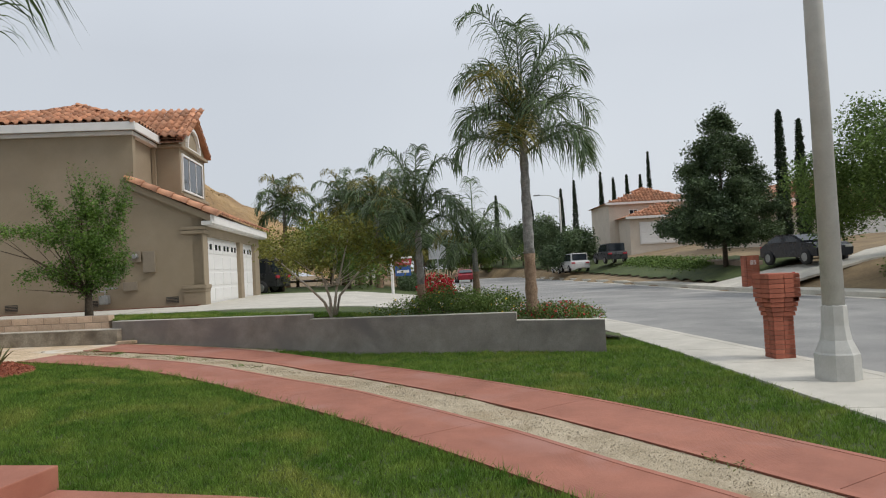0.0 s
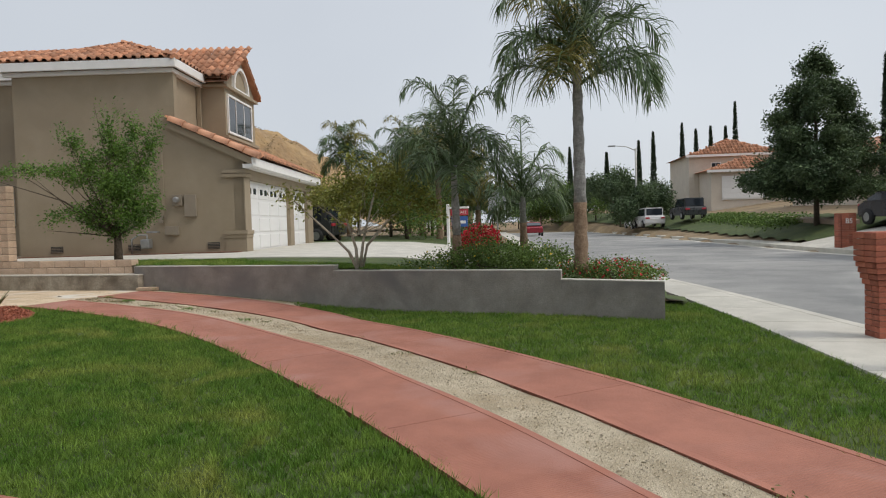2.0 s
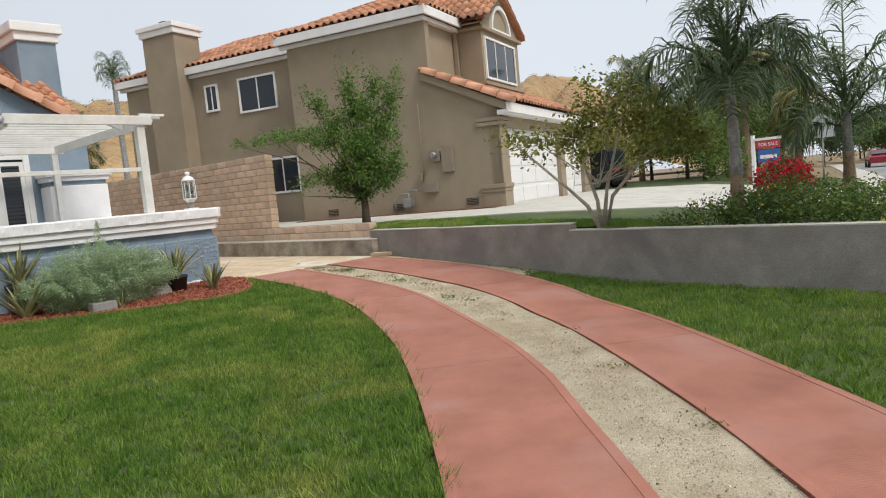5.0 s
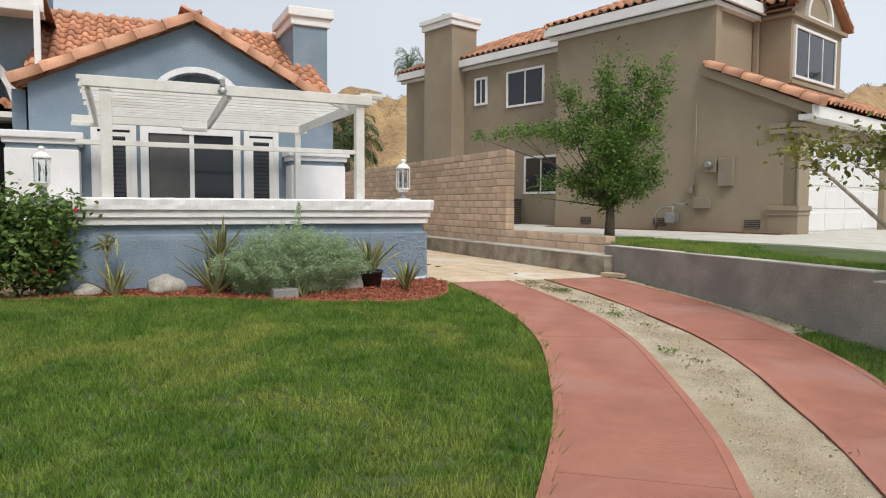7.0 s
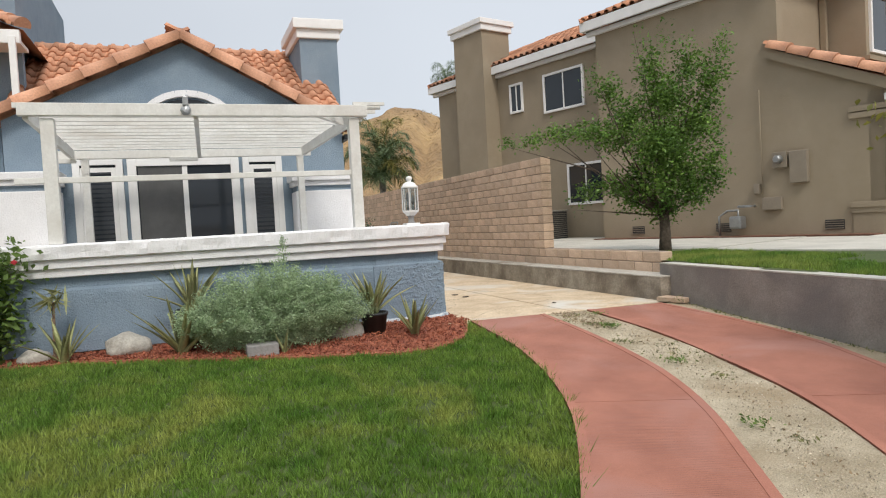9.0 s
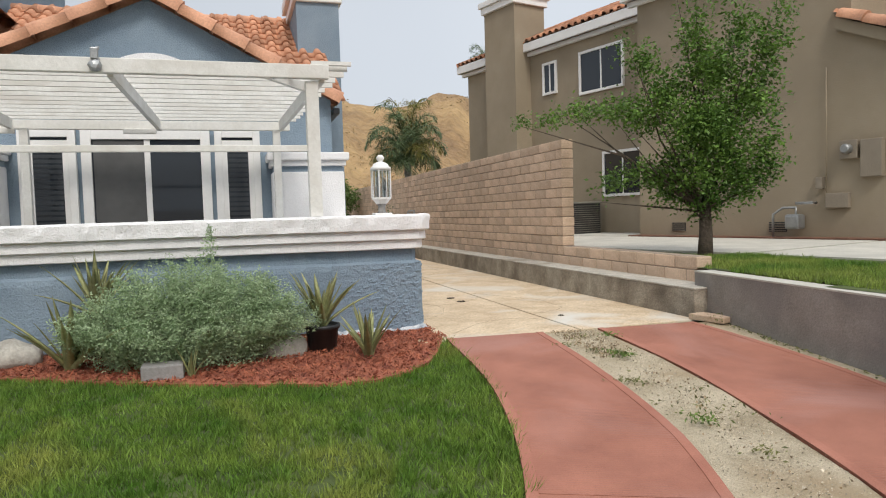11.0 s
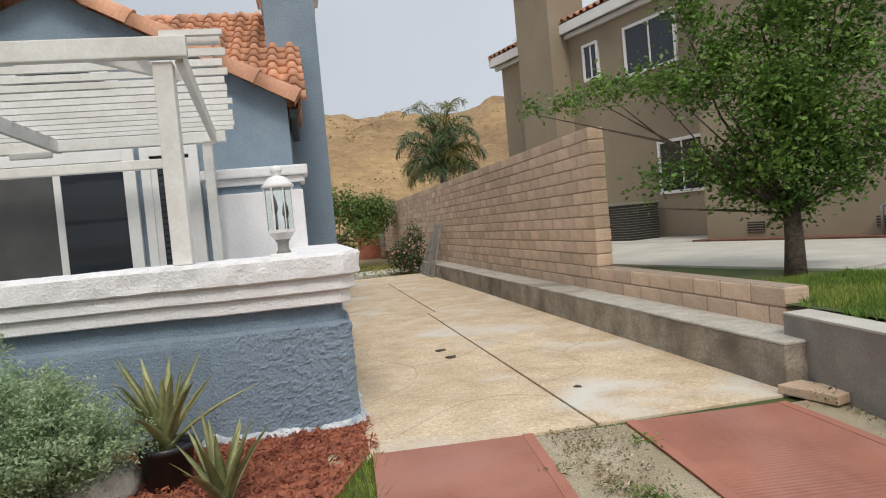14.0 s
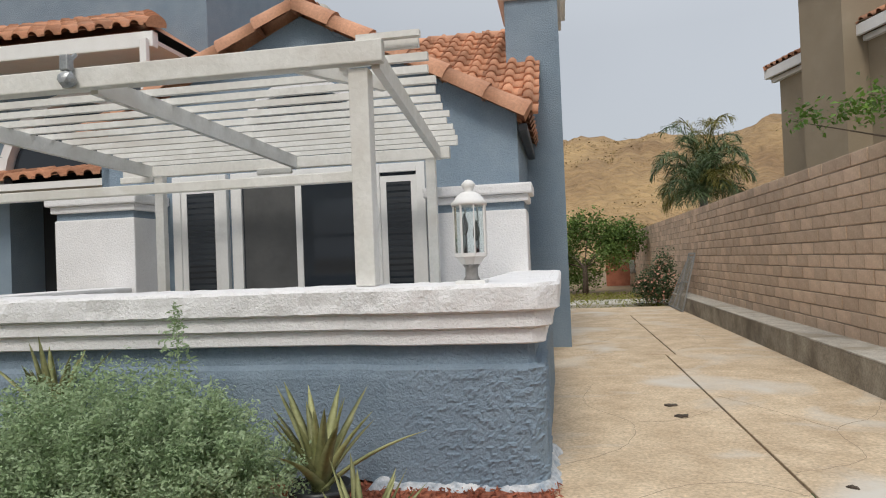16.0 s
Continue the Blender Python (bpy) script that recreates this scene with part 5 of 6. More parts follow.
        part("socket", lathe(bmesh.new(), [(0.012, 0.17), (0.012, 0.245 + h)], 8, (dx, 0, 0)), M_METAL, l)


lantern(-0.35, 0.04, 1.21)
lantern(-4.85, 0.1, 1.212)


# ---- plants ----
def palm(x, y, z, height, fronds, length, label, r0=0.16, r1=0.1, grey_from=0.5, seed=1, droop=1.0, yellow=0.1, leaflets=44, lean=(0, 0), up=1.0, rise=0.5, wide=0.009, low=0.3):
    """A feather palm: ringed trunk, arching fronds with hanging leaflets."""
    rng = np.random.default_rng(seed)
    t = thing("palm_tree", label, "palm tree", pose(x, y, z))
    n = max(6, int(height / 0.16))
    pts, rad = [], []
    for i in range(n + 1):
        s = i / n
        pts.append((lean[0] * s + 0.03 * math.sin(s * 5), lean[1] * s, height * s))
        rad.append((r0 + (r1 - r0) * s) * (1.0 + (0.1 if i % 2 else -0.06)))
    k = int(n * grey_from)
    part("trunk", tube(bmesh.new(), pts[:k + 1], rad[:k + 1], 10), M_PALMBARK, t, "ringed brown palm trunk")
    part("crownshaft", tube(bmesh.new(), pts[k:], rad[k:], 10), M_PALMGREY, t, "grey fibrous upper trunk")
    top = np.array(pts[-1])
    for f in range(fronds):
        az = f * 2.39996 + rng.uniform(-0.25, 0.25)
        s0 = f / max(1, fronds - 1)
        pitch = up * (1.42 - (1.42 - low) * s0) + rng.uniform(-0.1, 0.1)
        L = length * rng.uniform(0.85, 1.1) * (1.0 - 0.38 * s0)
        seg = 12
        p = top + (0, 0, rise * (0.5 - s0))
        d = np.array([math.cos(az) * math.cos(pitch), math.sin(az) * math.cos(pitch), math.sin(pitch)])
        line = [p]
        for i in range(seg):
            d = d + (0, 0, -droop * (0.004 + 0.0042 * i * i) * 1.1)
            d /= np.linalg.norm(d)
            p = p + d * L / seg
            line.append(p)
        line = np.array(line)
        fr = part("frond", tube(bmesh.new(), [tuple(q) for q in line], list(np.linspace(0.022, 0.005, seg + 1)), 4), M_PALM, t)
        m = leaflets
        u = np.linspace(0.1, 1.0, m)
        c = np.stack([np.interp(u * seg, np.arange(seg + 1), line[:, a]) for a in range(3)], 1)
        tan = np.gradient(c, axis=0)
        tan /= np.linalg.norm(tan, axis=1)[:, None]
        side = np.cross(tan, (0, 0, 1.0))
        side /= np.linalg.norm(side, axis=1)[:, None] + 1e-9
        V, F = [], []
        for sg in (-1, 1):
            ln = (length * 0.25 * np.sin(np.clip(u * 0.84 + 0.14, 0, 1) * math.pi) ** 0.6 * rng.uniform(0.8, 1.15, m) + 0.06)[:, None]
            dirn = side * sg * 0.7 + tan * 0.5 + np.stack([rng.normal(0, 0.13, m), rng.normal(0, 0.13, m), 0.12 + rng.normal(0, 0.28, m)], 1)
            dirn /= np.linalg.norm(dirn, axis=1)[:, None]
            wid = np.cross(dirn, rng.normal(0, 0.4, (m, 3)) + (0, 0, 1.0))
            wid *= wide / (np.linalg.norm(wid, axis=1)[:, None] + 1e-9)
            p1 = c + dirn * ln * 0.4
            p2 = p1 + (dirn + (0, 0, -0.45 * droop)) * ln * 0.33
            p3 = p2 + (dirn * 0.75 + (0, 0, -1.0 * droop)) * ln * 0.33
            k0 = sum(len(q) for q in V)
            V.append(np.stack([c - wid * 0.6, c + wid * 0.6, p1 + wid, p1 - wid, p2 + wid * 0.8, p2 - wid * 0.8, p3], 1).reshape(-1, 3))
            i = np.arange(m)[:, None] * 7 + k0
            F += [i + (0, 1, 2), i + (0, 2, 3), i + (3, 2, 4), i + (3, 4, 5), i + (5, 4, 6)]
        part("leaf_fringe", raw("leaf_fringe", np.concatenate(V), np.concatenate(F), M_PALMY if rng.random() < yellow else M_PALM), None, fr, kind="stuff")
    return t


def limbs(bm, base, tips, r, rng, wiggle=0.12):
    base = np.array(base, float)
    for tip in tips:
        tip = np.array(tip, float)
        mid = base + (tip - base) * 0.5 + rng.normal(0, wiggle, 3)
        tube(bm, [tuple(base), tuple(mid), tuple(tip)], [r, r * 0.6, r * 0.12], 6)


def broad_tree(name, label, x, y, z, trunk, blobs, n, leaf, mat, seed, r=0.08, forks=None, category="tree", hollow=0.3, long=1.8, stems=None, extra=None, bark=None):
    bark = bark or M_BARK
    rng = np.random.default_rng(seed)
    t = thing(name, label, category, pose(x, y, z))
    bm = bmesh.new()
    if stems:
        for s in stems:
            tube(bm, s, list(np.linspace(r, r * 0.4, len(s))), 7)
    else:
        tube(bm, [(0, 0, -0.05), (0.02, 0.01, trunk * 0.5), (0, 0, trunk)], [r * 1.25, r, r * 0.85], 9)
    part("trunk", bm, bark, t, "pale grey-brown bark" if bark is not M_BARK else "brown bark")
    b = np.array(blobs)
    for tip in b[:, :3] + rng.normal(0, 0.1, (len(b), 3)):
        lb = bmesh.new()
        limbs(lb, (0, 0, trunk * 0.85), [tip], r * 0.27, rng)
        part("limb", lb, bark, t)
    c = clumps(blobs, n // 7, rng, hollow)
    c = (c[:, None, :] + rng.normal(0, leaf * 1.1, (len(c), 7, 3))).reshape(-1, 3)
    part("crown", raw("crown", *leaves(c, leaf, rng, long=long), mat), None, t, "leafy crown", kind="")
    if extra:
        mat2, m = extra
        c2 = clumps(blobs, m, rng, 0.8)
        part("blossom", raw("blossom", *leaves(c2, leaf * 0.9, rng, long=1.1), mat2), None, t)
    return t




def scatter_blobs(n, c, spread, size, seed):
    r = np.random.default_rng(seed)
    out = []
    for _ in range(n):
        p = np.array(c) + r.normal(0, 1, 3) * spread
        s = size * r.uniform(0.7, 1.3)
        out.append((*p, s, s, s * 0.8))
    return out


# young pear tree on the raised lawn
def turned(blobs, c, d):
    """Blobs given as (across, along, up, radius, half height) turned onto the across axis (c, d)."""
    return [(c * u - d * v, d * u + c * v, z, r, r, h) for u, v, z, r, h in blobs]


broad_tree("pear_tree", "young green pear tree with dark trunk on the lawn", 4.3, 1.2, 0.53, 0.7, turned((
    (0, 0, .72, .34, .25), (-.38, .1, .88, .32, .24), (.42, 0, .95, .36, .28), (.72, .1, 1.15, .28, .26), (0, -.3, 1.1, .36, .3), (-.3, .2, 1.25, .38, .33), (.33, -.2, 1.3, .4, .38), (0, .3, 1.75, .52, .45), (0, -.35, 1.7, .5, .45), (-.5, 0, 2.15, .42, .4), (.55, .1, 2.05, .45, .45),
    (.1, 0, 2.45, .5, .42), (.8, 0, 2.65, .28, .48), (.98, .1, 3.1, .13, .4), (-.1, 0, 3.0, .26, .45), (-.25, 0, 3.5, .1, .35), (.45, .2, 2.95, .24, .5), (-.78, .1, 2.65, .28, .35),
    (-1.05, 0, 2.95, .11, .35), (.15, .1, 3.4, .1, .35), (-.75, 0, 1.85, .36, .24), (-.5, .05, 1.05, .3, .2), (-1.1, 0, 2.05, .4, .2), (-1.6, .1, 2.05, .38, .16), (-2.1, .1, 2.0, .34, .12), (-2.5, .1, 1.98, .2, .09),
    (-.8, .1, 1.15, .34, .19), (-1.15, .1, 1.05, .28, .16), (-1.45, 0, .85, .14, .12), (.75, 0, 1.45, .3, .28)), 0.78, -0.62),
           25000, 0.06, M_LEAF, 3, r=0.085, hollow=0.05)
# shrub-like crape myrtle behind the wall
broad_tree("crape_myrtle", "small yellowish multi-stemmed tree behind the low wall", 2.74, -5.38, 0.45, 0.7, turned((
    (-1.2, 0, 1.3, .28, .16), (-.85, 0, 1.2, .3, .24), (-.35, .2, 1.25, .38, .3), (0, 0, 1.55, .42, .28), (.5, .2, 1.45, .45, .33), (1.0, 0, 1.25, .4, .28), (1.35, .1, 1.05, .32, .22),
    (.3, -.3, 1.85, .3, .2), (.8, .2, 1.7, .33, .2), (-.2, -.3, 1.0, .26, .16), (.55, -.3, 1.0, .3, .16), (1.65, 0, 1.3, .18, .14), (-.1, .2, 2.0, .18, .16)), 0.5, -0.87),
           4200, 0.075, M_LEAFY, 4, r=0.034, hollow=0.05, bark=M_PALEBARK, stems=[[(-.05, 0, -.05), (-.2, .1, .3), (-.32, .3, .55), (-.6, .9, 1.2)], [(0, .03, -.05), (.0, .05, .35), (-.05, .2, .9), (.1, .1, 1.5)], [(.05, -.03, -.05), (.15, -.1, .4), (.35, -.5, .9), (.5, -.9, 1.2)], [(.02, 0, -.05), (.1, -.05, .5), (.2, -.3, 1.5)]])
palm(2.77, -9.25, 0.3, 3.35, 21, 2.45, "tall feather palm with ringed brown trunk", 0.115, 0.07, 0.38, 11, 1.2, 0.08, 70, rise=0.7, low=0.42, wide=0.0105)
palm(3.02, -7.1, 0.3, 1.9, 13, 1.75, "short drooping feather palm in the flower bed", 0.09, 0.055, 0.4, 12, 1.3, 0.06, 60, rise=0.4, low=0.35, wide=0.0105)
palm(5.2, -7.9, 0.3, 1.4, 12, 1.6, "small feather palm in the flower bed", 0.09, 0.055, 0.7, 13, 1.25, 0.08, 50, rise=0.4, low=0.35, wide=0.0105)


def bed_bush(name, label, x, y, z, blobs, n, leaf, mat, seed, extra=None, category="bush"):
    return broad_tree(name, label, x, y, z, 0.12, blobs, n, leaf, mat, seed, r=0.02, hollow=0.3, category=category, extra=extra, stems=[[(0, 0, -.05), (0.05, 0, .15)], [(0, 0, -.05), (-.08, .05, .2)]])


bed_bush("lantana_bush", "dark green flowering bush with orange and red blossom", 2.6, -9.75, 0.2, [(0, -.4, .12, .3, .4, .14), (0, 0, .15, .35, .5, .17), (.3, .5, .15, .45, .45, .22), (.7, 0, .12, .5, .6, .22), (.4, -.5, .1, .4, .35, .15)], 6500, 0.045, M_MIDLEAF, 21, (M_REDP, 560))
bed_bush("hedge_bush", "dark green spreading bush along the wall", 2.75, -7.6, 0.36, [(0, -1.1, .2, .35, .5, .2), (.05, -.5, .22, .4, .6, .24), (.1, 0.2, .22, .4, .6, .26), (.1, .8, .16, .35, .5, .2), (.8, 0, .25, .6, .9, .3), (.8, -.9, .2, .5, .6, .25), (.2, 1.3, .1, .25, .35, .14)], 15000, 0.045, M_MIDLEAF, 22, (M_YELP, 130))
bed_bush("bougainvillea", "bright red bougainvillea bush", 5.9, -6.85, 0.42, [(0, 0, .42, .45, .45, .34), (.35, .2, .35, .34, .34, .26), (-.35, -.2, .32, .32, .32, .24)], 900, 0.06, M_MIDLEAF, 23, (M_REDP, 1500))

# sage-like bush, aloes and pots in the mulch bed
mulch_line = smooth_line(((0.04, -0.62), (-0.3, -1.35), (-0.8, -1.7), (-1.4, -1.6), (-2.6, -1.15), (-3.3, -0.8), (-4.3, -0.45), (-6.0, -0.25)), 0.25)
structure("mulch_bed", ribbon(bmesh.new(), mulch_line, [(q[0], 0.08) for q in mulch_line], lambda x, y: yard(x, y) + 0.012, 0.06), M_MULCH, "red bark mulch bed before the porch")
rng = np.random.default_rng(31)
ch = []
while len(ch) < 9500:
    x, y = rng.uniform(-5, 0.1), rng.uniform(-1.8, 0.1)
    if y > float(np.interp(x, mulch_line[::-1, 0], mulch_line[::-1, 1])) + 0.02:
        ch.append((x, y, yard(x, y) + 0.018))
v, f = leaves(np.array(ch), 0.045, rng, 0.2, 3.0)
v[:, 2] = np.clip(v[:, 2], 0.0, None)
tagged(part("bark_chips", raw("bark_chips", v, f, M_MULCH)), "loose chips of red bark mulch", "mulch", kind="stuff")
def wormwood(x, y, z, shoots, seed):
    """A feathery bush: many leaning shoots, each a plume of small leaves."""
    r = np.random.default_rng(seed)
    t = thing("wormwood_bush", "feathery grey-green wormwood bush in the mulch", "bush", pose(x, y, z))
    pts = []
    for i in range(shoots):
        a = r.uniform(0, math.tau)
        d = math.sqrt(r.uniform(0, 1))
        foot = np.array((math.cos(a) * d * 0.5, math.sin(a) * d * 0.22, 0.0))
        tip = np.array((math.cos(a) * d * 1.05, math.sin(a) * d * 0.5, (0.82 - 0.46 * d * d) * r.uniform(0.7, 1.15)))
        if i < 14:
            part("stem", tube(bmesh.new(), [tuple(foot), tuple((foot + tip) / 2 + (0, 0, 0.03)), tuple(tip)], [0.012, 0.007, 0.002], 5), M_SAGE, t)
        u = r.uniform(0.15, 1.0, 300)[:, None]
        pts.append(foot + (tip - foot) * u + (0, 0, 0.06) * np.sin(u * 3.1) + r.normal(0, 1, (300, 3)) * (0.075 - 0.055 * u))
    part("foliage", raw("foliage", *leaves(np.concatenate(pts), 0.025, r, long=2.2), M_SAGE), None, t, "fine grey-green leaves", kind="stuff")


wormwood(-2.1, -0.7, 0.02, 420, 41)
bm = tube(bmesh.new(), [(0, 0, 0), (0.02, 0, .5), (0, 0, 1.0)], [0.008, 0.006, 0.002], 5)
wt = thing("tall_weed", "tall pale green weed stalk", "weed", pose(-1.95, -0.34, 0.03))
part("stalk", bm, M_SAGE, wt)
c = np.array([(0.0, 0.0, z) for z in np.linspace(0.3, 1.12, 560)]) + rng.normal(0, 1, (560, 3)) * np.linspace(0.12, 0.012, 560)[:, None]
part("leaf_tuft", raw("leaf_tuft", *leaves(c, 0.038, rng, long=2.4), M_SAGE), None, wt, kind="stuff")


def aloe(x, y, z, n, length, seed, label, pot=None):
    r = np.random.default_rng(seed)
    t = thing("aloe_plant", label, "aloe", pose(x, y, z))
    base = 0.0
    if pot:
        rad, hgt = pot
        part("pot", lathe(bmesh.new(), [(rad * 0.78, 0), (rad * 0.95, hgt * 0.85), (rad * 1.05, hgt * 0.87), (rad * 1.05, hgt), (rad * 0.95, hgt), (rad * 0.9, hgt * 0.9)], 18), M_POT, t, "black plastic pot")
        base = hgt * 0.9
    for i in range(n):
        az, out = i * 2.4 + r.uniform(-.3, .3), r.uniform(0.35, 0.95) * (0.45 + 0.75 * i / n)
        L = length * r.uniform(0.75, 1.1)
        bm = bmesh.new()
        rows = []
        for k in range(7):
            s = k / 6
            rad_ = L * out * (s ** 1.15)
            zz = base + L * (1 - 0.28 * out) * s - 0.22 * L * out * s * s
            w = 0.034 * (1 - s) ** 0.75 * length / 0.45 + 0.001
            c = Vector((math.cos(az) * rad_, math.sin(az) * rad_, zz))
            sd = Vector((-math.sin(az), math.cos(az), 0))
            dn = Vector((math.cos(az) * 0.4, math.sin(az) * 0.4, -0.9)) * w * 0.55
            rows.append([bm.verts.new(c + sd * w), bm.verts.new(c + dn), bm.verts.new(c - sd * w), bm.verts.new(c - dn * 0.15)])
        for a, b in zip(rows, rows[1:]):
            for k in range(4):
                bm.faces.new((a[k], a[(k + 1) % 4], b[(k + 1) % 4], b[k])).smooth = True
        part("leaf", bm, M_ALOE, t)


aloe(-1.05, -0.6, 0.03, 22, 0.6, 51, "aloe with yellow-green blades in a black pot", (0.15, 0.25))
aloe(-0.72, -1.0, 0.03, 17, 0.52, 52, "aloe with pale green blades in the mulch")
aloe(-3.02, -0.6, 0.04, 19, 0.7, 53, "aloe with pale green blades in the mulch")
aloe(-2.9, -0.12, 0.05, 20, 0.62, 54, "aloe with yellow-green blades in a black pot", (0.17, 0.4))
aloe(-4.1, -0.38, 0.05, 13, 0.55, 55, "aloe with yellowing blades in the mulch")
aloe(-2.1, -1.15, 0.02, 7, 0.3, 56, "small aloe in the mulch")
st = thing("yucca", "thin tall yucca stem with a tuft", "yucca", pose(-4.2, -0.25, 0.05))
part("stem", tube(bmesh.new(), [(0, 0, 0), (0.02, 0, 0.6)], [0.02, 0.012], 6), M_PALMBARK, st)
rr_ = np.random.default_rng(57)
part("leaf_tuft", raw("leaf_tuft", *leaves(np.array([(0.02, 0, 0.62)] * 26) + rr_.normal(0, 0.05, (26, 3)), 0.3, rr_, long=9), M_ALOE), None, st, kind="stuff")


def rock(x, y, z, s, seed):
    bm = bmesh.new()
    bmesh.ops.create_icosphere(bm, subdivisions=3, radius=s)
    for v in bm.verts:
        v.co = Vector((v.co.x * 1.2, v.co.y, v.co.z * 0.75)) * (1 + 0.25 * noise.noise(v.co * (1.6 / s) + Vector((seed, 0, 0))))
    for f in bm.faces:
        f.smooth = True
    ob = tagged(part("rock", bm, M_ROCK), "rounded pale garden rock in the mulch", "rock")
    ob.location = (x, y, z + s * 0.4)


rock(-3.55, -0.2, 0.05, 0.19, 1)
rock(-4.4, -0.15, 0.05, 0.12, 4)
rock(-1.4, -0.62, 0.03, 0.19, 9)
gp = tagged(part("planter_box", one_box(-0.15, 0.15, -0.09, 0.09, 0, 0.13, bevel=0.015), M_GPOT), "small grey plastic planter in the mulch", "planter")
gp.location = (-2.3, -1.08, 0.02)
bed_bush("rose_bush", "dense green rose bush with dark red roses", -5.1, -0.05, 0.05, [(0, 0, .55, .45, .45, .45), (.25, -.1, .9, .3, .3, .3), (-.3, 0, .9, .4, .4, .3), (.3, .1, .4, .3, .35, .35), (.55, 0, 1.0, .15, .15, .15)], 6500, 0.085, M_MIDLEAF, 61, (M_REDP, 30))
bed_bush("rose_bush", "rose bush with pale pink blooms by the block wall", 2.45, 13.8, 0.0, [(0, 0, .6, .5, .45, .5), (.2, .1, 1.1, .25, .25, .3), (-.3, 0, .5, .3, .3, .3)], 2800, 0.07, M_DARKLEAF, 62, (M_ROSE, 300))

# ---- street things ----
def street_lamp():
    t = thing("street_lamp", "pale concrete street lamp post with flared base", "street lamp", pose(-1.45, -12.95, -0.24))
    part("base", lathe(bmesh.new(), [(0.24, 0), (0.24, 0.3), (0.225, 0.32), (0.21, 0.36), (0.165, 0.46), (0.14, 0.62)], 8, turn=0.39, smooth=False), M_LAMP, t)
    part("collar", lathe(bmesh.new(), [(0.14, 0.6), (0.135, 0.85), (0.12, 0.86)], 8, turn=0.39, smooth=False), M_LAMP, t)
    part("pole", lathe(bmesh.new(), [(0.12, 0.85), (0.085, 8.0)], 14), M_LAMP, t)
    part("arm", tube(bmesh.new(), [(0, 0, 7.8), (0.3, -0.9, 8.2), (0.5, -2.0, 8.3)], [0.05, 0.04, 0.035], 8), M_LAMP, t)
    part("lamp_head", one_box(0.38, 0.62, -2.6, -1.9, 8.22, 8.36, bevel=0.04), M_METAL, t)


street_lamp()


def brick_mailbox(x, y, z, label, corbel=True, height=1.27, w=0.36):
    t = thing("brick_mailbox", label, "mailbox", pose(x, y, z, 0, 0, 14))
    ch = 0.066
    n = int(height / ch)
    bw = data(one_box(0, 0.2, 0, 0.095, 0, ch - 0.006, bevel=0.003), M_BRICK, "brick")
    part("mortar_core", one_box(-w / 2 + 0.012, w / 2 - 0.012, -w / 2 + 0.012, w / 2 - 0.012, 0, n * ch), M_MORTAR, t)
    for c in range(n):
        k = 0.0
        if corbel:
            k = {n - 9: 0.02, n - 8: 0.035, n - 7: 0.05, n - 6: 0.065}.get(c, 0.08 if c > n - 6 else 0.0)
        h = w / 2 + k
        for side in range(4):
            a = side * 90
            for i in range(2):
                ob = part("brick", bw, None, t)
                L = -h + i * h
                ob.matrix_basis = pose(0, 0, 0, 0, 0, a) @ pose(L, -h, c * ch) @ Matrix.Diagonal((h / 0.208, 1, 1, 1))
    part("top", one_box(-w / 2 - 0.07 * corbel, w / 2 + 0.07 * corbel, -w / 2 - 0.07 * corbel, w / 2 + 0.07 * corbel, n * ch - 0.03, n * ch + 0.006, bevel=0.004), M_BRICK, t)
    return t


mb = brick_mailbox(0.4, -12.85, -0.235, "red brick mailbox pillar with a corbelled top", height=1.24, w=0.29)
part("flag", one_box(0.05, 0.11, -0.33, -0.31, 1.05, 1.2, bevel=0.006), M_SIGNR, mb, "red flag")
mb2 = brick_mailbox(21.6, -17.7, -0.25, "red brick mailbox pillar with white numerals", corbel=False, height=1.4, w=0.55)


def lettering(text, size, m, mat, parent, name="lettering"):
    cu = bpy.data.curves.new(name, "FONT")
    cu.body, cu.size, cu.extrude, cu.align_x = text, size, 0.004, "CENTER"
    ob = new(name, cu)
    me = bpy.data.meshes.new_from_object(ob)
    bpy.data.objects.remove(ob)
    me.materials.clear()
    me.materials.append(mat)
    o = part(name, me, None, parent)
    o.matrix_basis = m
    return o


lettering("85", 0.28, pose(-0.285, 0.0, 1.0, 90, 0, -90), M_WHITE, mb2)


def stop_sign():
    t = thing("street_sign", "pale grey back of a pointed street sign", "sign", pose(21.4, -3.95, -0.15))
    part("post", tube(bmesh.new(), [(0, 0, 0), (0, 0, 2.8)], [0.03, 0.03], 8), M_METAL, t)
    bm = prism(bmesh.new(), [(-0.4, -0.42), (0.4, -0.42), (0.4, 0.1), (0.0, 0.46), (-0.4, 0.1)], -0.004, 0.004)
    p = part("sign_plate", bm, M_SIGNG, t, "pale grey back of the plate")
    p.matrix_basis = pose(-0.05, 0, 2.3, 0, 0, 96)


stop_sign()


def sale_sign():
    t = thing("sale_sign", "white post with a red and blue for sale sign", "sign", pose(19.0, -2.85, 0.1, 0, 0, 255))
    part("post", one_box(-0.6, -0.5, -0.05, 0.05, 0, 1.9, bevel=0.008), M_WHITE, t)
    part("arm", one_box(-0.6, 0.45, -0.04, 0.04, 1.7, 1.78, bevel=0.008), M_WHITE, t)
    part("red_panel", one_box(-0.42, 0.42, -0.012, 0.012, 1.42, 1.68), M_SIGNR, t)
    part("blue_panel", one_box(-0.38, 0.38, -0.012, 0.012, 0.95, 1.38), M_SIGNB, t)
    part("white_panel", one_box(-0.3, 0.3, -0.015, 0.015, 1.08, 1.2), M_WHITE, t)
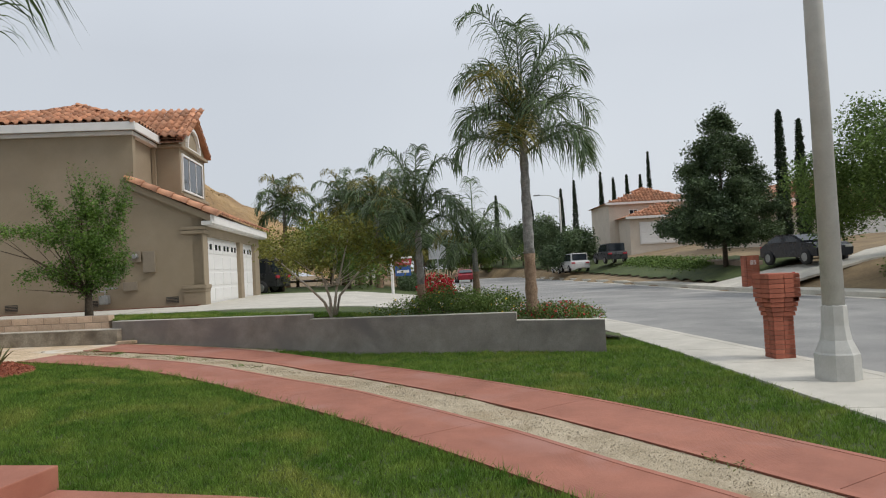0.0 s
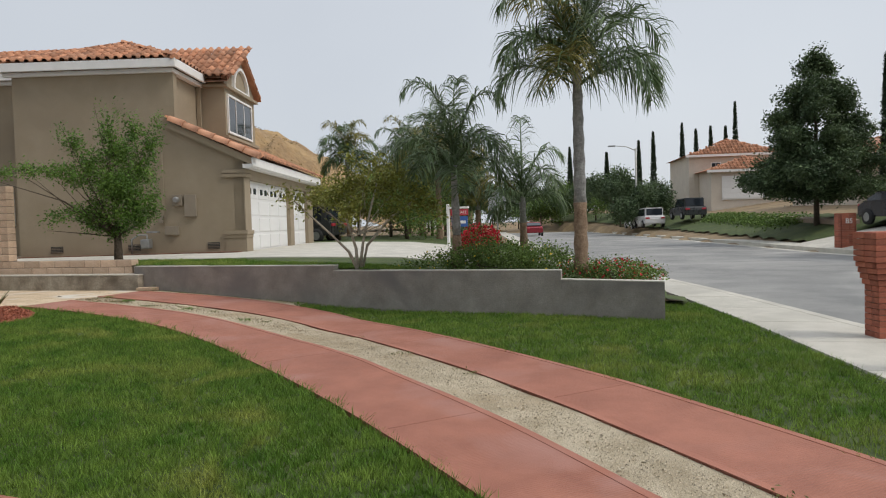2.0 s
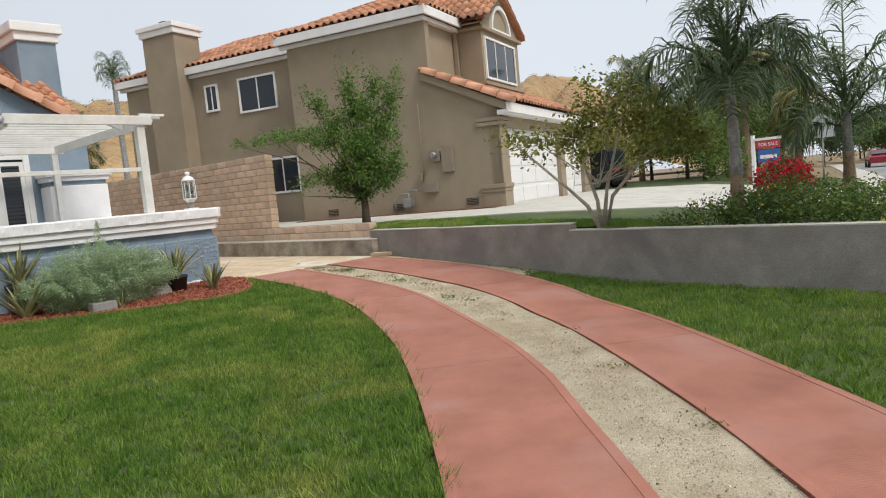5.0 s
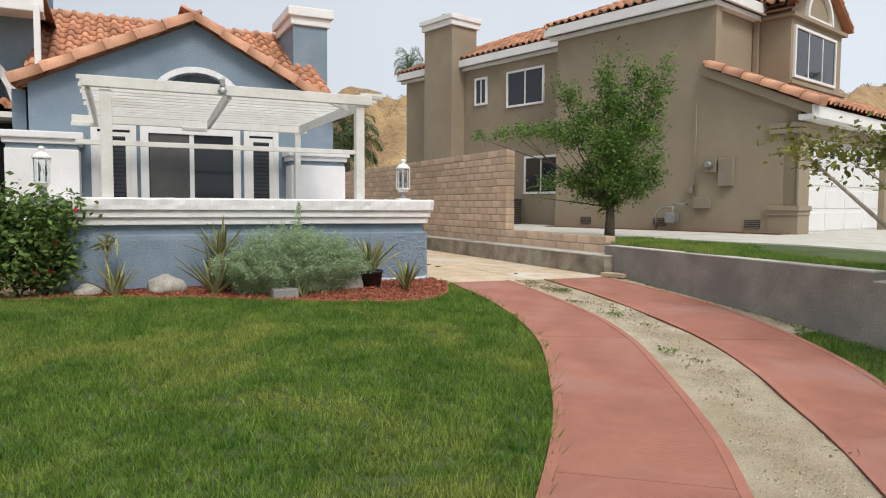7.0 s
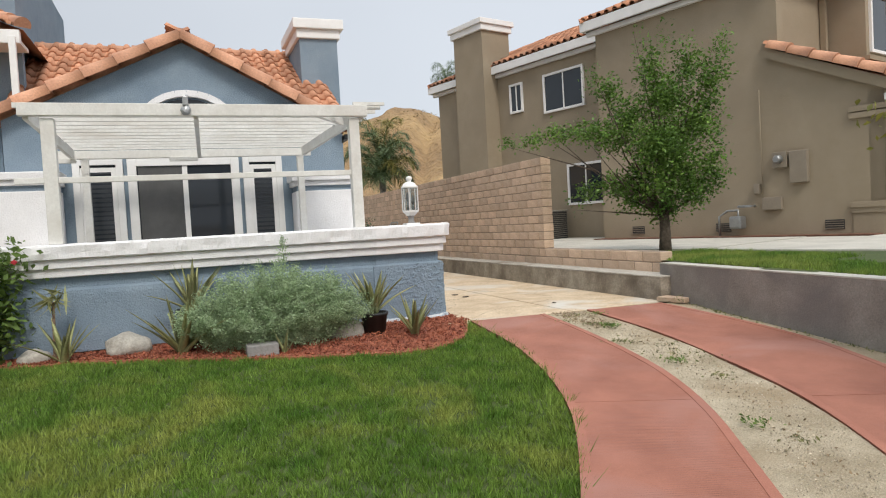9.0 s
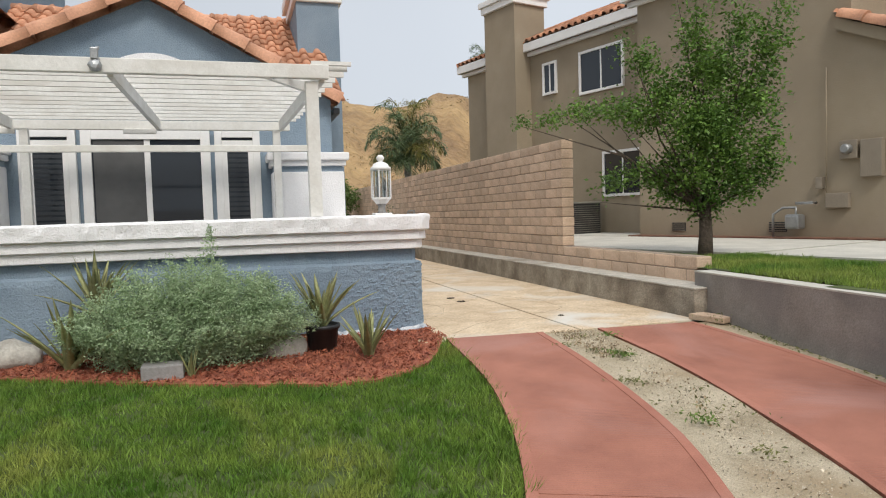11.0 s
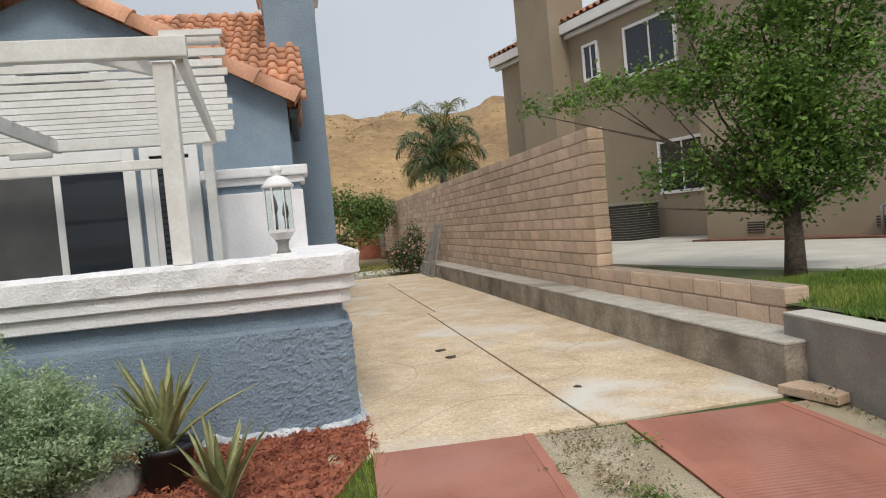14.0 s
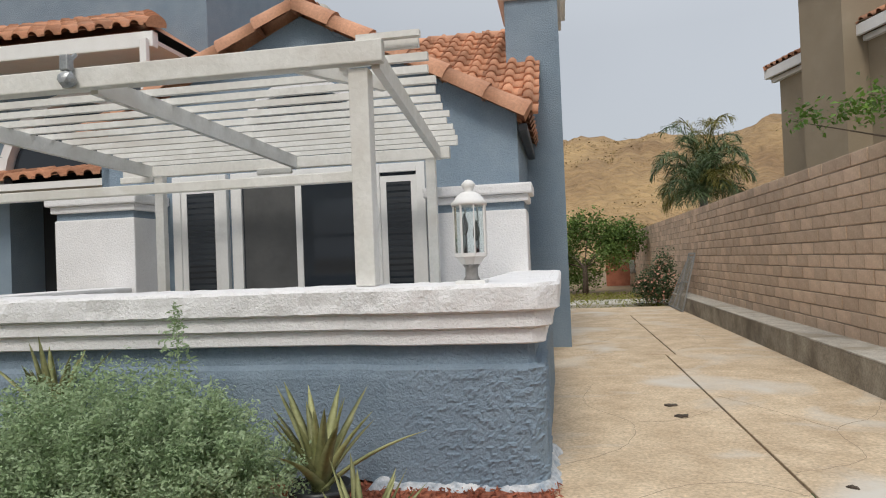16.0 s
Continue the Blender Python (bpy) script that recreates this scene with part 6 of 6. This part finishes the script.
    lettering("FOR SALE", 0.16, pose(0, -0.014, 1.5, 90, 0, 0), M_WHITE, t)


sale_sign()


def car(x, y, z, turn, paint, label, suv=False):
    t = thing("car", label, "car", pose(x, y, z, 0, 0, turn))
    hgt = 1.75 if suv else 1.45
    lower = [(-2.2, 0.35), (2.2, 0.35), (2.25, 0.75), (1.9, 0.95), (1.05, 1.02), (-1.7 if not suv else -2.1, 1.05), (-2.2, 0.85)]
    bm = prism(bmesh.new(), lower, -0.88, 0.88)
    bmesh.ops.bevel(bm, geom=bm.edges[:], offset=0.06, segments=2, affect="EDGES")
    part("body", bm, paint, t)
    cab = [(-1.9 if suv else -1.75, 1.0), (1.1, 1.0), (0.35, hgt - 0.05), (-1.0 if not suv else -1.85, hgt)]
    bm = prism(bmesh.new(), cab, -0.76, 0.76)
    bmesh.ops.bevel(bm, geom=bm.edges[:], offset=0.05, segments=2, affect="EDGES")
    part("roof", bm, paint, t)
    inner = [(-1.6, 1.06), (0.95, 1.06), (0.3, hgt - 0.12), (-1.0 if not suv else -1.65, hgt - 0.1)]
    for y0, y1 in ((-0.775, -0.7), (0.7, 0.775)):
        part("side_window", prism(bmesh.new(), inner, y0, y1), M_PANE, t)
    part("windscreen", beam(bmesh.new(), (1.02, 0, 1.08), (0.42, 0, hgt - 0.1), 1.4, 0.05, (0, 0, 1)), M_PANE, t)
    part("rear_window", beam(bmesh.new(), (-1.78 if not suv else -1.92, 0, 1.1), (-1.1 if not suv else -1.88, 0, hgt - 0.08), 1.35, 0.06, (0, 0, 1)), M_PANE, t)
    for sx in (-1.4, 1.4):
        for sy in (-0.85, 0.85):
            w = part("wheel", lathe(bmesh.new(), [(0.2, -0.1), (0.33, -0.1), (0.35, 0), (0.33, 0.1), (0.2, 0.1)], 20), M_TYRE, t)
            w.matrix_basis = pose(sx, sy, 0.34, 90, 0, 0)
            part("rim", lathe(bmesh.new(), [(0.2, -0.11), (0.2, 0.11)], 12), M_METAL, w)
    for sy in (-0.65, 0.65):
        part("tail_light", one_box(-2.24, -2.12, sy - 0.17, sy + 0.17, 0.78, 0.92, bevel=0.02), M_SIGNR, t)
        part("headlight", one_box(2.08, 2.2, sy - 0.17, sy + 0.17, 0.68, 0.82, bevel=0.02), M_BULB, t)


# ---- across the street and beyond ----
def far_house(x, y, z, turn, w, d, h, mat, label, gable=True):
    t = thing("house", label, "house", pose(x, y, z, 0, 0, turn))
    part("wall", one_box(0, w, 0, d, -1.5, h), mat, t)
    part("wall", one_box(-4.5, 0, 0.8, d - 1, -1.5, 2.7), mat, t)
    for x0, x1, y0, y1, zz in ((-0.4, w + 0.4, -0.4, d + 0.4, h), (-5.0, 0.2, 0.3, d - 0.5, 2.7)):
        bm = bmesh.new()
        k = (y1 - y0) / 2
        r = k * 0.33
        P = [(x0, y0, zz), (x1, y0, zz), (x1, y1, zz), (x0, y1, zz), (x0 + min(k, 2.0), y0 + k, zz + r), (x1 - min(k, 2.0), y0 + k, zz + r)]
        v = [bm.verts.new(c) for c in P]
        for f in ((0, 1, 5, 4), (2, 3, 4, 5), (3, 0, 4), (1, 2, 5), (3, 2, 1, 0)):
            bm.faces.new([v[i] for i in f])
        ro = part("roof", bm, M_TILE, t, "terracotta tile roof")
        tile_roof(ro, (x0, y0, zz + 0.02), (x1 - x0, 0, 0), (0, k, r), lambda a, b: min(a, x1 - x0 - a) > b * 2.0 / k, w=0.36, step=0.5)
        tile_roof(ro, (x0, y1, zz + 0.02), (0, y0 - y1, 0), (2.0, 0, r), lambda a, b: min(a, y1 - y0 - a) > b * k / math.hypot(2.0, r) - 0.1, w=0.36, step=0.5)
        part("fascia", one_box(x0, x1, y0 - 0.04, y0 + 0.03, zz - 0.22, zz + 0.02), M_WHITE, t)
        part("fascia", one_box(x0 - 0.04, x0 + 0.03, y0, y1, zz - 0.22, zz + 0.02), M_WHITE, t)
    for a in (0.2, 0.5, 0.8):
        window(t, w * a, h - 1.4, 1.1, 1.2, "y", 0.0)
    for a in (0.3, 0.7):
        window(t, d * a, h - 1.4, 1.0, 1.2, "x", 0.0)
        window(t, w * a, 1.3, 1.1, 1.2, "y", 0.0)
    g = part("garage_door", one_box(-4.6, -4.48, 1.6, d - 2.0, -0.2, 2.1), M_GDOOR, t, "white garage door")
    for i in range(4):
        part("panel", one_box(-4.63, -4.58, 1.7, d - 2.1, -0.1 + i * 0.55, 0.37 + i * 0.55, bevel=0.01), M_GDOOR, g)
    return t


far_house(69, -23.5, 2.9, 10, 9, 9, 4.6, M_CREAM, "cream stucco house with terracotta roof across the street")
far_house(44.5, -32.0, 1.4, 12, 10, 8.5, 3.6, M_CREAM, "cream stucco house with terracotta roof behind trees")
far_house(135, 3, 1.0, 16, 10, 9, 5.0, M_PINK, "peach stucco house far down the street")
far_house(112, 20, 1.5, 16, 10, 9, 5.4, M_CREAM, "cream stucco house far down the street")
far_house(86, 16, 0.6, 16, 10, 9, 5.4, M_PINK, "peach stucco house far down the street")
far_house(27, 12.0, 0.4, 17, 9, 9, 5.0, M_CREAM, "cream stucco house beyond the neighbour's")
# raised planting across the street
fx = np.linspace(26, 112, 90)
structure("planted_bank", raw("planted_bank", *field(fx, np.linspace(-24, 14, 100), lambda x, y: land(x, y) + 0.14, lambda x, y: along(FARK, x) - 6.5 < y < along(FARK, x) - 1.7), M_LAWN, True), None, "patchy green and brown front lawn")
structure("far_driveway", ribbon(bmesh.new(), [(19.6, -17.8), (21, -22), (23.5, -30)], [(25.2, -16.4), (26, -20), (28, -28)], lambda x, y: land(x, y) + 0.08, 0.1), M_WALK, "pale concrete driveway across the street")
structure("low_garden_wall", ribbon(bmesh.new(), [(28, -19.6), (36, -18.2), (46, -16.4)], [(28, -19.9), (36, -18.5), (46, -16.7)], lambda x, y: land(x, y) + 0.35, 0.6), M_MORTAR, "low brown garden wall")


def cover(name, label, line, n, leaf, mat, seed, hgt=0.5):
    r = np.random.default_rng(seed)
    p = np.array(line)
    s = r.uniform(0, len(p) - 1, n)
    c = np.stack([np.interp(s, np.arange(len(p)), p[:, 0]) + r.normal(0, 0.5, n), np.interp(s, np.arange(len(p)), p[:, 1]) + r.normal(0, 0.45, n)], 1)
    z = np.array([land(x, y) for x, y in c]) + r.uniform(0.05, hgt, n)
    tagged(part(name, raw(name, *leaves(np.column_stack([c, z]), leaf, r), mat)), label, "plants", kind="stuff")


cover("ground_cover", "low green ground cover along the bank", [(34, -18.2), (42, -16.8), (50, -15.2)], 9000, 0.16, M_MIDLEAF, 71, 0.45)


def conifer(x, y, z, h, r, label, mat, seed, n, leaf, name="pine_tree", trunk=0.15, taper=0.75):
    g = np.random.default_rng(seed)
    t = thing(name, label, "tree", pose(x, y, z))
    part("trunk", tube(bmesh.new(), [(0, 0, -0.3), (0, 0, h * 0.5), (0, 0, h * 0.95)], [trunk, trunk * 0.6, 0.02], 8), M_BARK, t)
    base = 0.13 if name == "pine_tree" else 0.03
    k = n // 9
    if name == "pine_tree":
        m = 150
        bs = g.uniform(0, 1, m) ** 1.15
        ba = np.arange(m) * 2.4 + g.normal(0, 0.3, m)
        bl = r * np.clip((1 - bs) ** taper, 0.05, 1) * np.clip((bs + 0.1) * 6, 0, 1) * g.uniform(0.72, 1.12, m)
        pick = g.choice(m, k, p=(bl + 0.15) / (bl + 0.15).sum())
        f = g.uniform(0.25, 1.0, k) ** 0.7
        rad = bl[pick] * f
        c = np.column_stack([np.cos(ba[pick]) * rad, np.sin(ba[pick]) * rad, h * (base + (1 - base) * bs[pick]) + 0.22 * rad - 0.05 * rad ** 2])
        c += g.normal(0, 1, (k, 3)) * (0.16 + 0.12 * (1 - f))[:, None]
    else:
        s = g.uniform(0, 1, k)
        a = g.uniform(0, math.tau, k)
        lump = 0.9 + 0.1 * np.sin(a * 3 + s * 9)
        rad = r * np.clip((1 - s) ** taper, 0.015, 1) * np.clip((s + 0.1) * 4, 0, 1) * lump * g.uniform(0.5, 1.0, k) ** 0.5
        c = np.column_stack([np.cos(a) * rad, np.sin(a) * rad, h * (base + (1 - base) * s)])
    c = (c[:, None, :] + g.normal(0, leaf * (0.8 if name == "pine_tree" else 0.4), (k, 9, 3))).reshape(-1, 3)
    part("crown", raw("crown", *leaves(c, leaf, g), mat), None, t)


conifer(31.4, -18.8, 0.8, 8.5, 3.9, "dark green conical tree on the lawn", M_DARKLEAF, 81, 90000, 0.16, taper=0.75)
for i, (x, y, top) in enumerate(((33.1, -22.6, 9.5), (34.8, -24.2, 9.2), (109, -24, 19), (109.7, -16.1, 16.3), (110, -11.6, 15.2), (109.6, -18.2, 15.2), (109.4, -20.4, 15.5), (109.2, -22.6, 15.3), (110, -9.3, 13.9), (110, 2, 13.5), (112, -4, 12.5))):
    z = land(x, y) if i < 2 else 3.0
    conifer(x, y, z, top - z, 0.5 if i < 2 else 0.66, "tall narrow dark cypress", M_CYP, 90 + i, 14000, 0.13 if i < 2 else 0.17, name="cypress_tree", trunk=0.1, taper=0.62)


def far_tree(x, y, h, w, seed, mat, label, leaf=0.22, n=5000, z=None):
    b = scatter_blobs(9, (0, 0, h * 0.62), np.array((w * 0.33, w * 0.33, h * 0.15)), w * 0.3, seed)
    broad_tree("tree", label, x, y, land(x, y) if z is None else z, h * 0.4, b, n, leaf, mat, seed, r=0.09)


far_tree(18.4, -22.0, 6.2, 4.8, 101, M_MIDLEAF, "green garden tree across the street", 0.13, 36000)
bed_bush("shrub_border", "mixed green shrubs along a garden edge", 15.5, -21.5, -0.1, [(a, -0.3 * a, .5, .8, .7, .55) for a in np.arange(-3, 3.5, 0.9)], 7000, 0.11, M_MIDLEAF, 142, (M_YELP, 40))
far_tree(22.5, -24.5, 3.4, 3.0, 102, M_MIDLEAF, "green garden shrub across the street", 0.16, 5000)
far_tree(60, -9.6, 4.6, 4.2, 103, M_DARKLEAF, "dark green street tree by the kerb", 0.22, 15000)
far_tree(68, -7.6, 5.6, 4.6, 104, M_DARKLEAF, "dark green street tree by the kerb", 0.22, 14000)
far_tree(25, 1.6, 3.2, 3.4, 105, M_MIDLEAF, "green garden tree beside a lawn", 0.15, 7000)
far_tree(29, 4, 4.6, 4.5, 106, M_LEAFY, "yellowish garden tree beside a house", 0.18, 8000)
far_tree(40, 7, 5.5, 6, 107, M_MIDLEAF, "green garden tree down the street", 0.22, 7000)
far_tree(23, 4.5, 2.6, 2.6, 108, M_LEAFY, "yellowish garden shrub tree", 0.13, 5000)
far_tree(55, 10, 6, 6, 109, M_MIDLEAF, "green garden tree down the street", 0.25, 6000)
far_tree(75, 8, 6, 6, 110, M_DARKLEAF, "dark green garden tree down the street", 0.28, 6000)
for i, (x, y, h, w) in enumerate(((118, 12, 8, 9), (122, 3, 9, 10), (112, 22, 8, 9), (125, -6, 9, 9), (98, 20, 7, 8), (92, 4.5, 5, 5), (104, 10, 7, 8))):
    far_tree(x, y, h, w, 210 + i, (M_DARKLEAF, M_MIDLEAF)[i % 2], "distant green tree at the bend of the street", 0.42, 4500, z=0.0)
for i, (x, y, h, L) in enumerate(((36, 9.8, 5.6, 3.4), (39, 6.4, 5.8, 3.5), (36, 4.4, 5.0, 3.2), (28.5, 0.9, 4.6, 2.8), (38.5, 2.1, 5.6, 3.0), (45, 4, 4.6, 2.8), (52, 5, 5.6, 3.0), (63, 9, 5.0, 2.8), (75, 11, 6, 2.8), (30, -1.0, 2.6, 2.0))):
    palm(x, y, land(x, y), h, 24, L, "feather palm in a front garden down the street", 0.2, 0.13, 0.8, 120 + i, 1.15, 0.3, 40, wide=0.03, low=-0.1)
for i, (x, y, h, w) in enumerate(((78, -7, 4.5, 5.5), (90, -3.5, 5.0, 6), (101, 0.5, 5.5, 6.5), (108, 5, 6, 7))):
    far_tree(x, y, h, w, 230 + i, (M_MIDLEAF, M_DARKLEAF)[i % 2], "green street tree where the road bends", 0.26, 9000)
far_tree(33.5, 8.0, 4.2, 5.5, 111, M_LEAFY, "yellowish garden tree below tall palms", 0.18, 9000)
far_tree(34.5, 3.2, 4.6, 5.5, 112, M_MIDLEAF, "green garden tree below tall palms", 0.18, 9000)
far_tree(41, 4.2, 5.0, 5.5, 113, M_DARKLEAF, "dark green garden tree below tall palms", 0.2, 8000)
bed_bush("garden_hedge", "clipped dark green hedge", 30, -0.5, -0.1, [(a, 0.25 * a, .6, .8, .6, .6) for a in np.arange(-4, 5, 1.0)], 6000, 0.14, M_DARKLEAF, 141, category="hedge")

car(52.5, -13.6, 0.95, 14, M_CARB, "dark grey off-road car parked across the street", True)
car(24.8, -20.9, 0.6, 197, M_CARD, "dark blue hatchback parked on a driveway")
car(62, -9.5, 0.0, 14, M_CARW, "white car parked down the street")
car(56, -10.5, 0.3, 14, M_CARW, "white pickup parked down the street", True)
car(64, 1.3, -0.39, 14, M_CARR, "red car parked at the kerb")
car(22.0, 6.2, 0.45, 90, M_CARB, "dark car parked beside the neighbour's house", True)

# ---- back of the lot ----
palm(4.6, 18.6, 0.3, 3.1, 34, 2.3, "feather palm behind the block wall", 0.15, 0.12, 0.6, 151, 1.05, 0.3, 64, low=0.15, wide=0.012)
palm(12.9, 32, 0.2, 9.6, 22, 1.7, "tall palm behind the houses", 0.2, 0.13, 0.3, 152, 1.5, 0.0, 30)
palm(3.0, 25.5, 0.0, 1.1, 9, 1.7, "small palm in the back garden", 0.14, 0.1, 0.6, 153, 1.1, 0.5, 30)
far_tree(0.9, 20.5, 2.7, 2.3, 161, M_MIDLEAF, "dense green citrus tree in the back yard", 0.12, 9000, z=0.0)
far_tree(-0.3, 23, 2.0, 2.2, 162, M_MIDLEAF, "green shrub in the back yard", 0.12, 5000, z=0.0)
structure("back_fence", one_box(2.0, 6.0, 26.6, 26.7, 0.0, 2.1), M_FENCE, "rust-red fence at the back")
r = np.random.default_rng(171)
c = np.column_stack([r.uniform(-0.5, 3.0, 2600), r.uniform(13.5, 19, 2600), r.uniform(0.0, 0.16, 2600)])
tagged(part("weeds", raw("weeds", *leaves(c, 0.13, r, long=5), M_LEAFY)), "patchy dry weeds on bare soil", "weeds", kind="stuff")


def old_screen(y, lean, w, h, label):
    t = thing("window_screen", label, "screen", pose(2.62, y, 0.07, 0, lean, 0))
    bm = bmesh.new()
    for a in (0, w):
        box(bm, -0.015, 0.015, a - 0.02, a + 0.02, 0, h)
    for z in (0, h / 2, h):
        box(bm, -0.0148, 0.0148, 0.021, w - 0.021, z - 0.018 + 0.019, z + 0.018 + 0.019)
    part("frame", bm, M_METAL, t)
    bm = bmesh.new()
    for a in np.linspace(0.06, w - 0.06, 7):
        box(bm, -0.003, 0.003, a - 0.006, a + 0.006, 0.03, h - 0.02)
    part("mesh_panel", bm, M_ACM, t)


old_screen(11.4, 14, 0.7, 1.25, "old grey metal screen leaning on the wall")
old_screen(12.2, 20, 0.5, 1.2, "old grey metal frame leaning on the wall")
old_screen(12.75, 24, 0.6, 1.15, "old grey metal frame leaning on the wall")
ac = thing("air_conditioner", "beige outdoor air conditioning unit with wire grille", "air conditioner", HM @ pose(0.4, 9.2, 0.56))
part("case", one_box(-0.42, 0.42, -0.42, 0.42, 0.0, 0.8, bevel=0.03), M_POT, ac)
for i in range(13):
    part("grille_bar", one_box(-0.44, 0.44, -0.44, 0.44, 0.05 + i * 0.056, 0.062 + i * 0.056), M_ACM, ac)
part("lid", one_box(-0.45, 0.45, -0.45, 0.45, 0.79, 0.84, bevel=0.02), M_ACM, ac)
pv = tagged(part("loose_paver", one_box(-0.1, 0.1, -0.2, 0.2, 0, 0.06, bevel=0.008), M_BLOCK), "loose tan paving block by the wall", "paver")
pv.matrix_world = pose(2.78, -0.85, 0.06, 0, 0, 15)
# red path and step by the start
structure("garden_path", ribbon(bmesh.new(), [(-5.85, -9.35), (-5.65, -7.6), (-5.55, -6.12)], [(-7.0, -9.35), (-6.8, -7.6), (-6.7, -6.12)], lambda x, y: yard(x, y) + 0.03, 0.1), M_RED, "red painted concrete path")
structure("path_step", one_box(-6.8, -5.5, -6.1, -4.4, -0.3, -0.05, bevel=0.012), M_RED, "raised red concrete step")
palm(-7.2, -5.9, -0.2, 3.65, 17, 2.9, "feather palm with hanging fronds near the path", 0.13, 0.08, 0.6, 190, 1.0, 0.1, 50, rise=0.6)

# ---- grass blades ----
rng = np.random.default_rng(200)


def blades(name, label, n, x0, x1, y0, y1, inside, height, mat, hgt, tuft=8):
    """Tufts of blades that lean outwards; tall and short patches alternate."""
    C = np.column_stack([rng.uniform(x0, x1, n // tuft), rng.uniform(y0, y1, n // tuft)])
    C = C[inside(C[:, 0], C[:, 1]) & ~((C[:, 0] < np.interp(C[:, 1], (-9.35, -6.1, -5), (-5.86, -5.56, -5.5))) & (C[:, 0] > -7.1) & (C[:, 1] > -9.35))]
    out = rng.normal(0, 1, (len(C), tuft, 2))
    tall = np.repeat(rng.uniform(0.7, 1.3, len(C)), tuft)
    bend = np.repeat(rng.normal(0, 0.25, (len(C), 2)), tuft, 0)
    P = (C[:, None, :] + out * 0.011).reshape(-1, 2)
    out = out.reshape(-1, 2)
    m = len(P)
    z = height(P)
    a = rng.uniform(0, math.tau, m)
    clump = np.sin(P[:, 0] * 9.1 + 2 * np.sin(P[:, 1] * 5.3)) * np.sin(P[:, 1] * 8.3 + 2 * np.sin(P[:, 0] * 6.1))
    L = hgt * tall * rng.uniform(0.6, 1.2, m) * (1 + 0.22 * clump)
    lean = (out * 0.42 + bend) * L[:, None]
    w = rng.uniform(0.0024, 0.0042, m) * 1.4
    dx, dy = np.cos(a) * w, np.sin(a) * w
    v = np.stack([np.column_stack([P[:, 0] - dx, P[:, 1] - dy, z - 0.01]), np.column_stack([P[:, 0] + dx, P[:, 1] + dy, z - 0.01]), np.column_stack([P[:, 0] + lean[:, 0], P[:, 1] + lean[:, 1], z + L])], 1).reshape(-1, 3)
    tagged(part(name, raw(name, v, np.arange(m * 3).reshape(-1, 3), mat)), label, "grass", kind="stuff")


es = edge[::-1]
cs = strip_c[::-1]
ml = mulch_line[::-1]
yardz = lambda P: np.interp(P[:, 1], (-12, -6, -0.7, 0), (-0.25, -0.25, 0.06, 0.06)) - 0.012
wxs, wys = [p[0] for p in WALKI], [p[1] for p in WALKI]
rxs, rys = [p[0] for p in RET[::-1]], [p[1] for p in RET[::-1]]
left_of = lambda x, y, line, pad: x < np.interp(y, line[:, 1], line[:, 0]) + pad
inner = lambda x, y: left_of(x, y, es, 0.03) & (y < np.where(x < ml[0, 0], 0.0, np.interp(x, ml[:, 0], ml[:, 1]))) & (y > np.interp(x, wxs, wys))
outer = lambda x, y: ~left_of(x, y, cs, -0.03) & (x < np.where(y > -10.5, np.interp(y, rys, rxs) - 0.02, 3.6)) & (y > np.interp(x, wxs, wys) + 0.02) & (y < -4.6 + 0.5 * np.sin(x * 3))
blades("grass", "mown green grass of the front lawn", 640000, -7.5, 0.2, -12, -0.2, inner, yardz, M_BLADE, 0.045)
blades("grass", "mown green grass beside the pavement", 380000, -7, 3.6, -13.5, -3.8, outer, yardz, M_BLADE, 0.05)
lotz = lambda P: np.array([lot(x, y) for x, y in P])
blades("grass", "green grass of the neighbour's raised lawn", 120000, 2.4, 5.5, -9, 1.0, lambda x, y: (x > np.interp(y, rys, rxs) + 0.22) & (x < np.interp(y, rys, rxs) + np.where(y > -2.0, 1.9, 1.2)) & ~((y > -0.2) & (x < 3.35)), lotz, M_BLADE, 0.05)
blades("grass", "longer grass along the edge of the lawn", 90000, -7, 0.2, -11, -0.6, lambda x, y: inner(x, y) & ~left_of(x, y, es, -0.13), yardz, M_BLADE, 0.085)
# edge_grass along the outer strip and the bed
blades("grass", "longer grass along the outer driveway strip", 50000, -5, 2.6, -13, -4.5, lambda x, y: outer(x, y) & left_of(x, y, cs, 0.12), yardz, M_BLADE, 0.075)
lamp2 = copy_thing(bpy.data.objects["street_lamp"], pose(61.5, -9.4, 0.0, 0, 0, 180))
